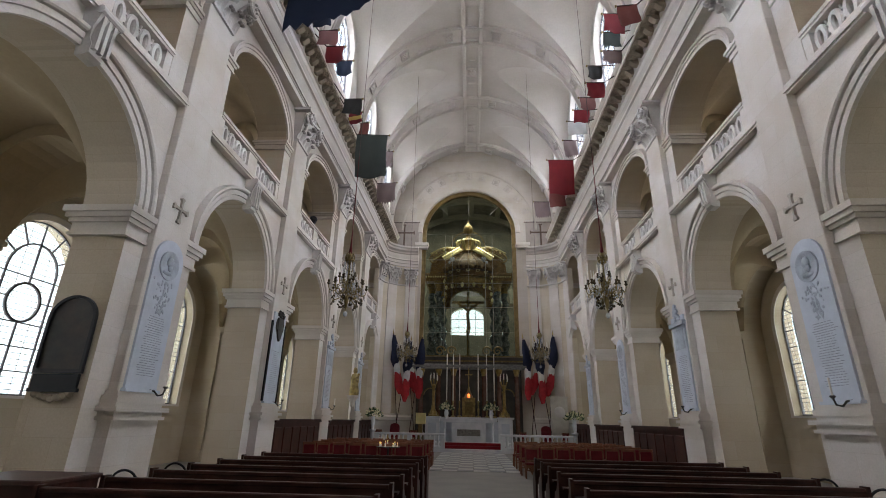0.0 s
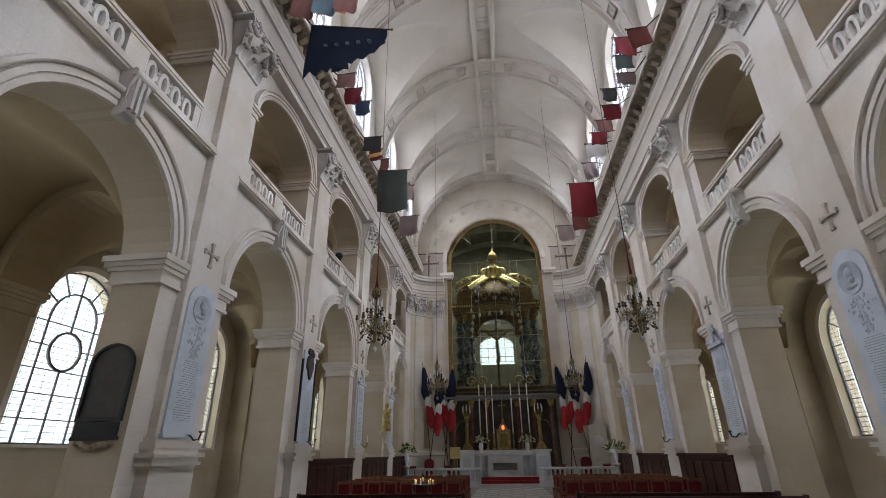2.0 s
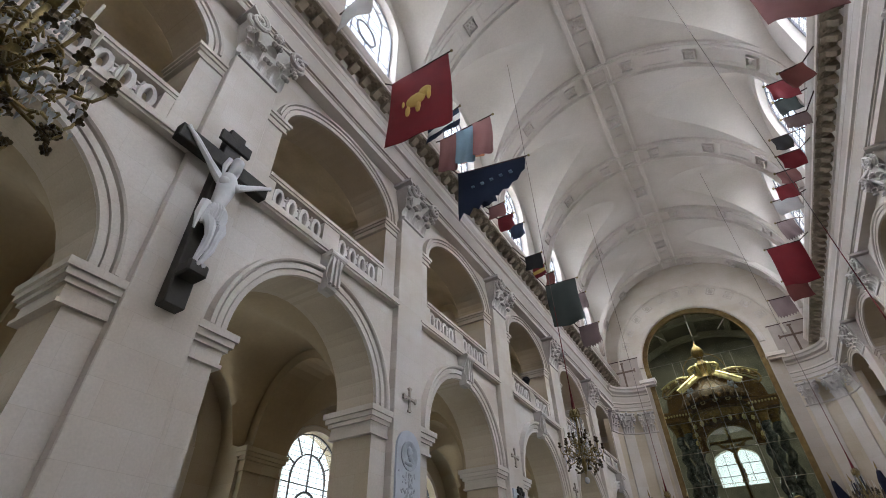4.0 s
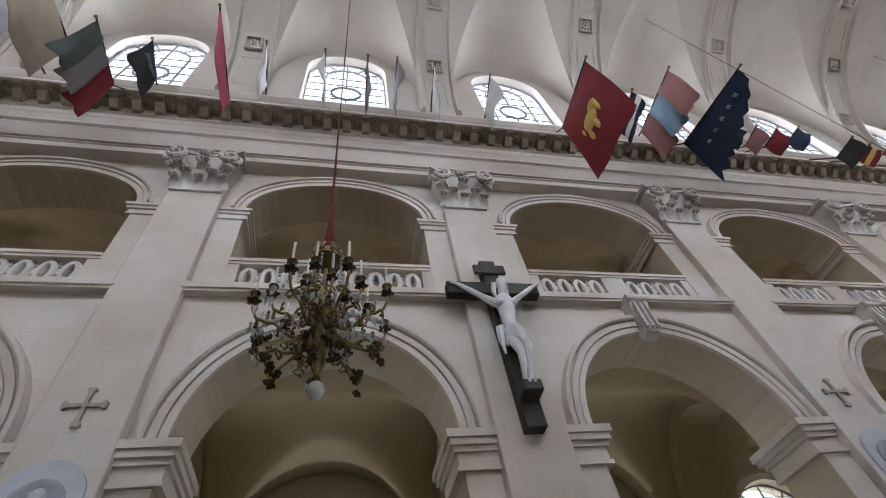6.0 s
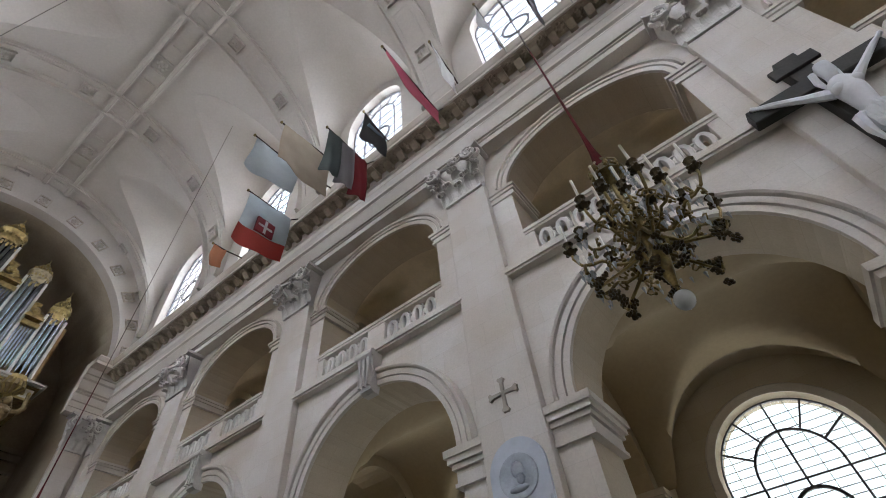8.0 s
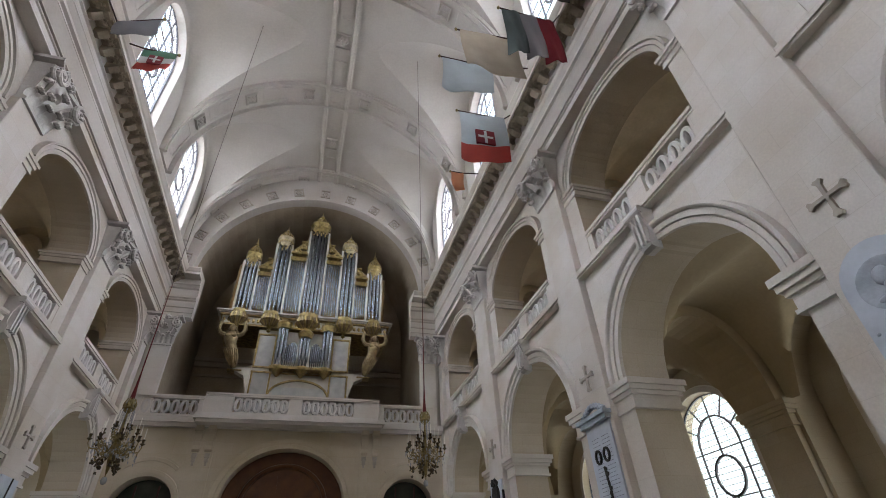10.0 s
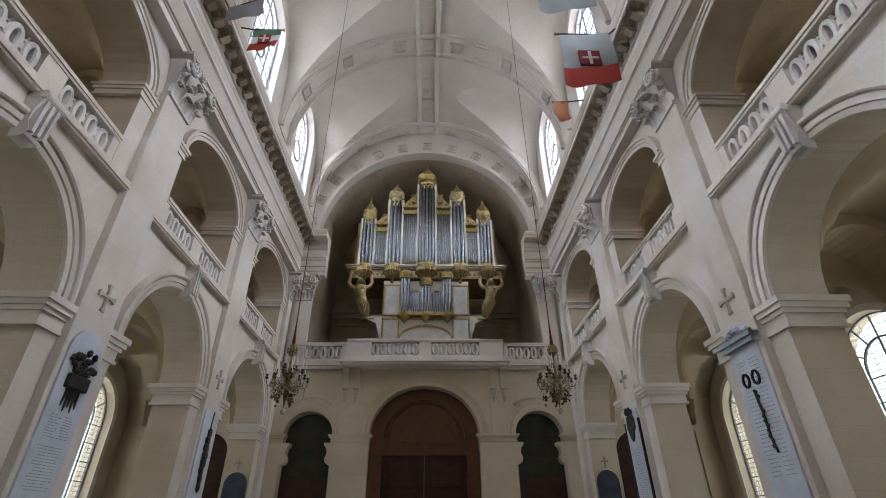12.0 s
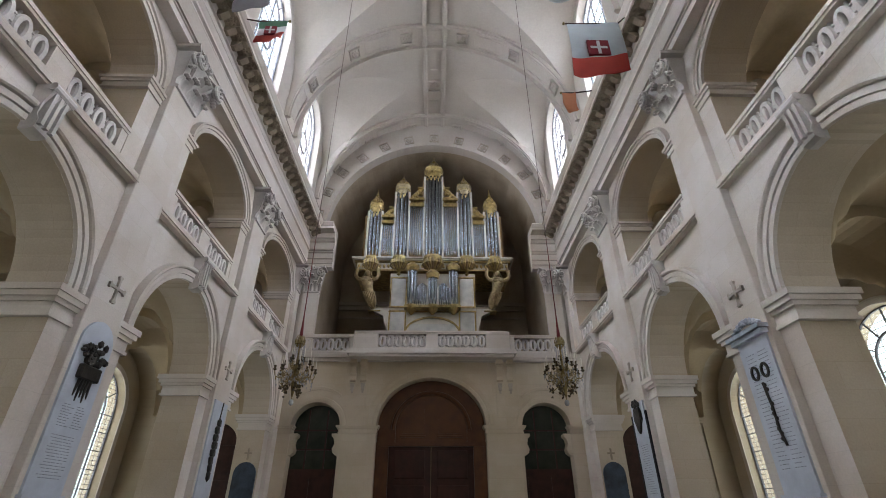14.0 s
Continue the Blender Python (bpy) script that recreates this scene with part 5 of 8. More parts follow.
def bouquet(x, y, z, r, pot_h, label):
    th = thing("flower_vase", pose(x, y, z), label, "flowers")
    part("vase", lathe(bm_new(), [(0.10, 0), (0.08, 0.05), (0.15, pot_h * 0.6), (0.10, pot_h * 0.9), (0.13, pot_h)], 12), MARBLE, th, smooth=True)
    rnd = random.Random(int(x * 10 + 50))
    bl, bf = bm_new(), bm_new()
    for i in range(150):
        a, e, q = rnd.uniform(0, 6.28), rnd.uniform(0.0, 1.5), r * rnd.uniform(0.5, 1.05)
        p = Vector((q * math.cos(a) * math.cos(e), q * math.sin(a) * math.cos(e), pot_h + 0.8 * q * math.sin(e)))
        if i % 3:
            d = p - Vector((0, 0, pot_h * 0.8))
            sd = d.orthogonal().normalized() * 0.06
            v = [bl.verts.new(t) for t in (p - d * 0.2, p + sd, p + d * 0.15, p - sd)]
            bl.faces.new(v)
        else:
            blob(bf, *p, 0.065, 0.065, 0.055, 1)
    part("foliage", bl, LEAF, th)
    part("blossoms", bf, PETAL, th)
    return th


for s in (-1, 1):
    bouquet(CX + s * 1.42, AY + 0.4, 0.5 + 1.36, 0.5, 0.55, "white and yellow flowers in a vase on the altar")
    st = thing("flower_stand", pose(s * 6.08, 30.55, 0.16), "white marble pedestal carrying flowers", "pedestal", "flower pedestals")
    part("shaft", lathe(bm_new(), [(0.24, 0), (0.24, 0.1), (0.14, 0.18), (0.12, 0.85), (0.22, 0.95), (0.22, 1.02)], 12), MARBLE, st, smooth=True)
    bouquet(s * 6.08, 30.55, 1.18, 0.6, 0.72, "mixed pale flowers in a white urn")

for s in (-1, 1):
    rail = thing("communion_rail", pose(s * 3.75, STEP_Y + 0.15, 0.16), "white marble communion rail with balusters", "rail", "communion rails")
    part("handrail", boxes((-2.1, 2.1, -0.16, 0.16, 0.74, 0.86), bevel=0.015), MARBLE, rail)
    part("plinth", boxes((-2.1, 2.1, -0.14, 0.14, 0, 0.12)), MARBLE, rail)
    for e in (-1.97, 0, 1.97):
        part("pier", boxes((e - 0.13, e + 0.13, -0.13, 0.13, 0.12, 0.74)), MARBLE, rail)
    bal = mesh_of(lathe(bm_new(), [(0.08, 0.12), (0.05, 0.2), (0.085, 0.36), (0.04, 0.58), (0.075, 0.74)], 8), "baluster", MARBLE, True)
    for k in range(14):
        e = -1.84 + 3.68 * (k + 0.5) / 14
        if abs(e) > 0.18:
            part("baluster", bal, None, rail, m=pose(e, 0, 0))

CROSS_CLOTH = mat("brown_cloth", (0.13, 0.085, 0.06), 0.9, vary=0.1, scale=4, fine=60)
CLOTH_PALE = mat("pale_pink_cloth", (0.36, 0.30, 0.25), 0.9, vary=0.08, scale=2, fine=60)
RED_CLOTH = mat("red_velvet", (0.17, 0.012, 0.018), 0.85, vary=0.15, scale=6, fine=80, bump=0.2)
WOOD_CHAIR = mat("reddish_brown_wood", (0.27, 0.105, 0.05), 0.4, vary=0.2, scale=6, fine=40, coat=0.15)


def chair(m, label, group, hoop=False):
    th = thing("chair", m, label, "chair", group)
    for x in (-0.2, 0.2):
        part("leg", boxes((x - 0.022, x + 0.022, 0.18, 0.225, 0, 0.44)), WOOD_CHAIR, th)
        part("back_post", tube(bm_new(), [(x, -0.2, 0), (x, -0.2, 0.45), (x * 1.02, -0.27, 0.98)], 0.024, 6), WOOD_CHAIR, th)
    part("seat", boxes((-0.23, 0.23, -0.22, 0.23, 0.42, 0.48), bevel=0.015), RED_CLOTH, th, "red upholstered seat")
    part("backrest", boxes((-0.18, 0.18, -0.275, -0.235, 0.58, 0.9), bevel=0.012), RED_CLOTH, th, "red upholstered back panel")
    part("top_rail", boxes((-0.22, 0.22, -0.285, -0.24, 0.9, 0.98), bevel=0.01), WOOD_CHAIR, th)
    part("back_rail", boxes((-0.2, 0.2, -0.26, -0.225, 0.52, 0.57)), WOOD_CHAIR, th)
    part("stretcher", boxes((-0.2, 0.2, 0.19, 0.21, 0.2, 0.23)), WOOD_CHAIR, th)
    return th


first = chair(pose(-1.9, 17.5, 0), "reddish wooden chair with a red upholstered back", "choir chairs")
rnd = random.Random(8)
for s in (-1, 1):
    for row in range(5):
        for k in range(8):
            x, y = s * (1.9 + 0.53 * k), 17.5 + 1.05 * row
            if (s, row, k) != (-1, 0, 0):
                copy_thing(first, pose(x + rnd.uniform(-0.03, 0.03), y + rnd.uniform(-0.06, 0.06), 0, 0, 0, rnd.uniform(-4, 4)))


def throne(x, y, label):
    th = thing("armchair", pose(x, y, 0.16, 0, 0, 180), label, "armchair", "choir armchairs")
    part("seat", boxes((-0.32, 0.32, -0.3, 0.3, 0.4, 0.52), bevel=0.03), RED_CLOTH, th)
    bm = bm_new()
    prism(bm, [(-0.3, 0.5), (0.3, 0.5), (0.3, 1.15)] + [(0.3 * math.cos(math.pi * i / 10), 1.15 + 0.22 * math.sin(math.pi * i / 10)) for i in range(1, 10)] + [(-0.3, 1.15)], lambda u, v, d: (u, -0.3 + d, v), -0.05, 0.05)
    part("backrest", bm, RED_CLOTH, th)
    for e in (-1, 1):
        part("arm", boxes((e * 0.34 - 0.04, e * 0.34 + 0.04, -0.3, 0.3, 0.68, 0.76), (e * 0.34 - 0.03, e * 0.34 + 0.03, 0.22, 0.28, 0, 0.7)), GOLD, th, "gilded arm")
        part("leg", boxes((e * 0.3 - 0.04, e * 0.3 + 0.04, -0.3, -0.22, 0, 0.5)), GOLD, th)
    return th


for x in (-4.9, 4.55):
    throne(x, 31.5, "red velvet armchair with a rounded back")
for x in (-5.9, -3.7, 3.1, 5.7):
    c = copy_thing(first, pose(x, 31.35, 0.16, 0, 0, 180))
    c["label"] = "red upholstered choir chair with gilt edges"
lect = thing("lectern", pose(-3.2, 31.1, 0.16), "lectern with a pale yellow cloth", "lectern")
part("cloth", boxes((-0.3, 0.3, -0.2, 0.2, 1.35, 2.0), bevel=0.02), mat("yellow_cloth", (0.62, 0.52, 0.22), 0.9, vary=0.1), lect)
part("post", boxes((-0.12, 0.12, -0.12, 0.12, 0, 1.35)), BRASS, lect)
panel = thing("memorial_stone", pose(5.45, 31.9, 0.16), "cream stone panel with a round carved medallion", "stone panel")
part("slab", boxes((-0.52, 0.52, -0.1, 0.1, 0, 3.05), (-0.57, 0.57, -0.13, 0.13, 3.05, 3.14)), CASE, panel)
part("medallion", lathe(bm_new(), [(0.3, -0.04), (0.34, 0.0), (0.2, 0.06)], 16, pose(0, -0.14, 2.2, 90, 0, 0)), CARVED, panel, smooth=True)
cs = thing("candle_rack", pose(-2.85, 17.0, 0), "small iron rack with lit votive candles", "candle rack")
part("stand", lathe(bm_new(), [(0.25, 0), (0.03, 0.05), (0.03, 0.85), (0.4, 0.88), (0.4, 0.9)], 12), BRONZE, cs)
for i in range(7):
    px, py = 0.3 * math.cos(i * 0.9), 0.25 * math.sin(i * 0.9)
    c = part("candle", lathe(bm_new(), [(0.025, 0.9), (0.025, 0.96 + 0.03 * (i % 3))], 8, pose(px, py, 0)), WAX, cs)
    part("flame", blob(bm_new(), px, py, 1.0 + 0.03 * (i % 3), 0.014, 0.014, 0.03, 1), FLAME, c)

for s in (-1, 1):
    bd = thing("cross_banner", pose(s * 5.1, YA + 0.27, 0), "pale cloth banner with a plain brown cross", "banner", "cross banners")
    part("cloth", boxes((-1.1, 1.1, -0.03, 0.0, 13.75, 15.85)), CLOTH_PALE, bd)
    part("rod", tube(bm_new(), [(-1.2, -0.04, 15.87), (1.2, -0.04, 15.87)], 0.03, 6), WOOD_DARK, bd)
    part("cross", boxes((-0.06, 0.06, -0.05, -0.03, 13.95, 15.7), (-0.72, -0.06, -0.05, -0.03, 14.98, 15.1), (0.06, 0.72, -0.05, -0.03, 14.98, 15.1), (-0.12, 0.12, -0.055, -0.028, 15.62, 15.72), (-0.78, -0.7, -0.055, -0.028, 14.9, 15.18), (0.7, 0.78, -0.055, -0.028, 14.9, 15.18)), CROSS_CLOTH, bd)

# wainscot along the choir sides
for s in (-1, 1):
    for y in (BAYS[6], BAYS[7], BAYS[8]):
        wn_ = thing("choir_stall_panel", pose(s * 6.32, y, 0), "dark carved wooden panelling between the piers", "panelling", "choir panelling")
        part("back", boxes((-0.06, 0.06, -2.4, 2.4, 0, 1.6)), WOOD_DARK, wn_)
        part("cornice", boxes((-0.14, 0.14, -2.4, 2.4, 1.6, 1.7)), WOOD_DARK, wn_)
        for k in range(6):
            yy = -2.0 + 0.8 * k
            part("panel", boxes((-s * 0.06 - 0.03, -s * 0.06 + 0.03, yy - 0.3, yy + 0.3, 0.3, 1.45), bevel=0.02), WOOD_DARK, wn_)
        part("bench", boxes((-s * 0.3 - 0.25, -s * 0.3 + 0.25, -2.4, 2.4, 0.4, 0.46)), WOOD_DARK, wn_)
        part("bench_front", boxes((-s * 0.5 - 0.03, -s * 0.5 + 0.03, -2.4, 2.4, 0, 0.4)), WOOD_DARK, wn_)

# gilded statue and its console
st = tagged(part("gilded_statue", bm_new(), GOLD), "small gilded standing statue on a wall console", "statue")
bm = bm_new()
lathe(bm, [(0.24, 2.85), (0.26, 3.0), (0.2, 3.4), (0.22, 3.65), (0.17, 3.85), (0.08, 3.92), (0.11, 4.02), (0.1, 4.14), (0.03, 4.22)], 12, pose(-6.0, 24.7, 0))
tube(bm, [(-6.0, 24.6, 3.75), (-5.8, 24.5, 3.7), (-5.75, 24.45, 3.9)], 0.06, 6)
st.data = mesh_of(bm, "gilded_statue", GOLD, True)
co = thing("wall_console", pose(-6.05, 24.7, 0), "stone console carrying a statue", "console")
part("bracket", lathe(bm_new(), [(0.08, 2.3), (0.12, 2.5), (0.28, 2.75), (0.3, 2.85)], 12), STONE, co)

# tricolour flags in the choir
BLUE = mat("navy_cloth", (0.012, 0.016, 0.045), 0.9, vary=0.15, scale=4, fine=90, bump=0.2)
WHITE = mat("white_cloth", (0.70, 0.68, 0.64), 0.9, vary=0.1, scale=4, fine=90, bump=0.2)
RED = mat("red_cloth", (0.42, 0.025, 0.03), 0.9, vary=0.15, scale=4, fine=90, bump=0.2)
for s in (-1, 1):
    for k, (x, lean, z) in enumerate(((3.65, 7, 7.4), (4.15, -6, 7.1), (4.75, 5, 7.3), (5.1, -8, 6.9))):
        th = thing("tricolour_flag", pose(s * x, YA - 0.35 - 0.12 * k, 0, 0, lean * s, 0), "furled blue, white and red flag on a dark pole", "flag", "choir flags")
        part("pole", tube(bm_new(), [(0, 0, 0.16), (0, 0, z)], 0.025, 6), WOOD_DARK, th)
        part("finial", tube(bm_new(), [(0, 0, z), (0, 0, z + 0.35)], 0.05, 6, 0.005), GOLD, th)
        for j, (m, z1, z0, w) in enumerate(((BLUE, z - 0.1, z - 2.3, 0.25), (WHITE, z - 0.9, z - 3.1, 0.17), (RED, z - 1.9, z - 4.0, 0.22))):
            bm = bm_new()
            off = -s * 0.12 * j
            rings = []
            for q in range(9):
                t = q / 8
                zz = z1 + (z0 - z1) * t
                ww = w * (0.3 + 0.75 * math.sin(min(1, t * 1.4) * 1.57)) * (1 if t < 0.75 else 1 - 2.6 * (t - 0.75))
                rings.append([bm.verts.new((off * t + 0.04 + ww * math.cos(a6) * (1 + 0.4 * math.sin(3 * a6 + 0.4 * q)), 0.5 * ww * math.sin(a6), zz)) for a6 in [0.5236 * i for i in range(12)]])
            for p, q in zip(rings, rings[1:]):
                for i in range(12):
                    bm.faces.new((p[i], p[(i + 1) % 12], q[(i + 1) % 12], q[i]))
            part("cloth", bm, m, th, smooth=True)

# ---- pews ----
def pew(m, length):
    th = thing("pew", m, "dark varnished wooden church pew", "pew", "pews")
    h = length / 2
    part("backrest", boxes((-h, h, -0.02, 0.02, 0.42, 0.90)), WOOD_DARK, th)
    part("top_rail", boxes((-h, h, -0.045, 0.045, 0.89, 0.95), bevel=0.012), WOOD_DARK, th)
    part("seat", boxes((-h, h, 0.0, 0.42, 0.42, 0.46), bevel=0.01), WOOD_DARK, th)
    part("book_shelf", boxes((-h, h, -0.26, -0.02, 0.72, 0.745)), WOOD_DARK, th)
    part("kneeler", boxes((-h, h, -0.5, -0.3, 0.16, 0.2), bevel=0.01), WOOD_DARK, th)
    for s in (-1, 1):
        bm = bm_new()
        prism(bm, [(-0.06, 0), (0.44, 0), (0.44, 0.5), (0.38, 0.62), (0.2, 0.66), (0.1, 0.78), (0.08, 0.97), (-0.06, 0.97)], lambda u, v, d: (s * (h + d), u, v), 0.0, 0.05)
        part("end_panel", bm, WOOD_DARK, th)
        part("bracket", boxes((s * (h - 0.3) - 0.02, s * (h - 0.3) + 0.02, -0.48, -0.02, 0.05, 0.16)), WOOD_DARK, th)
    return th


p_left = pew(pose(-3.12, 5.9, 0), 3.9)
p_right = pew(pose(3.5, 5.9, 0), 4.15)
for k in range(1, 7):
    copy_thing(p_left, pose(-3.12, 5.9 + 1.05 * k, 0))
    copy_thing(p_right, pose(3.5, 5.9 + 1.05 * k, 0))
BLACK_METAL = mat("black_lacquered_metal", (0.015, 0.015, 0.017), 0.4, 0.3, bump=0)
first_hoop = None
for x, y in ((-5.6, 8.3), (-5.55, 9.6), (6.0, 9.7), (5.95, 8.4)):
    if first_hoop is None:
        th = first_hoop = thing("stacking_chair", pose(x, y, 0), "black chair with a rounded hoop back", "chair", "black chairs")
        pts = [(0.22 * math.cos(math.pi * i / 12), -0.22 - 0.03 * math.sin(math.pi * i / 12), 0.72 + 0.2 * math.sin(math.pi * i / 12)) for i in range(13)]
        part("hoop_back", tube(bm_new(), [(0.22, -0.2, 0)] + pts + [(-0.22, -0.2, 0)], 0.02, 6), BLACK_METAL, th)
        part("seat", boxes((-0.22, 0.22, -0.2, 0.22, 0.43, 0.46), bevel=0.01), BLACK_METAL, th)
        for e in (-0.2, 0.2):
            part("leg", tube(bm_new(), [(e, 0.2, 0), (e, 0.2, 0.43)], 0.015, 6), BLACK_METAL, th)
    else:
        copy_thing(first_hoop, pose(x, y, 0))

# ---- chandeliers ----
CHAND_DARK = mat("dark_gilt_bronze", (0.12, 0.09, 0.045), 0.4, 0.75, vary=0.25, scale=9, fine=60, bump=0.2)
CHAND_ARM = mat("tarnished_gilt_bronze", (0.37, 0.28, 0.115), 0.36, 0.8, vary=0.3, scale=9, fine=60, bump=0.2)


FLOWER = bm_new()
for _k in range(5):
    blob(FLOWER, 0.024 * math.cos(_k * 1.257), 0.024 * math.sin(_k * 1.257), 0.004 * (_k % 2), 0.02, 0.014, 0.02, 1)
blob(FLOWER, 0, 0, 0.012, 0.014, 0.014, 0.018, 1)
FLOWER = mesh_of(FLOWER, "flower", CHAND_DARK, True)


def chandelier(m):
    th = thing("chandelier", m, "gilt bronze and crystal chandelier on a red cord", "chandelier", "nave chandeliers")
    part("cable", tube(bm_new(), [(0, 0, 8.6), (0, 0, 22.6)], 0.012, 5), CABLE, th)
    part("cord", lathe(bm_new(), [(0.06, 5.74), (0.055, 5.82), (0.034, 6.02), (0.018, 6.35), (0.011, 8.6)], 8), ROPE, th, "red fabric cord sleeve", smooth=True)
    bm = bm_new()
    lathe(bm, [(0.03, 5.45), (0.16, 5.55), (0.12, 5.62), (0.05, 5.75)], 12)
    for k in range(9):
        a = k * 0.698
        tube(bm, [(0.08 * math.cos(a), 0.08 * math.sin(a), 5.5), (0.14 * math.cos(a), 0.14 * math.sin(a), 5.56), (0.15 * math.cos(a), 0.15 * math.sin(a), 5.66), (0.09 * math.cos(a), 0.09 * math.sin(a), 5.76)], 0.018, 5, 0.012)
        blob(bm, 0.14 * math.cos(a), 0.14 * math.sin(a), 5.62, 0.03, 0.03, 0.045, 1)
    part("crown", bm, CHAND_ARM, th)
    part("stem", lathe(bm_new(), [(0.02, 4.3), (0.05, 4.42), (0.08, 4.55), (0.04, 4.66), (0.05, 4.8), (0.09, 4.92), (0.04, 5.05), (0.022, 5.5)], 12), CHAND_ARM, th, smooth=True)
    rnd = random.Random(5)
    for tier, (n, r, z, up) in enumerate(((8, 0.58, 4.84, 0.02), (6, 0.44, 4.98, 0.02), (5, 0.2, 5.1, 0.0))):
        for k in range(n):
            a = 6.28319 * (k + 0.5 * tier) / n
            c, s = math.cos(a), math.sin(a)
            rr = r * (1 + 0.06 * rnd.uniform(-1, 1))
            zz = z + rnd.uniform(-0.05, 0.05)
            pts = [(q * rr * c, q * rr * s, zz + h) for q, h in ((0.08, -0.02), (0.2, -0.14), (0.36, -0.22), (0.52, -0.2), (0.66, -0.13), (0.8, -0.14), (0.93, -0.12), (1.0, -0.04), (1.0, up))]
            bm = tube(bm_new(), pts, 0.016, 6, 0.012)
            side_v = Vector((-s, c, 0))
            for q, h, e in ((0.4, -0.17, 1), (0.6, -0.2, -1), (0.78, -0.08, 1), (0.9, -0.17, -1)):
                p = Vector((q * rr * c, q * rr * s, zz + h))
                curl = [p + side_v * e * 0.05 * math.cos(w6) + Vector((0, 0, 0.05 * math.sin(w6))) * (1 - w6 / 9) for w6 in (0, 1, 2, 3, 4, 5)]
                tube(bm, curl, 0.011, 5, 0.006)
                blob(bm, curl[-1].x, curl[-1].y, curl[-1].z, 0.02, 0.02, 0.016, 1)
            arm = part("arm", bm, CHAND_ARM, th, "dull gilt bronze scrolled arm", smooth=True)
            cup = lathe(bm_new(), [(0.014, up - 0.02), (0.05, up + 0.015), (0.03, up + 0.035), (0.032, up + 0.075), (0.046, up + 0.1), (0.03, up + 0.11)], 8, pose(rr * c, rr * s, zz))
            for q in range(5):
                blob(cup, rr * c + 0.045 * math.cos(q * 1.257), rr * s + 0.045 * math.sin(q * 1.257), zz + up + 0.02, 0.02, 0.02, 0.014, 1)
            part("cup", cup, CHAND_DARK, arm, "tarnished gilt candle cup")
            part("candle", lathe(bm_new(), [(0.012, up + 0.1), (0.012, up + 0.33)], 6, pose(rr * c, rr * s, zz)), WAX, arm)
    # lower branch ring with hanging flowers
    for k in range(7):
        a = 6.28319 * (k + 0.25) / 7
        c, s = math.cos(a), math.sin(a)
        r1 = 0.47 if k % 3 else 0.2
        bm = tube(bm_new(), [(0.05 * c, 0.05 * s, 4.66), (0.5 * r1 * c, 0.5 * r1 * s, 4.56), (r1 * c, r1 * s, 4.46), (1.08 * r1 * c, 1.08 * r1 * s, 4.54)], 0.014, 5)
        spray = part("branch", bm, CHAND_ARM, th, "hanging gilt bronze branch", smooth=True)
        for q in range(8):
            part("flower", FLOWER, None, spray, m=pose((r1 - 0.03 + 0.05 * rnd.random()) * c + rnd.uniform(-0.06, 0.06), (r1 - 0.03) * s + rnd.uniform(-0.06, 0.06), 4.47 + rnd.uniform(-0.12, 0.11), rnd.uniform(-60, 60), rnd.uniform(-60, 60), rnd.uniform(0, 360)))
    drops = bm_new()
    for k in range(130):
        a, r = rnd.uniform(0, 6.28), 0.08 + 0.5 * math.sqrt(rnd.random())
        z = 4.78 - 0.12 * (r / 0.6) + rnd.uniform(-0.16, 0.2)
        h = rnd.uniform(0.022, 0.045)
        o = bmesh.ops.create_cone(drops, cap_ends=False, segments=4, radius1=0.0, radius2=h * 0.55, depth=h * 2)
        bmesh.ops.translate(drops, vec=(r * math.cos(a), r * math.sin(a), z), verts=o["verts"])
    for k in range(10):
        a = k * 0.628
        for q in range(9):
            t = q / 8
            r = 0.16 + 0.06 * t * t
            blob(drops, r * math.cos(a), r * math.sin(a), 5.5 - 0.42 * t, 0.016, 0.016, 0.024, 1)
    part("crystal", drops, CRYSTAL, th, "clear cut crystal drops")["kind"] = "stuff"
    part("glass_ball", blob(bm_new(), 0, 0, 4.18, 0.072, 0.072, 0.072, 3), CRYSTAL, th, "clear glass ball", smooth=True)
    part("pendant", tube(bm_new(), [(0, 0, 4.24), (0, 0, 4.4)], 0.012, 5), BRASS, th)
    return th


ch = chandelier(pose(-3.3, -0.0, -0.42, 0, 0, 20) @ Matrix.Diagonal((0.97, 0.97, 1.05, 1)))
for x, y, z in ((-3.33, 11.94, -0.1), (3.33, 11.94, -0.1), (3.33, -11.98, -0.1), (-3.33, -11.98, -0.1), (-3.3, 23.9, -0.1), (3.3, 23.9, -0.1)):
    copy_thing(ch, pose(x, y, z, 0, 0, 13 * y) @ Matrix.Diagonal((0.84, 0.84, 1, 1)))

# ---- crucifix on the pier ----
CROSS_WOOD = mat("nearly_black_wood", (0.05, 0.045, 0.035), 0.6, vary=0.2, scale=3, fine=30)
WHITE_STONE = mat("white_plaster_statue", (0.72, 0.72, 0.72), 0.6, vary=0.06, scale=4, fine=30, bump=0.05)
cr = thing("crucifix", pose(-6.14, 2.97, -0.62) @ Matrix.Diagonal((1, 1, 1.09, 1)), "large dark wooden cross hung on a pier", "crucifix")
part("upright", boxes((-0.16, 0.06, -0.16, 0.16, 5.40, 8.76), bevel=0.015), CROSS_WOOD, cr)
part("crossbar", boxes((-0.10, 0.10, -0.93, 0.85, 7.86, 8.14), bevel=0.015), CROSS_WOOD, cr)
part("title_board", boxes((0.05, 0.12, -0.33, 0.3, 8.36, 8.58), bevel=0.01), CROSS_WOOD, cr)
part("foot_rest", boxes((0.04, 0.34, -0.16, 0.16, 5.78, 5.98), bevel=0.03), CROSS_WOOD, cr)


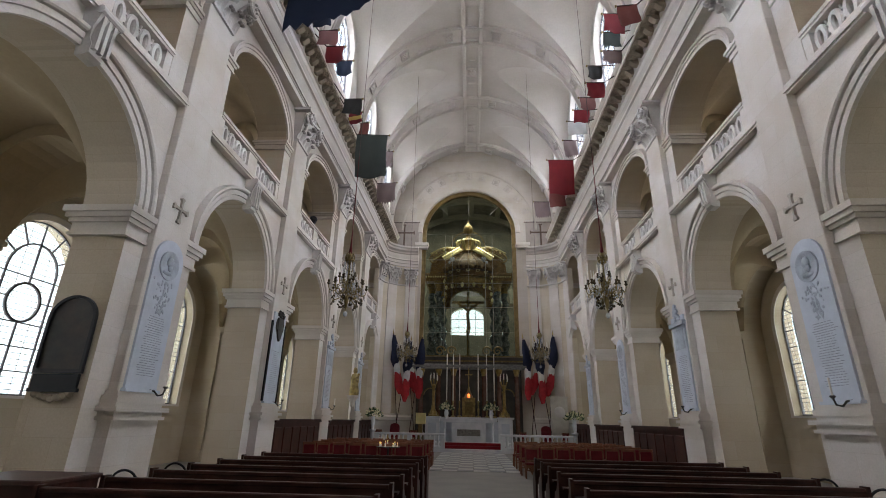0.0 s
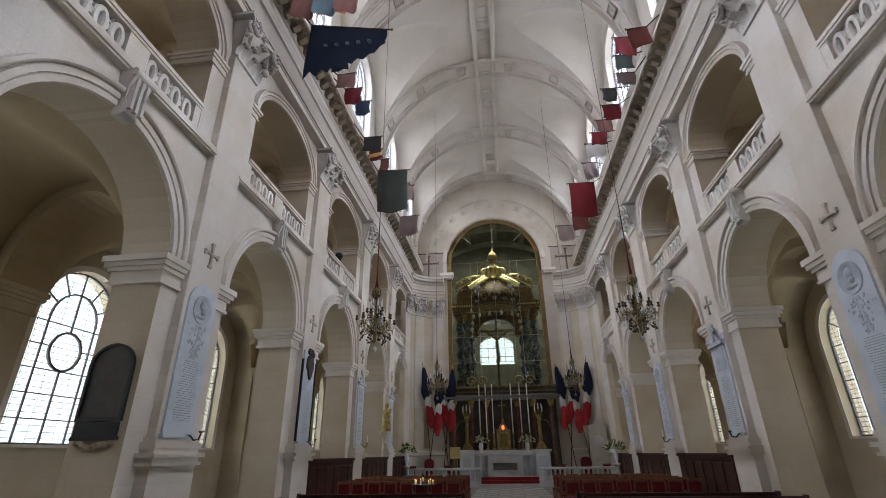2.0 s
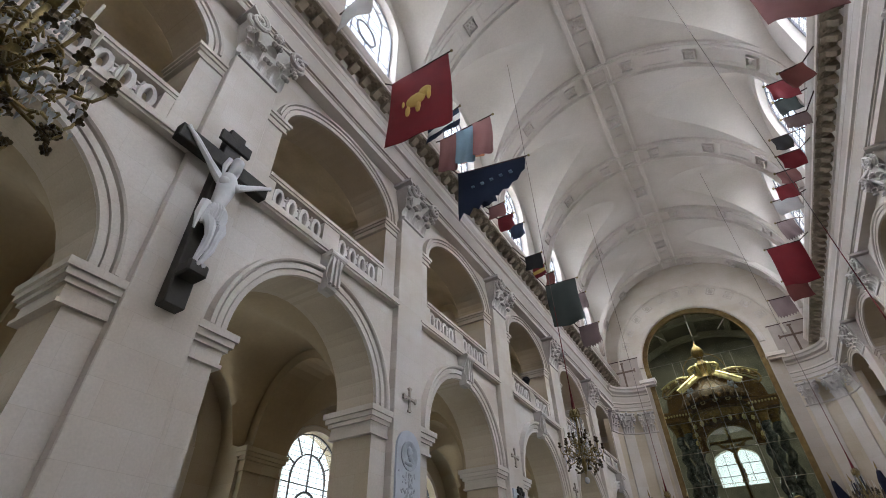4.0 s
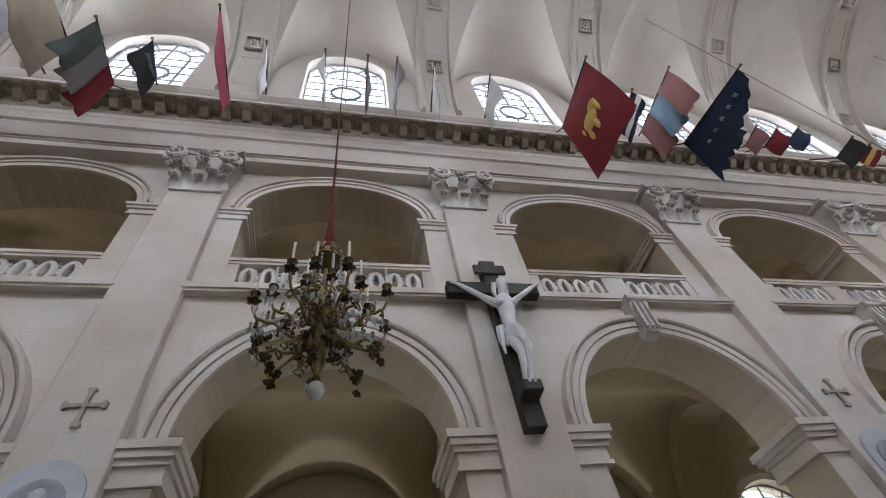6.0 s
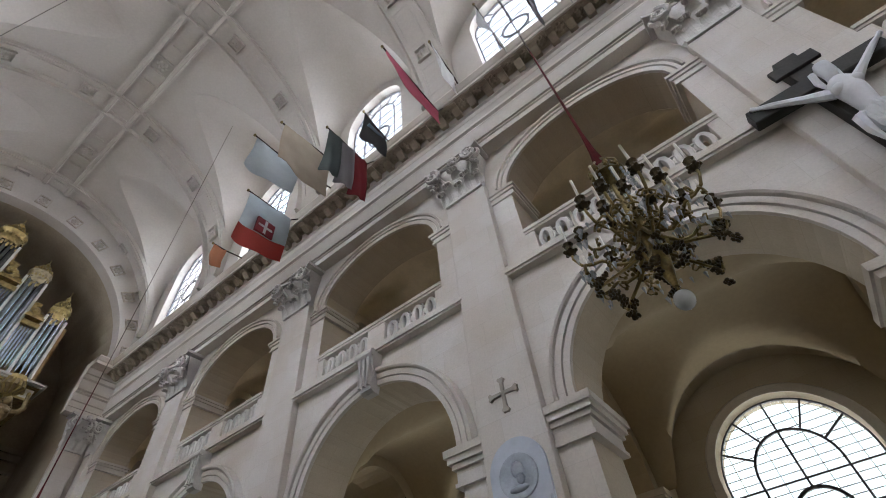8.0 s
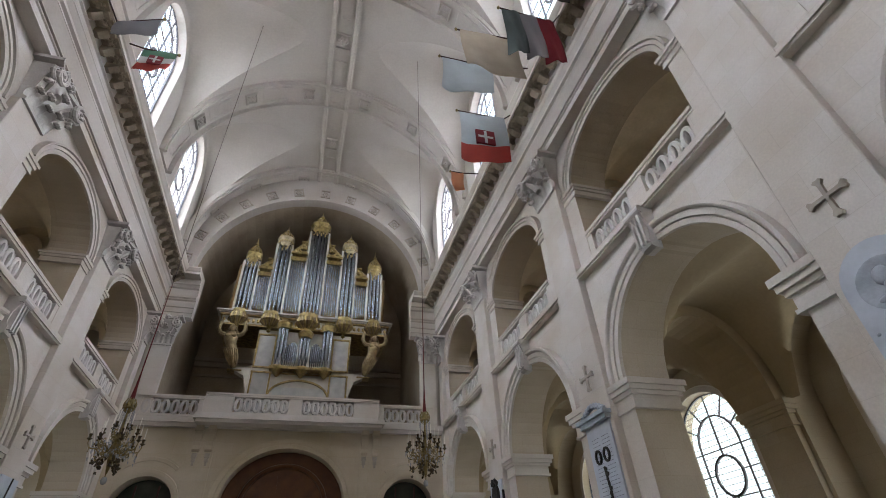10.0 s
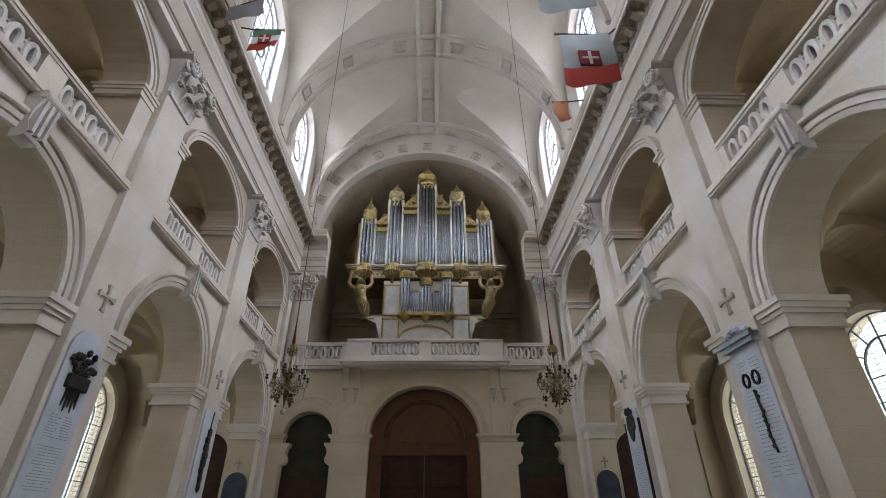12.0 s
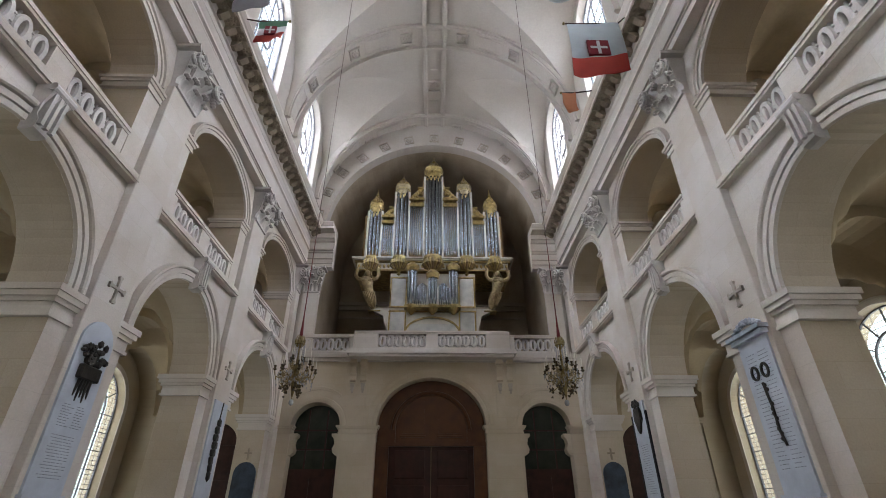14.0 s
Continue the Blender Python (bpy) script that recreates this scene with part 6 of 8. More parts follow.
bm = bm_new()
limb(bm, [(0.2, 0.02, 6.72), (0.25, 0.0, 6.86), (0.21, -0.01, 7.05), (0.25, 0.0, 7.28), (0.27, 0.0, 7.45), (0.22, 0.0, 7.6), (0.2, 0.0, 7.68)], [0.11, 0.14, 0.115, 0.145, 0.165, 0.135, 0.06], 14)
for s in (-1, 1):
    blob(bm, 0.33, s * 0.09, 7.42, 0.09, 0.1, 0.08, 2)
    limb(bm, [(0.2, s * 0.1, 7.5), (0.2, s * 0.2, 7.56), (0.18, s * 0.36, 7.7), (0.17, s * 0.48, 7.8), (0.15, s * 0.66, 7.95), (0.13, s * 0.8, 8.06), (0.13, s * 0.86, 8.1)], [0.08, 0.075, 0.055, 0.05, 0.045, 0.03, 0.04], 8)
    limb(bm, [(0.22, s * 0.09, 6.8), (0.34, s * 0.09 + 0.03, 6.55), (0.33, s * 0.06 + 0.03, 6.42), (0.3, s * 0.06 + 0.03, 6.25), (0.23, s * 0.045, 6.05), (0.24, s * 0.04, 5.99), (0.36, s * 0.04, 5.93)], [0.095, 0.085, 0.062, 0.06, 0.038, 0.038, 0.03], 8)
limb(bm, [(0.2, 0, 7.6), (0.26, 0.02, 7.74), (0.3, 0.03, 7.8), (0.31, 0.03, 7.92), (0.27, 0.02, 8.02)], [0.06, 0.075, 0.1, 0.105, 0.05], 10)
for e in (-1, 1):
    limb(bm, [(0.25, e * 0.09, 7.95), (0.22, e * 0.12, 7.8), (0.22, e * 0.11, 7.62)], [0.05, 0.05, 0.02], 6)
# cloth round the hips
for i in range(11):
    u = i / 10
    limb(bm, [(0.2 + 0.15 * math.sin(3.14 * u), -0.18 + 0.36 * u, 6.98 - 0.06 * u), (0.24 + 0.16 * math.sin(3.14 * u), -0.17 + 0.34 * u, 6.85), (0.22 + 0.15 * math.sin(3.14 * u), -0.15 + 0.3 * u, 6.62 + 0.08 * math.sin(5 * u))], [0.035, 0.05, 0.03], 6)
limb(bm, [(0.26, -0.17, 6.95), (0.3, -0.25, 6.9), (0.28, -0.27, 6.7), (0.26, -0.25, 6.45)], [0.05, 0.07, 0.06, 0.02], 6)
statue = tagged(part("statue", bm, WHITE_STONE, smooth=True, m=pose(-6.14, 2.97, -0.62) @ Matrix.Diagonal((1, 1, 1.09, 1))), "plain white plaster figure fixed to the dark cross", "statue")

# ---- memorial plaques on the piers ----
INK = mat("dark_engraving", (0.30, 0.32, 0.35), 0.7, bump=0)
RELIEF = mat("grey_marble_relief", (0.46, 0.50, 0.55), 0.45, vary=0.12, scale=5, fine=30, bump=0.1)


def text_lines(th, z0, z1, n, half, rnd, columns=1):
    for k in range(n):
        z = z1 - (z1 - z0) * k / max(1, n - 1)
        for c in range(columns):
            off = 0 if columns == 1 else (-0.5 + c) * half * 1.1
            h = half * rnd.uniform(0.7, 1.0) / columns * 0.85
            y = -h
            while y < h - 0.02:
                w = rnd.uniform(0.04, 0.11)
                part("writing", WRITE[min(2, int((w - 0.04) / 0.0234))], None, th, m=pose(0.045, off + y + w / 2, z))
                y += w + 0.018


WRITE = [mesh_of(boxes((-0.002, 0.002, -w / 2, w / 2, -0.006, 0.006)), "writing", INK) for w in (0.05, 0.075, 0.1)]


def plaque(s, y, style, label):
    th = thing("memorial_plaque", side(s, y) @ pose(XP, 0, 0), label, "plaque", "memorial plaques")
    rnd = random.Random(int(y * 7 + s))
    hw = 0.45
    bm = bm_new()
    if style in ("arched", "trophy"):
        prism(bm, [(-hw, 2.15), (hw, 2.15), (hw, 4.7)] + [(hw * math.cos(math.pi * i / 16), 4.7 + 0.45 * math.sin(math.pi * i / 16)) for i in range(1, 16)] + [(-hw, 4.7)], lambda u, v, d: (d, u, v), 0.0, 0.045)
    else:
        box(bm, 0.0, 0.045, -hw, hw, 2.15, 4.9)
    part("slab", bm, MARBLE_BLUE, th)
    part("base", boxes((0, 0.1, -hw - 0.04, hw + 0.04, 2.142, 2.2)), MARBLE_BLUE, th)
    if style == "arched":
        part("medallion", lathe(bm_new(), [(0.30, 0), (0.30, 0.03), (0.26, 0.03), (0.24, 0.015)], 24, pose(0.04, 0, 4.62, 0, 90, 0)), RELIEF, th, smooth=True)
        bm = bm_new()
        blob(bm, 0.055, 0.0, 4.7, 0.05, 0.10, 0.12, 2)
        blob(bm, 0.055, 0.03, 4.58, 0.045, 0.07, 0.08, 2)
        blob(bm, 0.05, -0.02, 4.46, 0.04, 0.16, 0.05, 2)
        part("relief", bm, RELIEF, th, "plain carved portrait relief", smooth=True)
        bm = bm_new()
        for i in range(90):
            zz = rnd.uniform(3.62, 4.28)
            blob(bm, 0.045, rnd.gauss(0, 0.06 + 0.16 * (zz - 3.6)), zz, 0.014, rnd.uniform(0.012, 0.035), rnd.uniform(0.015, 0.05), 1)
        part("carved_foliage", bm, RELIEF, th, "carved trophy of foliage")
        text_lines(th, 2.45, 3.55, 26, 0.34, rnd)
    elif style == "trophy":
        bm = boxes((0.03, 0.14, -0.27, 0.27, 4.05, 4.3), bevel=0.02)
        for i in range(46):
            a = rnd.uniform(0.3, 2.84)
            r = rnd.uniform(0.05, 0.42)
            blob(bm, 0.09, r * math.cos(a), 4.28 + r * math.sin(a) * 1.15, 0.06, rnd.uniform(0.03, 0.07), rnd.uniform(0.04, 0.09), 1)
        for i in range(5):
            yy = -0.14 + 0.07 * i
            tube(bm, [(0.06, yy, 4.06), (0.06, yy * 1.3, 3.75 - 0.08 * (i % 2))], 0.04, 6, 0.01)
        part("bronze_trophy", bm, BRONZE, th, "dark bronze cluster of banners and leaves")
        text_lines(th, 3.25, 3.6, 9, 0.32, rnd, 2)
        text_lines(th, 2.45, 3.1, 15, 0.36, rnd)
    elif style == "pediment":
        part("cornice", boxes((0, 0.14, -hw - 0.05, hw + 0.05, 4.86, 4.95), (0, 0.2, -hw - 0.1, hw + 0.1, 4.95, 5.03)), RELIEF, th)
        bm = bm_new()
        for i in range(9):
            blob(bm, 0.07, -0.4 + 0.1 * i, 5.05 + 0.17 * math.sin(math.pi * (i + 0.5) / 9), 0.06, 0.07, 0.08, 1)
        part("cresting", bm, RELIEF, th, "carved scroll cresting")
        for yy in (-0.16, 0.14):
            pts = [((0.06, yy + 0.09 * math.cos(a), 4.25 + 0.12 * math.sin(a)), (0, math.cos(a), math.sin(a)), (1, 0, 0)) for a in [6.28319 * i / 20 for i in range(20)]]
            part("wreath", sweep(bm_new(), pts, [(-0.02, -0.02), (0.02, -0.02), (0.02, 0.02), (-0.02, 0.02)], closed_path=True), BRONZE, th, "dark bronze wreath")
        bm = tube(bm_new(), [(0.07, -0.02, 4.05), (0.07, 0.03, 3.6), (0.07, 0.02, 3.2), (0.07, 0.08, 2.95)], 0.025, 6)
        for i in range(12):
            blob(bm, 0.07, 0.02 + 0.03 * math.sin(i * 2), 4.0 - 0.085 * i, 0.03, 0.035, 0.045, 1)
        part("bronze_sword", bm, BRONZE, th, "dark bronze sword")
        text_lines(th, 2.6, 4.6, 30, 0.34, rnd, 2)
    elif style == "shield":
        part("border", boxes((0, 0.05, -hw - 0.1, -hw - 0.02, 2.2, 4.6), (0, 0.05, hw + 0.02, hw + 0.1, 2.2, 4.6)), BLACK, th, "black marble edge strip")
        bm = bm_new()
        prism(bm, [(-0.2, 4.75), (0.2, 4.75), (0.2, 4.35), (0.1, 4.12), (0, 4.02), (-0.1, 4.12), (-0.2, 4.35)], lambda u, v, d: (d, u, v), 0.04, 0.1)
        for i in range(9):
            blob(bm, 0.08, -0.2 + 0.05 * i, 4.86 + 0.06 * math.sin(i * 1.5), 0.05, 0.05, 0.09, 1)
        for e in (-1, 1):
            blob(bm, 0.06, e * 0.24, 4.5, 0.04, 0.06, 0.22, 1)
        part("bronze_shield", bm, BRONZE, th, "dark bronze coat of arms")
        text_lines(th, 2.45, 3.7, 22, 0.3, rnd)
    elif style == "relief_panel":
        part("cornice", boxes((0, 0.12, -hw - 0.05, hw + 0.05, 4.6, 4.72)), RELIEF, th)
        bm = bm_new()
        for i in range(16):
            blob(bm, 0.06, rnd.uniform(-0.25, 0.25) * (1 - i / 20), 4.75 + 0.032 * i, 0.05, 0.09, 0.07, 1)
        part("cresting", bm, RELIEF, th, "carved arms on top")
        part("inset", boxes((0.03, 0.055, -0.33, 0.33, 3.9, 4.5)), RELIEF, th)
        text_lines(th, 2.4, 3.7, 26, 0.34, rnd)
    elif style == "figure":
        bm = bm_new()
        for z, w in ((4.3, 0.1), (4.1, 0.14), (3.9, 0.17), (3.7, 0.18), (3.5, 0.17), (3.3, 0.13), (3.1, 0.1), (2.9, 0.07)):
            blob(bm, 0.09, 0.02 * math.sin(z * 9), z, 0.07, w, 0.16, 1)
        tube(bm, [(0.06, 0.05, 4.4), (0.06, 0.1, 4.9)], 0.02, 5)
        part("bronze_relief", bm, BRONZE, th, "dark bronze emblem")
    return th


WEST = ((PIERS[1], "shield"), (PIERS[2], "pediment"), (PIERS[3], "arched"), (PIERS[5], "arched"), (PIERS[6], "shield"), (PIERS[7], "relief_panel"), (PIERS[8], "relief_panel"))
EAST = ((PIERS[1], "figure"), (PIERS[2], "trophy"), (PIERS[5], "arched"), (PIERS[6], "relief_panel"), (PIERS[7], "arched"), (PIERS[8], "relief_panel"))
NAMES = {"arched": "grey-blue marble plaque with a portrait medallion and inscription", "trophy": "pale marble plaque with a dark bronze trophy", "pediment": "marble plaque with two wreaths and a bronze sword",
         "shield": "white marble plaque with a bronze coat of arms", "relief_panel": "pale marble plaque with carved panel and inscription", "figure": "pale marble plaque with a dark bronze emblem"}
for s, rows in ((-1, WEST), (1, EAST)):
    for y, style in rows:
        plaque(s, y, style, NAMES[style])

SCONCE = bm_new()
tube(SCONCE, [(0.0, 0, 0), (0.12, 0, -0.02), (0.2, 0, -0.1), (0.3, 0, -0.08), (0.33, 0, 0.02)], 0.018, 6)
lathe(SCONCE, [(0.02, 0), (0.05, 0.03), (0.04, 0.05)], 8, pose(0.33, 0, 0.02))
SCONCE = mesh_of(SCONCE, "arm", BRONZE)
for s, y in ((-1, PIERS[5]), (1, PIERS[5]), (-1, PIERS[6]), (1, PIERS[6]), (-1, PIERS[7]), (1, PIERS[7])):
    th = thing("wall_sconce", side(s, y) @ pose(XP + 0.02, 0.25, 2.2), "dark iron candle bracket with a candle", "sconce", "pier sconces")
    part("arm", SCONCE, None, th)
    part("candle", lathe(bm_new(), [(0.018, 0.05), (0.018, 0.34)], 6, pose(0.33, 0, 0.02)), WAX, th)

# paintings in the aisles
PAINT = mat("dark_old_painting", (0.035, 0.032, 0.028), 0.35, vary=0.5, scale=2.5, fine=8, bump=0.02, colour2=(0.09, 0.045, 0.03))
th = thing("painting", pose(-6.98, PIERS[5] - 1.11, 0), "dark arched oil painting in a black frame", "painting")
arch = [(-0.38, 2.45), (0.38, 2.45), (0.38, 3.3)] + [(0.38 * math.cos(math.pi * i / 14), 3.3 + 0.36 * math.sin(math.pi * i / 14)) for i in range(1, 14)] + [(-0.38, 3.3)]
part("canvas", prism(bm_new(), arch, lambda u, v, d: (u, d, v), -0.03, 0.02), PAINT, th)
bm = boxes((-0.43, 0.43, -0.06, 0.0, 2.38, 2.45), (-0.40, 0.40, -0.05, 0.0, 2.14, 2.37), (-0.43, 0.43, -0.06, 0.0, 2.08, 2.14), (-0.43, -0.38, -0.06, 0.0, 2.45, 3.3), (0.38, 0.43, -0.06, 0.0, 2.45, 3.3))
arc_band(bm, 0, 3.3, 0.38, 0.36, [(0, -0.06), (0.05, -0.06), (0.05, 0.0), (0, 0.0)], 0, swap=True)
part("frame", bm, BLACK_METAL, th)
bm = bm_new()
for i in range(7):
    blob(bm, -0.3 + 0.1 * i, -0.02, 2.05 - 0.08 * (1 - abs(i - 3) / 3), 0.08, 0.04, 0.07, 1)
part("carving", bm, CARVED_DARK, th, "carved stone base ornament")
desk = thing("wooden_desk", pose(-5.75, 6.45, 0), "low dark wooden desk beside the pews", "desk")
part("body", boxes((-0.6, 0.6, -0.45, 0.45, 0, 0.94)), WOOD_DARK, desk)
part("top", boxes((-0.65, 0.62, -0.5, 0.5, 0.94, 1.0), bevel=0.012), WOOD_DARK, desk)

sp = thing("spotlight", pose(-6.62, 17.7, 9.04), "black spotlight clamped on the gallery rail", "spotlight")
part("housing", lathe(bm_new(), [(0.13, 0), (0.16, 0.3), (0.1, 0.36)], 10, pose(0, 0, 0.25, 70, 0, 30)), BLACK_METAL, sp)
part("clamp", boxes((-0.03, 0.03, -0.03, 0.03, -0.0, 0.26)), BLACK_METAL, sp)

# ---- flags along the cornice ----
CLOTH = {n: mat("cloth_" + n, c, 0.9, vary=0.08, scale=1.5, fine=90, bump=0.25) for n, c in (
    ("navy", (0.012, 0.022, 0.05)), ("crimson", (0.20, 0.016, 0.022)), ("rose", (0.30, 0.14, 0.13)), ("black", (0.03, 0.028, 0.025)), ("maroon", (0.17, 0.05, 0.04)),
    ("green", (0.065, 0.08, 0.07)), ("mauve", (0.22, 0.16, 0.15)), ("pink", (0.55, 0.10, 0.16)), ("white", (0.62, 0.60, 0.57)), ("beige", (0.46, 0.38, 0.27)), ("paleblue", (0.42, 0.46, 0.46)),
    ("grey", (0.20, 0.19, 0.19)), ("orange", (0.50, 0.20, 0.10)), ("gold", (0.62, 0.42, 0.12)), ("skyblue", (0.20, 0.30, 0.36)), ("scarlet", (0.40, 0.05, 0.035)), ("leaf", (0.07, 0.16, 0.09)))}
# horizontal bands from pole to hem, and emblem
PATTERN = {"navy": ("navy",), "crimson": ("crimson",), "rose": ("rose",), "black": ("black",), "maroon": ("maroon",), "green": ("green",), "mauve": ("mauve",), "pink": ("pink",), "white": ("white",), "beige": ("beige",),
           "paleblue": ("paleblue",), "grey": ("grey",), "orange": ("orange",), "redgold": ("crimson", "gold", "crimson"), "elephant": ("crimson",), "bluewhite": ("navy", "white", "navy"), "pinkblue": ("rose", "skyblue", "rose"),
           "swallow": ("navy",), "blackcross": ("black",), "tristripe": ("green", "grey", "crimson"), "italy": ("leaf", "white", "scarlet"), "savoy": ("paleblue", "paleblue", "scarlet"), "greengrey": ("green",), "pennant": ("black",)}
LABEL = {"elephant": "crimson banner with a golden beast-shaped emblem", "swallow": "navy pennant with a ragged edge and pale lettering", "italy": "green, white and red flag with a red shield", "savoy": "pale and red flag with a red cross shield",
         "blackcross": "black flag with white marks", "tristripe": "green, grey and red striped flag", "pinkblue": "faded pink and blue flag", "bluewhite": "ragged blue and white flag", "redgold": "red flag with a golden centre"}


def cloth_strip(bm, x0, z0, x1, z1, drop, t0, t1, rnd, s, taper=0.0, ragged=False):
    """A hanging strip of cloth below a pole between two points, folded in soft waves."""
    nu, nv = 14, 8
    ph = rnd.uniform(0, 6)
    front, back = [], []
    for j in range(nv + 1):
        v = t0 + (t1 - t0) * j / nv
        rf, rb = [], []
        for i in range(nu + 1):
            u = i / nu
            x = x0 + (x1 - x0) * u
            zt = z0 + (z1 - z0) * u
            length = drop * (1 - taper * u)
            if ragged and j == nv:
                length *= 1 - 0.12 * (i % 2)
            z = zt - length * v - 0.05 * drop * math.sin(3.1 * u) * v
            y = (0.07 * math.sin(5 * u + ph) + 0.04 * math.sin(9 * u + 2 * v + ph)) * (0.3 + v) * min(1.0, drop)
            x += 0.05 * v * math.sin(4 * v + ph)
            rf.append(bm.verts.new((s * x, y, z)))
            rb.append(bm.verts.new((s * x, y + 0.012, z)))
        front.append(rf)
        back.append(rb)
    for j in range(nv):
        for i in range(nu):
            bm.faces.new((front[j][i], front[j][i + 1], front[j + 1][i + 1], front[j + 1][i]))
            bm.faces.new((back[j][i], back[j + 1][i], back[j + 1][i + 1], back[j][i + 1]))
    for j in range(nv):
        for i in (0, nu):
            bm.faces.new((front[j][i], front[j + 1][i], back[j + 1][i], back[j][i]))
    for i in range(nu):
        for j in (0, nv):
            bm.faces.new((front[j][i], front[j][i + 1], back[j][i + 1], back[j][i]))
    return bm


def flag(s, y, x0, z0, x1, z1, drop, kind_of, taper=0.0):
    label = LABEL.get(kind_of, "old %s military flag hanging from a pole" % {"leaf": "green", "paleblue": "pale blue", "greengrey": "grey-green", "pennant": "black forked"}.get(kind_of, kind_of))
    th = thing("flag", pose(0, y, 0), label, "flag", "cornice flags")
    rnd = random.Random(int(y * 100) + s)
    dx, dz = x1 - x0, z1 - z0
    base = Vector((s * 5.62, 0, 14.45))
    tip = Vector((s * (x1 + 0.06 * dx), 0, z1 + 0.06 * dz))
    part("pole", tube(bm_new(), [base, Vector((s * x0, 0, z0)), Vector((s * x1, 0, z1)), tip], 0.022, 6), WOOD_DARK, th, "dark wooden pole")
    part("finial", blob(bm_new(), tip.x, 0, tip.z, 0.045, 0.045, 0.06, 1), BRASS, th)
    bands = PATTERN[kind_of]
    for k, b in enumerate(bands):
        r2 = random.Random(int(y * 100) + s)
        if kind_of in ("tristripe", "pinkblue"):
            n = len(bands)
            xa, xb = x1 - dx * k / n, x1 - dx * (k + 1) / n
            za, zb = z1 - dz * k / n, z1 - dz * (k + 1) / n
            part("cloth", cloth_strip(bm_new(), xb, zb, xa, za, drop, 0, 1, r2, s), CLOTH[b], th, smooth=True)
            continue
        bm = cloth_strip(bm_new(), x0, z0, x1, z1, drop, k / len(bands), (k + 1) / len(bands), r2, s, taper, kind_of in ("swallow", "bluewhite", "mauve"))
        part("cloth", bm, CLOTH[b], th, smooth=True)
    xm, zm = (x0 + x1) / 2, (z0 + z1) / 2
    if kind_of == "elephant":
        bm = bm_new()
        for du, dv, a, b in ((0, 0, 0.34, 0.3), (0.3, 0.22, 0.2, 0.2), (0.42, 0.0, 0.07, 0.26), (-0.22, -0.36, 0.09, 0.26), (0.1, -0.36, 0.09, 0.24), (-0.36, 0.0, 0.06, 0.2)):
            blob(bm, s * (xm + 0.1 - du), -0.0, zm - drop * 0.5 + dv, a, 0.075, b, 2)
        part("emblem", bm, CLOTH["gold"], th, "golden emblem")
    if kind_of in ("italy", "savoy"):
        w = abs(dx) * 0.2
        zc = zm - drop * 0.52
        part("shield", boxes((min(s * (xm - w), s * (xm + w)), max(s * (xm - w), s * (xm + w)), -0.05, 0.06, zc - w * 1.1, zc + w * 0.9)), CLOTH["crimson"], th)
        part("shield_cross", boxes((s * xm - w * 0.15, s * xm + w * 0.15, -0.056, 0.066, zc - w, zc + w * 0.8), (s * xm - w * 0.8, s * xm + w * 0.8, -0.055, 0.065, zc - w * 0.25, zc + w * 0.05)), CLOTH["white"], th)
    if kind_of in ("swallow", "blackcross"):
        for i in range(5):
            xx = xm + abs(dx) * (0.28 - 0.14 * i)
            part("writing", boxes((s * xx - 0.05, s * xx + 0.05, -0.06, 0.07, zm - drop * 0.3 - 0.03, zm - drop * 0.3 + 0.02)), CLOTH["skyblue"], th)
    return th


flag(-1, 11.19, 5.00, 13.72, 4.42, 13.71, 0.61, "navy")
flag(-1, 11.85, 5.00, 13.57, 4.38, 13.60, 0.56, "rose")
flag(-1, 12.66, 5.00, 13.70, 4.38, 13.69, 0.65, "crimson")
flag(-1, 13.90, 5.00, 14.19, 4.44, 14.18, 0.63, "navy")
flag(-1, 15.14, 5.00, 13.44, 4.31, 13.43, 0.66, "black")
flag(-1, 15.97, 5.00, 13.39, 4.47, 13.44, 0.50, "redgold")
flag(-1, 17.77, 5.00, 14.16, 4.62, 14.19, 0.65, "maroon")
flag(-1, 17.34, 5.00, 13.29, 3.65, 13.22, 2.00, "green")
flag(-1, 20.34, 4.38, 14.24, 3.95, 14.27, 0.89, "mauve")
flag(-1, 22.10, 5.00, 13.43, 4.02, 13.46, 1.15, "mauve")
flag(-1, 6.12, 5.20, 14.00, 3.33, 14.03, 2.81, "elephant")
flag(-1, 8.04, 5.20, 14.06, 4.08, 14.43, 0.73, "bluewhite")
flag(-1, 8.82, 5.20, 14.34, 3.37, 14.39, 1.53, "pinkblue")
flag(-1, 9.62, 4.91, 14.29, 4.05, 14.29, 0.53, "orange")
flag(-1, 10.00, 5.20, 13.82, 2.84, 13.29, 2.19, "swallow", 0.75)
flag(-1, -2.70, 5.20, 13.48, 3.23, 13.57, 0.66, "pink")
flag(-1, -2.06, 5.25, 14.89, 4.30, 15.29, 1.15, "white")
flag(-1, -4.57, 5.20, 14.34, 4.38, 14.63, 1.21, "blackcross")
flag(-1, -5.25, 5.20, 13.67, 3.80, 13.69, 1.85, "tristripe")
flag(-1, -6.08, 4.61, 14.00, 2.98, 13.80, 1.65, "beige")
flag(-1, -6.99, 4.16, 13.97, 2.78, 13.95, 1.32, "paleblue")
flag(-1, -8.59, 5.20, 13.99, 3.76, 13.96, 2.02, "savoy")
flag(-1, -11.36, 4.77, 14.29, 4.32, 14.27, 0.81, "orange")
flag(-1, 3.92, 5.25, 14.45, 4.30, 14.85, 1.11, "white")
flag(-1, 2.40, 5.25, 14.88, 4.30, 15.28, 1.15, "white")
flag(-1, -0.57, 5.25, 14.83, 4.30, 15.23, 1.14, "white")
flag(-1, 0.55, 5.25, 14.78, 4.30, 15.18, 1.14, "grey")
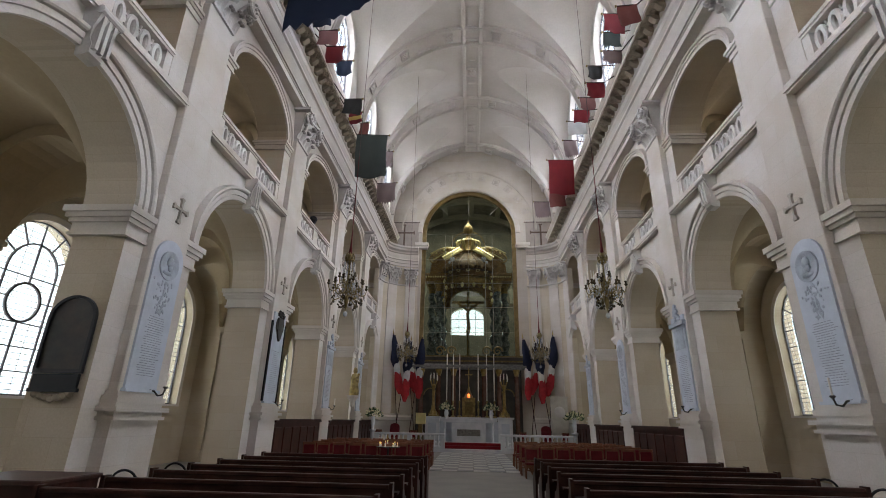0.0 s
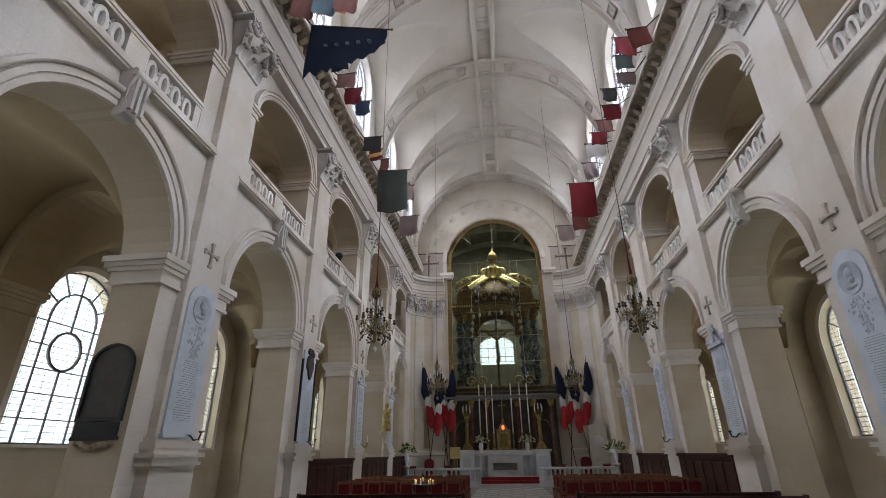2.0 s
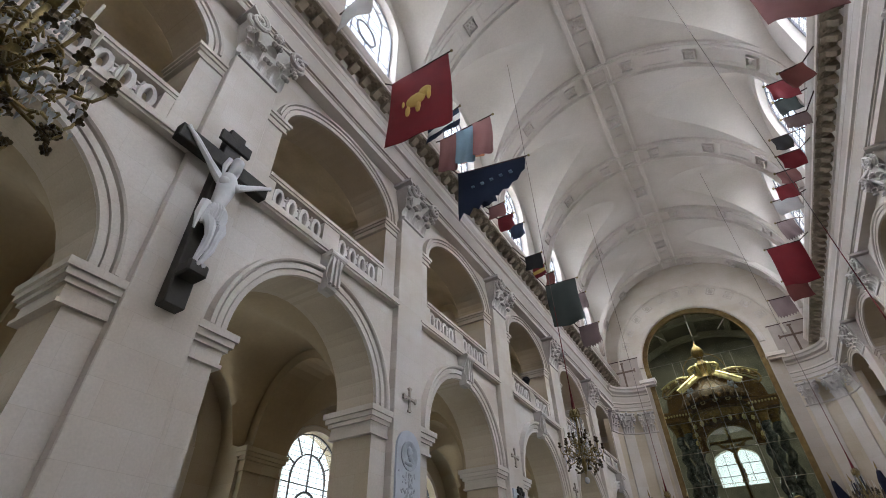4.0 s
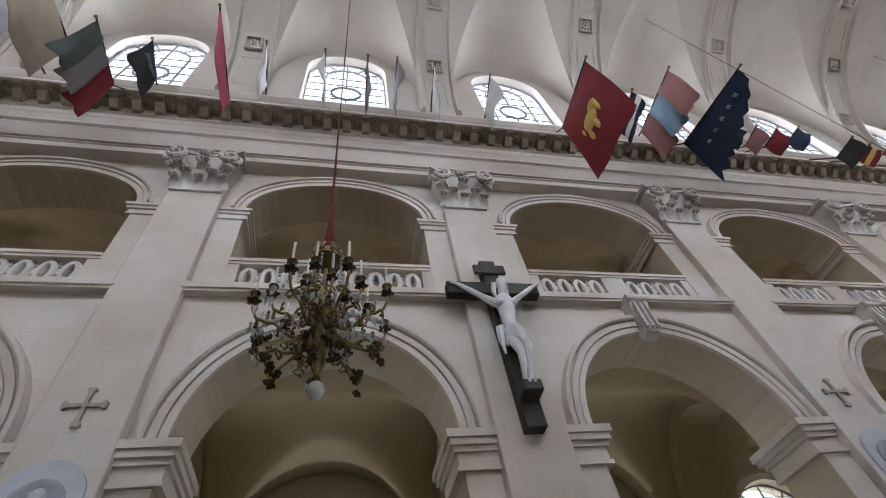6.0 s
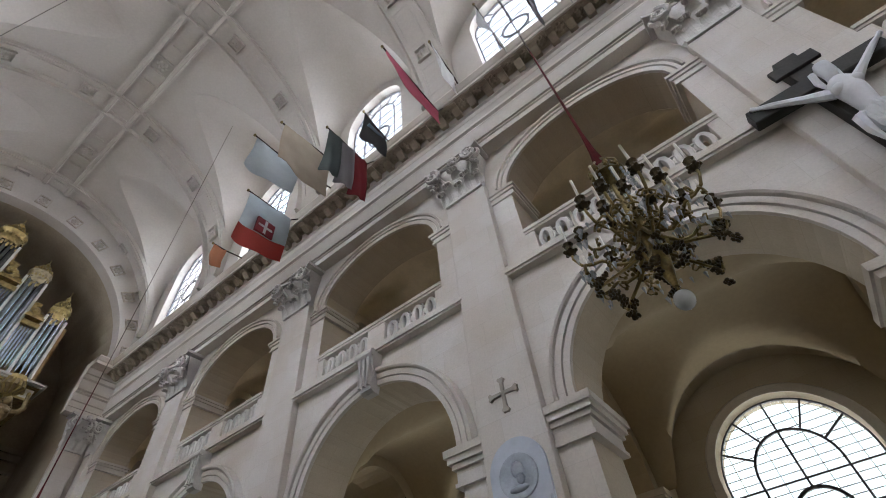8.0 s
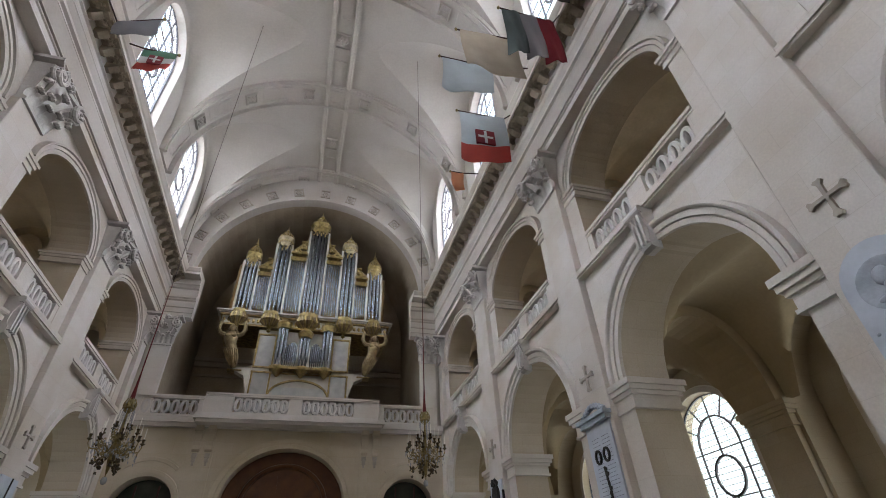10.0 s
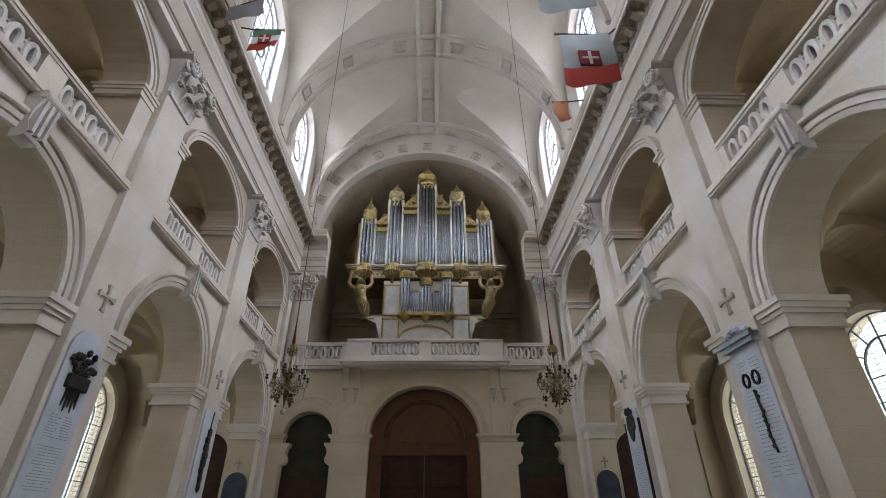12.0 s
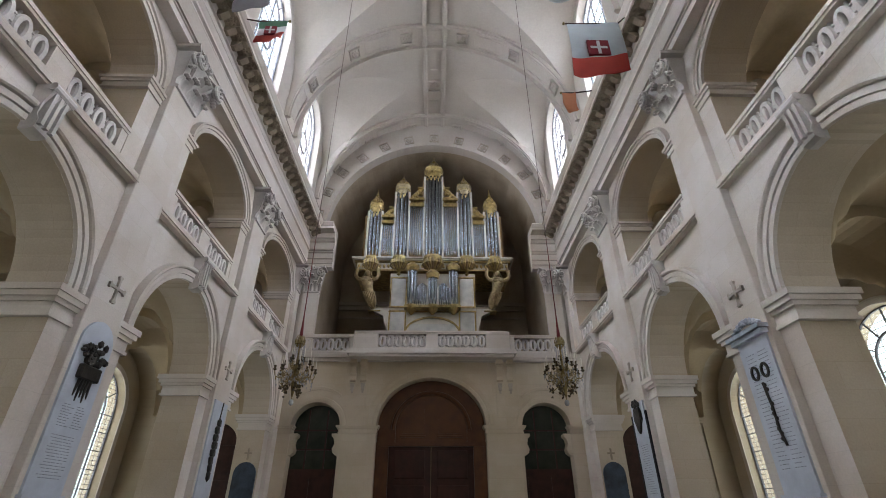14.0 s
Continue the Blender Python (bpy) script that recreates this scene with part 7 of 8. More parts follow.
flag(-1, 1.35, 5.25, 14.95, 4.30, 15.35, 1.16, "grey")
flag(1, 12.45, 5.00, 14.52, 4.31, 14.55, 0.77, "crimson")
flag(1, 13.03, 5.00, 14.32, 4.44, 14.34, 0.61, "greengrey")
flag(1, 13.10, 5.00, 13.59, 4.37, 13.61, 0.52, "mauve")
flag(1, 14.78, 4.84, 14.43, 4.32, 14.44, 0.57, "pennant")
flag(1, 15.20, 5.00, 14.00, 4.33, 14.01, 0.65, "crimson")
flag(1, 16.55, 5.00, 14.35, 4.39, 14.36, 0.55, "rose")
flag(1, 17.43, 5.00, 14.39, 4.34, 14.40, 0.62, "crimson")
flag(1, 18.12, 5.00, 14.30, 4.22, 14.32, 0.67, "white")
flag(1, 20.14, 5.00, 14.63, 4.41, 14.64, 0.91, "mauve")
flag(1, 20.97, 5.00, 14.03, 3.77, 14.04, 1.85, "crimson")
flag(1, 23.35, 5.00, 13.63, 4.17, 13.63, 1.01, "maroon")
flag(1, 27.18, 4.80, 14.71, 3.88, 14.72, 1.05, "mauve")
flag(1, 11.45, 5.00, 13.85, 4.40, 13.81, 0.70, "maroon")
flag(1, 8.30, 5.00, 13.60, 3.60, 13.90, 1.90, "rose")
flag(1, -7.61, 5.00, 13.28, 4.19, 13.79, 0.58, "grey")
flag(1, -8.90, 5.00, 14.30, 4.18, 14.31, 0.85, "italy")

# ---- entrance end: doors, arches, organ gallery ----
bm = bm_new()
arc_band(bm, 0, 5.2, 2.28, 1.97, [(0.0, 0.0), (0.0, 0.10), (0.14, 0.12), (0.16, 0.08), (0.34, 0.14), (0.44, 0.14), (0.46, 0.0)], YE, swap=True, n=32)
part("arch_moulding", bm, STONE_X, end_wall)
for s in (-1, 1):
    bm = bm_new()
    arc_band(bm, s * 4.78, 5.2, 1.0, 0.92, [(0.0, 0.0), (0.0, 0.08), (0.12, 0.10), (0.22, 0.10), (0.24, 0.0)], YE, swap=True, n=24)
    part("arch_moulding", bm, STONE_X, end_wall)
    bm = bm_new()
    for z0, z1, e in ((4.9, 4.95, 0.05), (4.95, 5.06, 0.03), (5.06, 5.13, 0.09), (5.13, 5.2, 0.14)):
        x0, x1 = sorted((s * (2.28 - e), s * (3.78 + e)))
        box(bm, x0, x1, YE - 0.3, YE + e + 0.02, z0, z1)
        x0, x1 = sorted((s * (5.78 - e), s * 6.4))
        box(bm, x0, x1, YE - 0.3, YE + e, z0, z1)
    part("impost", bm, STONE_X, end_wall)
    x0, x1 = sorted((s * 2.78, s * 3.72))
    part("pilaster_strip", boxes((x0, x1, YE - 0.02, YE + 0.05, 5.2, 7.88)), STONE_X, end_wall)
    bm = bm_new()
    arc_band(bm, s * 4.78, 5.35, 1.32, 1.3, [(0.0, 0.0), (0.0, 0.05), (0.12, 0.06), (0.14, 0.0)], YE, a0=48, a1=132, swap=True, n=16)
    part("blind_arch", bm, STONE_X, end_wall)
    # scrolled brackets under the springing of the side arches
    for e in (-1, 1):
        bm = bm_new()
        prism(bm, [(0, 4.9), (0.3, 4.9), (0.3, 4.8), (0.2, 4.7), (0.16, 4.5), (0.24, 4.3), (0.2, 4.16), (0.1, 4.08), (0.0, 4.06)], lambda u, v, q: (s * 4.78 + e * (1.0 - u), YE - 0.4 + q, v), -0.16, 0.36)
        part("scroll_bracket", bm, STONE_X, end_wall)
    for x in (2.95, 3.4):
        bm = bm_new()
        prism(bm, [(0, 7.9), (0.34, 7.9), (0.34, 7.78), (0.22, 7.6), (0.14, 7.2), (0.16, 7.05), (0.1, 6.98), (0, 6.98)], lambda u, v, q: (s * (x + q), YE + u, v), -0.13, 0.13)
        tube(bm, [(s * (x - 0.15), YE + 0.27, 7.76), (s * (x + 0.15), YE + 0.27, 7.76)], 0.08, 8)
        part("console", bm, STONE_X, end_wall)
        part("console_drop", boxes((s * x - 0.09, s * x + 0.09, YE, YE + 0.12, 6.78, 6.92), (s * x - 0.07, s * x + 0.07, YE, YE + 0.1, 6.62, 6.78), (s * x - 0.04, s * x + 0.04, YE, YE + 0.08, 6.5, 6.62)), CROSS_STONE, end_wall)
    # dim arched tablets in the aisle ends
    tb = thing("arched_tablet", pose(s * 6.95, -19.886, -0.3), "dark blue-grey arched tablet on the last pier", "tablet", "pier tablets")
    bm = bm_new()
    prism(bm, [(-0.42, 2.2), (0.42, 2.2), (0.42, 3.6)] + [(0.42 * math.cos(math.pi * i / 12), 3.6 + 0.42 * math.sin(math.pi * i / 12)) for i in range(1, 12)] + [(-0.42, 3.6)], lambda u, v, q: (u, q, v), 0.0, 0.08)
    part("slab", bm, mat("dark_blue_slate", (0.05, 0.07, 0.10), 0.4, vary=0.3, scale=3, fine=20), tb)
    part("cross", boxes((-0.03, 0.03, 0, 0.05, 4.1, 4.5), (-0.14, 0.14, 0, 0.05, 4.3, 4.36)), CARVED_DARK, tb)

door = tagged(thing("door_1", pose(0, YE - 0.5, 0), "tall brown oak double door under a panelled arch", "door"), kind="structure")
bm = bm_new()
prism(bm, [(-2.26, 4.55), (2.26, 4.55), (2.26, 5.2)] + [(2.26 * math.cos(math.pi * i / 24), 5.2 + 1.95 * math.sin(math.pi * i / 24)) for i in range(1, 24)] + [(-2.26, 5.2)], lambda u, v, q: (u, q, v), -0.05, 0.05)
part("tympanum", bm, WOOD_DOOR, door)
bm = bm_new()
arc_band(bm, 0, 5.1, 1.5, 1.42, [(0, 0), (0.03, 0.1), (0.1, 0.14), (0.17, 0.1), (0.2, 0)], 0.05, swap=True, n=28)
for e in (-1, 1):
    box(bm, min(e * 1.5, e * 1.7), max(e * 1.5, e * 1.7), 0.05, 0.15, 4.55, 5.1)
part("arch_bead", bm, WOOD_DOOR, door)
for s in (-1, 1):
    bm = bm_new()
    prism(bm, [(s * 0.3, 4.95), (s * 1.25, 4.95), (s * 1.25, 5.75), (s * 0.9, 6.15), (s * 0.3, 6.3)], lambda u, v, q: (u, q, v), 0.045, 0.09)
    part("panel", bm, WOOD_DOOR, door)
    part("panel_sill", boxes((min(s * 0.25, s * 1.3), max(s * 0.25, s * 1.3), 0.05, 0.15, 4.8, 4.88), bevel=0.015), WOOD_DOOR, door)
    part("jamb", boxes((min(s * 1.75, s * 2.28), max(s * 1.75, s * 2.28), -0.1, 0.14, 0, 4.55)), WOOD_DOOR, door)
    leaf = part("leaf", boxes((min(s * 0.01, s * 1.75), max(s * 0.01, s * 1.75), -0.06, 0.02, 0, 4.5)), WOOD_DARK, door, "dark door leaf")
    for z0, z1 in ((0.3, 1.5), (1.75, 3.0), (3.25, 4.3)):
        part("panel", boxes((min(s * 0.25, s * 1.5), max(s * 0.25, s * 1.5), 0.02, 0.06, z0, z1), bevel=0.02), WOOD_DARK, leaf)
part("transom", boxes((-2.28, 2.28, -0.1, 0.16, 4.45, 4.6)), WOOD_DOOR, door)
for k, s in enumerate((-1, 1)):
    door = tagged(thing("door_%d" % (k + 2), pose(s * 4.78, YE - 0.5, 0), "dark wooden side door with a glazed arched top", "door"), kind="structure")
    part("leaf", boxes((-0.98, 0.98, -0.04, 0.04, 0, 3.6), (-0.85, -0.1, 0.04, 0.07, 0.3, 1.6), (0.1, 0.85, 0.04, 0.07, 0.3, 1.6), (-0.85, -0.1, 0.04, 0.07, 1.9, 3.3), (0.1, 0.85, 0.04, 0.07, 1.9, 3.3)), WOOD_DARK, door)
    bm = bm_new()
    prism(bm, [(-0.98, 3.6), (0.98, 3.6), (0.98, 5.2)] + [(0.98 * math.cos(math.pi * i / 16), 5.2 + 0.9 * math.sin(math.pi * i / 16)) for i in range(1, 16)] + [(-0.98, 5.2)], lambda u, v, q: (u, q, v), -0.01, 0.01)
    part("pane", bm, mat("dark_door_glass", (0.05, 0.058, 0.042), 0.15, vary=0.2, bump=0.02), door)
    part("glazing_bars", boxes((-0.42, -0.36, -0.03, 0.03, 3.6, 5.9), (0.36, 0.42, -0.03, 0.03, 3.6, 5.9), (-0.98, 0.98, -0.03, 0.03, 4.3, 4.36), (-0.98, 0.98, -0.03, 0.03, 5.05, 5.11)), WOOD_DARK, door)

# dark doors at the ends of the aisles
for k, s in enumerate((-1, 1)):
    door = tagged(thing("door_%d" % (k + 4), pose(s * 9.1, YE - 0.5, 0), "dark wooden aisle door under a low arch", "door"), kind="structure")
    bm = bm_new()
    prism(bm, [(-1.22, 0), (1.22, 0), (1.22, 4.6)] + [(1.22 * math.cos(math.pi * i / 16), 4.6 + 0.8 * math.sin(math.pi * i / 16)) for i in range(1, 16)] + [(-1.22, 4.6)], lambda u, v, q: (u, q, v), -0.05, 0.03)
    part("leaf", bm, WOOD_DARK, door)
    for e in (-1, 1):
        for z0, z1 in ((0.3, 1.6), (1.9, 3.2), (3.45, 4.5)):
            part("panel", boxes((e * 0.58 - 0.45, e * 0.58 + 0.45, 0.03, 0.06, z0, z1), bevel=0.012), WOOD_DARK, door)

# gallery front
loft = tagged(part("organ_loft_front", boxes((-6.3, 6.3, YE - 0.5, YE + 0.18, 7.86, 8.0), (-6.3, 6.3, YE - 0.5, YE + 0.28, 8.0, 8.2), (-3.55, 3.55, YE + 0.1, YE + 0.75, 7.9, 8.02), (-3.65, 3.65, YE + 0.1, YE + 0.85, 8.02, 8.2)), STONE), "moulded stone front of the organ loft", "cornice", kind="structure")
balustrade(pose(0, YE + 0.62, 8.6, 0, 0, 90), 3.4)
for s in (-1, 1):
    balustrade(pose(s * 4.7, YE + 0.1, 8.6, 0, 0, 90), 1.2, False)

OLD_GOLD = mat("worn_gilding", (0.40, 0.30, 0.155), 0.5, 0.6, vary=0.3, scale=5, fine=40, bump=0.3, colour2=(0.2, 0.13, 0.06))
CREAM_GOLD = mat("cream_and_gold_paint", (0.50, 0.40, 0.23), 0.45, 0.35, vary=0.25, scale=6, fine=40, bump=0.2)
PANEL = mat("pale_grey_painted_panel", (0.50, 0.49, 0.45), 0.5, vary=0.1, scale=3, fine=30, bump=0.05)
organ = thing("pipe_organ", pose(0, -21.6, 0), "great pipe organ in a cream and gilded case", "organ")
part("lower_case", boxes((-2.12, 2.12, -2.5, -0.02, 8.12, 12.6)), CASE, organ)
part("upper_case", boxes((-3.75, 3.75, -2.5, -0.5, 13.4, 16.4), (-2.1, 2.1, -2.5, -0.5, 16.4, 17.6), (-0.6, 0.6, -2.5, -0.5, 17.6, 18.8)), BROWN_GILT, organ)
for s in (-1, 1):
    for z0, z1 in ((8.4, 9.3), (9.5, 10.5), (10.8, 12.3)):
        p = part("case_panel", boxes((s * 1.68 - 0.34, s * 1.68 + 0.34, -0.02, 0.04, z0, z1), bevel=0.015), PANEL, organ)
        x0, x1 = s * 1.68 - 0.42, s * 1.68 + 0.42
        part("gilt_bead", boxes((x0, x1, 0.0, 0.08, z1, z1 + 0.07), (x0, x1, 0.0, 0.08, z0 - 0.07, z0), (x0, x0 + 0.07, 0.0, 0.08, z0, z1), (x1 - 0.07, x1, 0.0, 0.08, z0, z1)), GOLD, p)
    # gilded half figures with raised arms carrying the shelf, on tapering brackets
    bm = bm_new()
    limb(bm, [(s * 2.85, 0.08, 10.62), (s * 2.9, 0.14, 10.85), (s * 2.98, 0.22, 11.1), (s * 3.08, 0.32, 11.4), (s * 3.14, 0.34, 11.62), (s * 3.2, 0.34, 11.9), (s * 3.24, 0.3, 12.12), (s * 3.24, 0.28, 12.22)], [0.1, 0.2, 0.26, 0.23, 0.22, 0.29, 0.25, 0.1], 14)
    blob(bm, s * 3.22, 0.4, 12.38, 0.14, 0.15, 0.18, 2)
    for e in (-1, 1):
        blob(bm, s * 3.2 + e * 0.11, 0.55, 11.95, 0.13, 0.09, 0.1, 2)
        limb(bm, [(s * 3.22 + e * 0.22, 0.3, 12.06), (s * 3.22 + e * 0.46, 0.36, 12.12), (s * 3.22 + e * 0.56, 0.4, 12.3), (s * 3.22 + e * 0.5, 0.34, 12.74)], [0.13, 0.1, 0.09, 0.07], 8)
        for q in range(5):
            blob(bm, s * 3.2 + e * (0.1 + 0.035 * q), 0.36, 12.45 - 0.08 * q, 0.07, 0.07, 0.06, 1)
    for q in range(7):
        u = q / 6
        limb(bm, [(s * 3.1 - 0.26 + 0.52 * u, 0.42 + 0.12 * math.sin(3.14 * u), 11.35), (s * 2.98 - 0.2 + 0.4 * u, 0.36 + 0.1 * math.sin(3.14 * u), 11.0), (s * 2.9 - 0.12 + 0.24 * u, 0.2, 10.7)], [0.05, 0.07, 0.03], 6)
    part("gilded_support", bm, OLD_GOLD, organ, "gilded carved supporting figure", smooth=True)
    bm = bm_new()
    prism(bm, [(0, 8.12), (0.06, 8.12), (0.08, 9.7), (0.26, 10.3), (0.72, 10.52), (0.72, 10.66), (0, 10.66)], lambda u, v, q: (s * (2.12 + u), q, v), -0.3, 0.1)
    part("bracket", bm, CASE, organ)
    part("bracket_leaf", boxes((min(s * 2.5, s * 3.1), max(s * 2.5, s * 3.1), -0.3, 0.16, 10.5, 10.56), bevel=0.01), GOLD, organ)
part("shelf", boxes((-4.02, 4.02, -2.5, 0.2, 13.28, 13.34), (-4.1, 4.1, -2.5, 0.28, 13.34, 13.42), (-3.85, 3.85, -2.5, 0.0, 12.8, 13.28)), CASE, organ)
part("shelf_frieze", boxes((-3.95, 3.95, -2.4, 0.12, 13.2, 13.275), (-3.9, 3.9, -2.4, 0.1, 12.7, 12.79)), GOLD, organ)
for k in range(36):
    x = -3.75 + 7.5 * k / 35
    bm = blob(bm_new(), x, 0.02, 13.0, 0.075, 0.04, 0.12, 1)
    part("frieze_leaf", bm, GOLD, organ)
part("console_niche", boxes((-2.14, 2.14, 0.0, 0.06, 9.34, 9.42), (-2.14, 2.14, 0.0, 0.06, 10.5, 10.56)), GOLD, organ, "gilt moulding")
bm = arc_band(bm_new(), 0, 9.45, 1.25, 0.75, [(0, 0), (0.08, 0), (0.08, 0.08), (0, 0.08)], -0.02, swap=True, n=20)
part("console_arch", bm, GOLD, organ, "gilt arch moulding")
part("console_panel", boxes((-1.15, 1.15, -0.02, 0.03, 8.9, 9.3), (-1.1, 1.1, -0.02, 0.02, 9.5, 9.9)), PANEL, organ)


def pipe(x, y, z0, z1, r):
    bm = lathe(bm_new(), [(r * 0.25, z0), (r, z0 + 4.2 * r + 0.18), (r, z1)], 10)
    ob = part("pipe", bm, TIN, organ, smooth=True)
    ob.matrix_local = pose(x, y, 0)
    zm = z0 + 4.2 * r + 0.22
    # A black block stands in for the unlit hollow of the mouth.
    part("mouth", boxes((x - r * 0.55, x + r * 0.55, y + r * 0.72, y + r * 1.02, zm, zm + r * 0.9)), BLACK, ob).matrix_parent_inverse = ob.matrix_local.inverted()


def tower(x, r, z0, z1, n, cap):
    """A rounded tower of pipes with a gilded cap and a carved foot."""
    pr = r * 1.5 / n
    for k in range(n):
        a = radians(15 + 150 * k / (n - 1))
        pipe(x + r * math.cos(a), -0.35 + 0.55 * r * math.sin(a), z0, z1 + 0.02, pr)
    part("tower_cap", lathe(bm_new(), [(r * 1.05, z1 - 0.2), (r * 1.16, z1 - 0.08), (r * 1.12, z1 + 0.02), (r * 1.16, z1 + 0.22), (r * 1.3, z1 + 0.3), (r * 1.36, z1 + 0.36), (r * 1.3, z1 + 0.42), (r * 0.9, z1 + 0.46)], 20, pose(x, -0.4, 0)), GOLD if cap > 0.9 else CREAM_GOLD, organ, smooth=True)
    bm = bm_new()
    for k in range(14):
        a = radians(180 * k / 13)
        blob(bm, x + r * 1.06 * math.cos(a), -0.38 + 0.8 * r * math.sin(a), z1 - 0.24 - 0.14 * (k % 2), 0.06, 0.06, 0.15, 1)
    for k in range(18):
        a = radians(20 * k)
        blob(bm, x + r * 1.17 * math.cos(a), -0.4 + r * 1.17 * math.sin(a), z1 + 0.13, 0.045, 0.045, 0.07, 1)
        blob(bm, x + r * 1.1 * math.cos(a), -0.4 + r * 1.1 * math.sin(a), z1 + 0.5 + 0.05 * (k % 2), 0.05, 0.05, 0.1, 1)
    lathe(bm, [(r * 0.95, z1 + 0.44), (r * 0.9, z1 + 0.56), (r * 0.55, z1 + 0.56 + cap * 0.15), (r * 0.25, z1 + 0.56 + cap * 0.3), (r * 0.2, z1 + 0.56 + cap * 0.38), (r * 0.34, z1 + 0.56 + cap * 0.46), (r * 0.2, z1 + 0.56 + cap * 0.56), (0.03, z1 + 0.56 + cap * 0.62), (0.015, z1 + 0.56 + cap * 0.85)], 14, pose(x, -0.4, 0))
    for k in range(6):
        c, s = math.cos(k * 1.047), math.sin(k * 1.047)
        tube(bm, [(x + r * 0.95 * c, -0.4 + r * 0.95 * s, z1 + 0.5), (x + r * 0.85 * c, -0.4 + r * 0.85 * s, z1 + 0.62 + cap * 0.12), (x + r * 0.3 * c, -0.4 + r * 0.3 * s, z1 + 0.62 + cap * 0.3)], 0.05, 5, 0.03)
    part("tower_carving", bm, GOLD, organ, "gilded carved pelmet and crown", smooth=True)
    fr = r * 1.05
    bm = lathe(bm_new(), [(0.03, z0 - 1.28), (0.1, z0 - 1.22), (0.06, z0 - 1.12), (fr * 0.55, z0 - 0.95), (fr * 1.0, z0 - 0.7), (fr * 1.08, z0 - 0.5), (fr * 1.18, z0 - 0.42), (fr * 1.18, z0 - 0.3)], 18, pose(x, 0.02, 0))
    foot = part("tower_foot", bm, GOLD, organ, "gilded carved foot", smooth=True)
    for k in range(11):
        a = radians(180 * k / 10)
        c, s = math.cos(a), math.sin(a)
        bm = bm_new()
        limb(bm, [(x + fr * 1.1 * c, 0.02 + fr * 1.1 * s, z0 - 0.46), (x + fr * 1.12 * c, 0.02 + fr * 1.12 * s, z0 - 0.7), (x + fr * 0.6 * c, 0.02 + fr * 0.6 * s, z0 - 1.0)], [0.04, 0.1, 0.03], 6)
        part("foot_leaf", bm, OLD_GOLD if k % 2 else GOLD, foot, smooth=True)


def flat(x0, x1, z0, ztop, n, arch):
    step = (x1 - x0) / n
    for k in range(n):
        t = (k + 0.5) / n
        pipe(x0 + step * (k + 0.5), -0.2, z0, ztop, step * 0.42)
    bm = boxes((x0, x1, -0.5, -0.08, ztop - 0.1, ztop + 0.12), (x0 - 0.02, x1 + 0.02, -0.5, -0.05, ztop + 0.3, ztop + 0.42))
    for k in range(9):
        blob(bm, x0 + (x1 - x0) * (k + 0.5) / 9, -0.25, ztop - 0.08 - 0.14 * abs(math.cos(k * 0.8)), 0.09, 0.06, 0.14, 1)
    for k in range(7):
        t = k / 6
        blob(bm, x0 + (x1 - x0) * t, -0.3, ztop + 0.45 + arch * (t if arch > 0 else t - 1), 0.14, 0.08, 0.16, 1)
    part("flat_carving", bm, GOLD, organ, "gilded carved pelmet")


PZ = 13.75
tower(0, 0.42, PZ, 19.05, 7, 1.1)
for s in (-1, 1):
    tower(s * 1.72, 0.33, PZ, 17.85, 5, 0.9)
    tower(s * 3.14, 0.3, PZ, 16.6, 5, 1.15)
    x0, x1 = sorted((s * 0.52, s * 1.32))
    flat(x0, x1, PZ, 16.9, 7, -s * 0.9)
    x0, x1 = sorted((s * 2.12, s * 2.76))
    flat(x0, x1, PZ, 15.75, 6, -s * 0.5)
    for x, zt in ((0.5, 18.9), (1.33, 17.8), (2.1, 17.8), (2.78, 16.5), (3.52, 16.5)):
        part("case_post", boxes((s * x - 0.05, s * x + 0.05, -0.5, -0.16, 13.42, zt)), CASE, organ)
    for x, z, r in ((0.85, 17.75, 0.42), (2.42, 16.5, 0.32)):
        bm = bm_new()
        pts = [(s * (x - 0.1) + s * r * (1 - q / 20) * math.cos(1.2 + 0.55 * q), -0.3, z + r * (1 - q / 20) * math.sin(1.2 + 0.55 * q)) for q in range(18)]
        tube(bm, pts, 0.1, 6, 0.05)
        blob(bm, s * (x - 0.1), -0.3, z, 0.12, 0.1, 0.12, 1)
        part("gilded_scroll", bm, GOLD, organ, "gilded scroll")
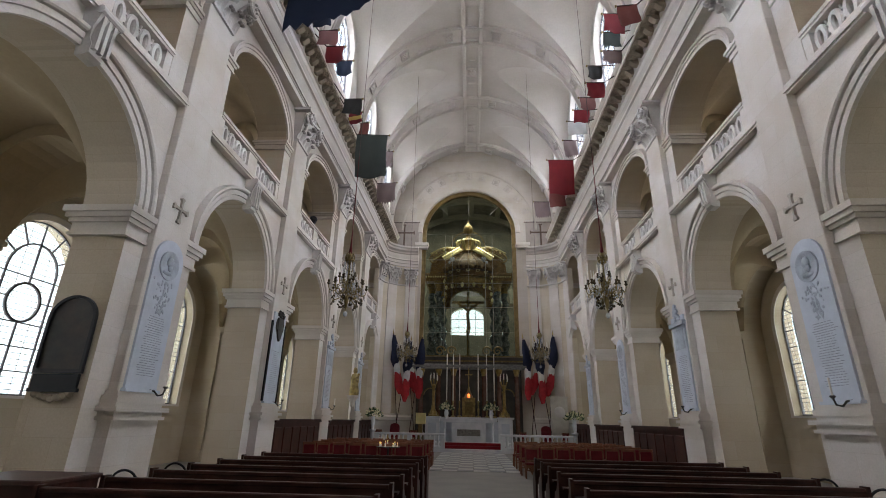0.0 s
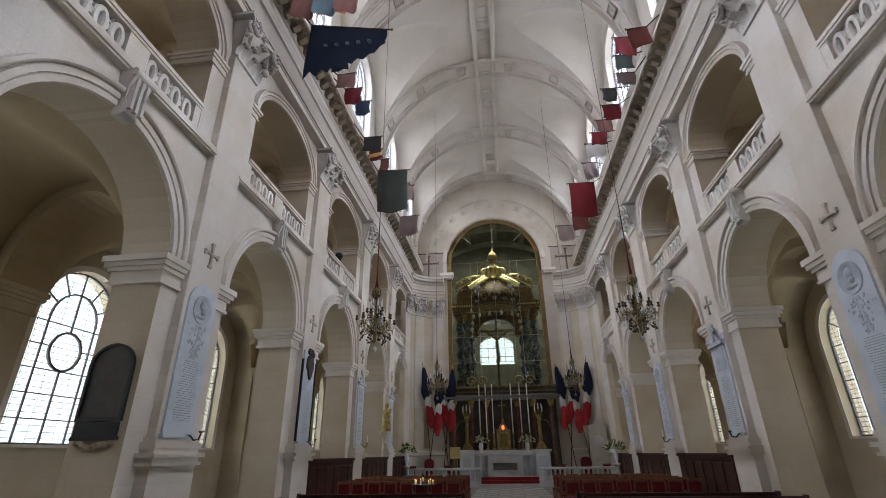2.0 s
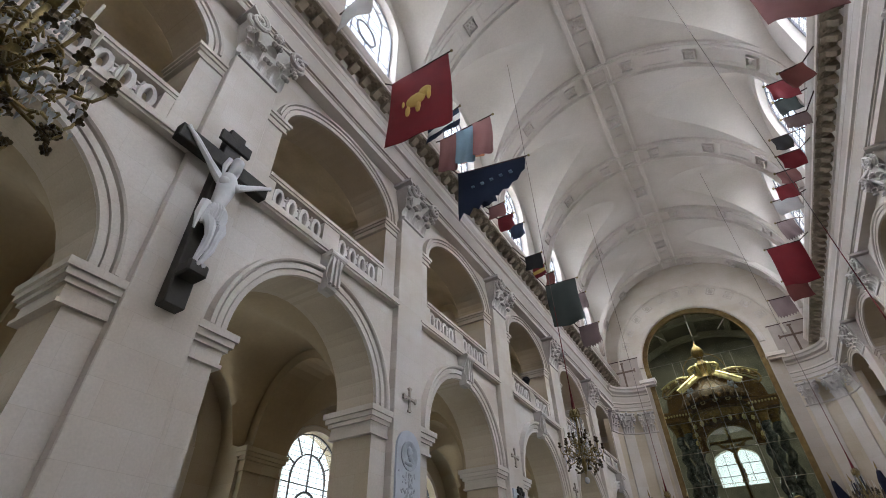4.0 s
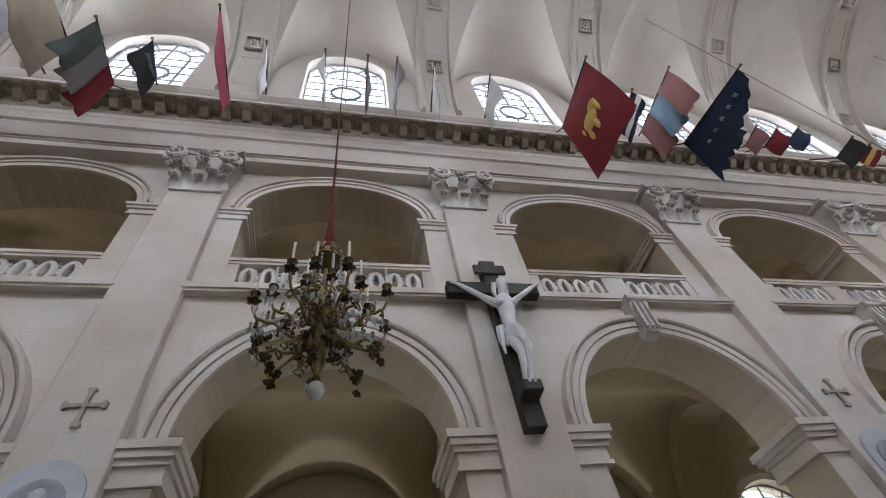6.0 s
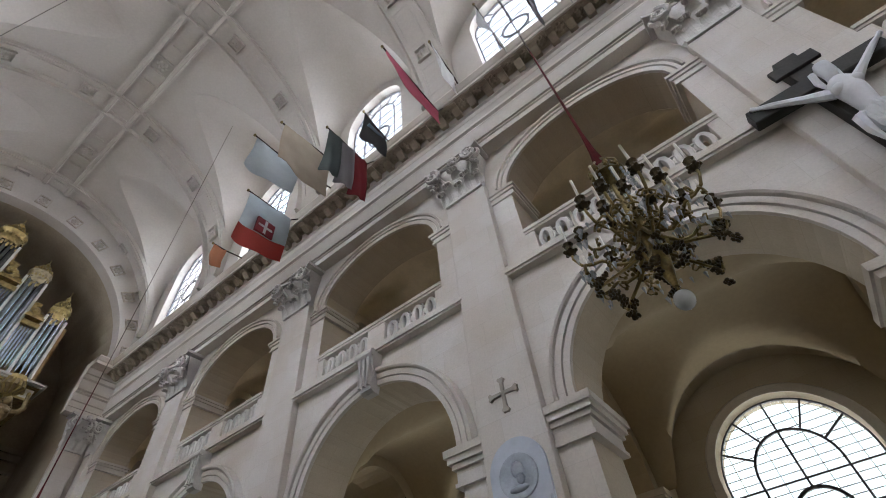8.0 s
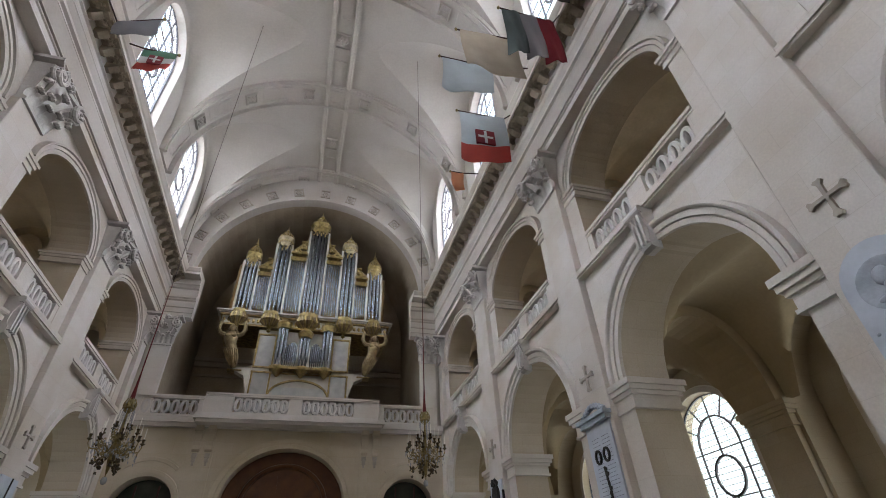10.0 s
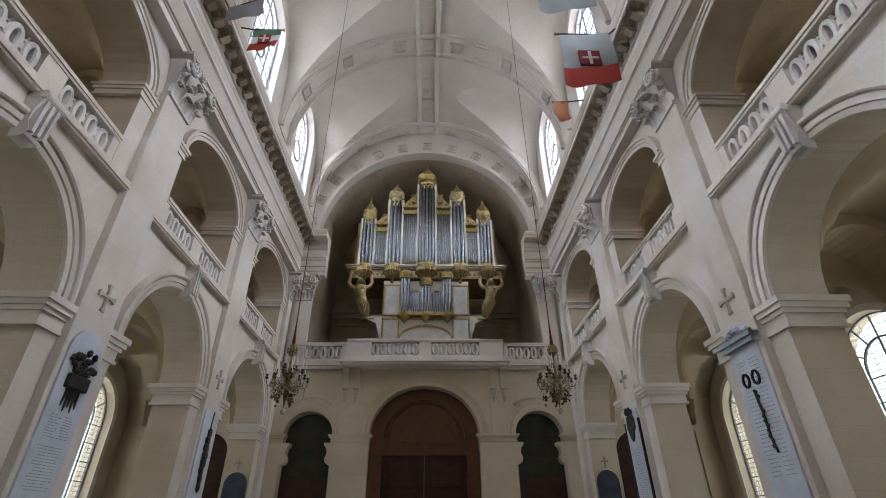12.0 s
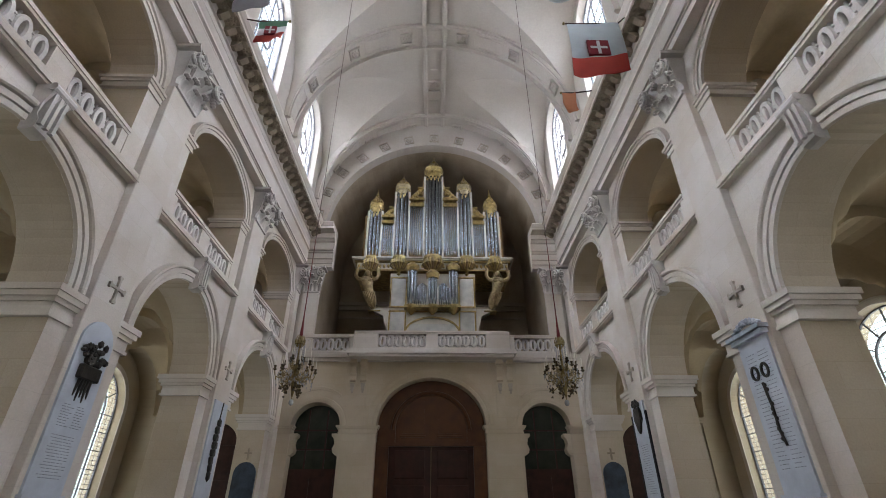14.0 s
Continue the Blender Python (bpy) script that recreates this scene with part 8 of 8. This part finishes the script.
# small case in front
for x, n in ((-1.02, 3), (0, 3), (1.02, 3)):
    for k in range(n):
        a = radians(30 + 60 * k)
        pipe(x + 0.17 * math.cos(a), 0.2 + 0.15 * math.sin(a), 10.75, 12.75 if x else 12.35, 0.085)
    part("tower_foot", lathe(bm_new(), [(0.05, 10.3), (0.22, 10.5), (0.32, 10.68), (0.32, 10.75)], 12, pose(x, 0.2, 0)), GOLD, organ, smooth=True)
    zt = 12.75 if x else 12.35
    part("tower_cap", lathe(bm_new(), [(0.3, zt - 0.15), (0.34, zt), (0.36, zt + 0.1), (0.2, zt + 0.3)], 12, pose(x, 0.2, 0)), GOLD, organ, smooth=True)
for s in (-1, 1):
    for k in range(7):
        x = s * (0.26 + 0.085 * k)
        pipe(x, 0.12, 10.8, 11.75 + 0.25 * math.sin(k * 0.52), 0.045)
    part("case_post", boxes((s * 0.26 - 0.03, s * 0.26 + 0.03, 0, 0.2, 10.6, 12.4)), CASE, organ)
part("small_shelf", boxes((-1.36, 1.36, 0.0, 0.45, 10.6, 10.72)), GOLD, organ)

# ---- choir paving ----
TILE_PALE = mat("pale_marble_tile", (0.50, 0.48, 0.44), 0.3, vary=0.1, scale=3, fine=20, bump=0.02, per_object=0.1)
TILE_DARK = mat("grey_marble_tile", (0.11, 0.11, 0.115), 0.3, vary=0.15, scale=3, fine=20, bump=0.02, per_object=0.15)
t1 = mesh_of(boxes((-0.29, 0.29, -0.29, 0.29, -0.02, 0.006), bevel=0.003), "tile", TILE_PALE)
t2 = mesh_of(boxes((-0.29, 0.29, -0.29, 0.29, -0.02, 0.006), bevel=0.003), "tile", TILE_DARK)
for i in range(6):
    for j in range(19):
        part("tile", t1 if (i + j) % 2 else t2, None, floor, m=pose(-1.5 + 0.6 * i, 19.5 + 0.6 * j, 0.0))

# ---- pale sky outside the windows ----
SKY_WHITE = emit("overcast_sky_white", (0.85, 0.92, 1.0), 1.8)
for s in (-1, 1):
    for x, z0, z1 in ((14.6, 0.5, 9.5), (12.0, 13.0, 48)):
        tagged(part("backdrop", boxes((min(s * x, s * (x + 0.05)), max(s * x, s * (x + 0.05)), Y0 - 8, Y1 + 8, z0, z1)), SKY_WHITE), "plain bright overcast sky outside the windows", "sky", kind="structure")
tagged(part("backdrop", boxes((-6, 6, 53.5, 53.55, 5, 18)), SKY_WHITE), "plain bright overcast sky outside the windows", "sky", kind="structure")
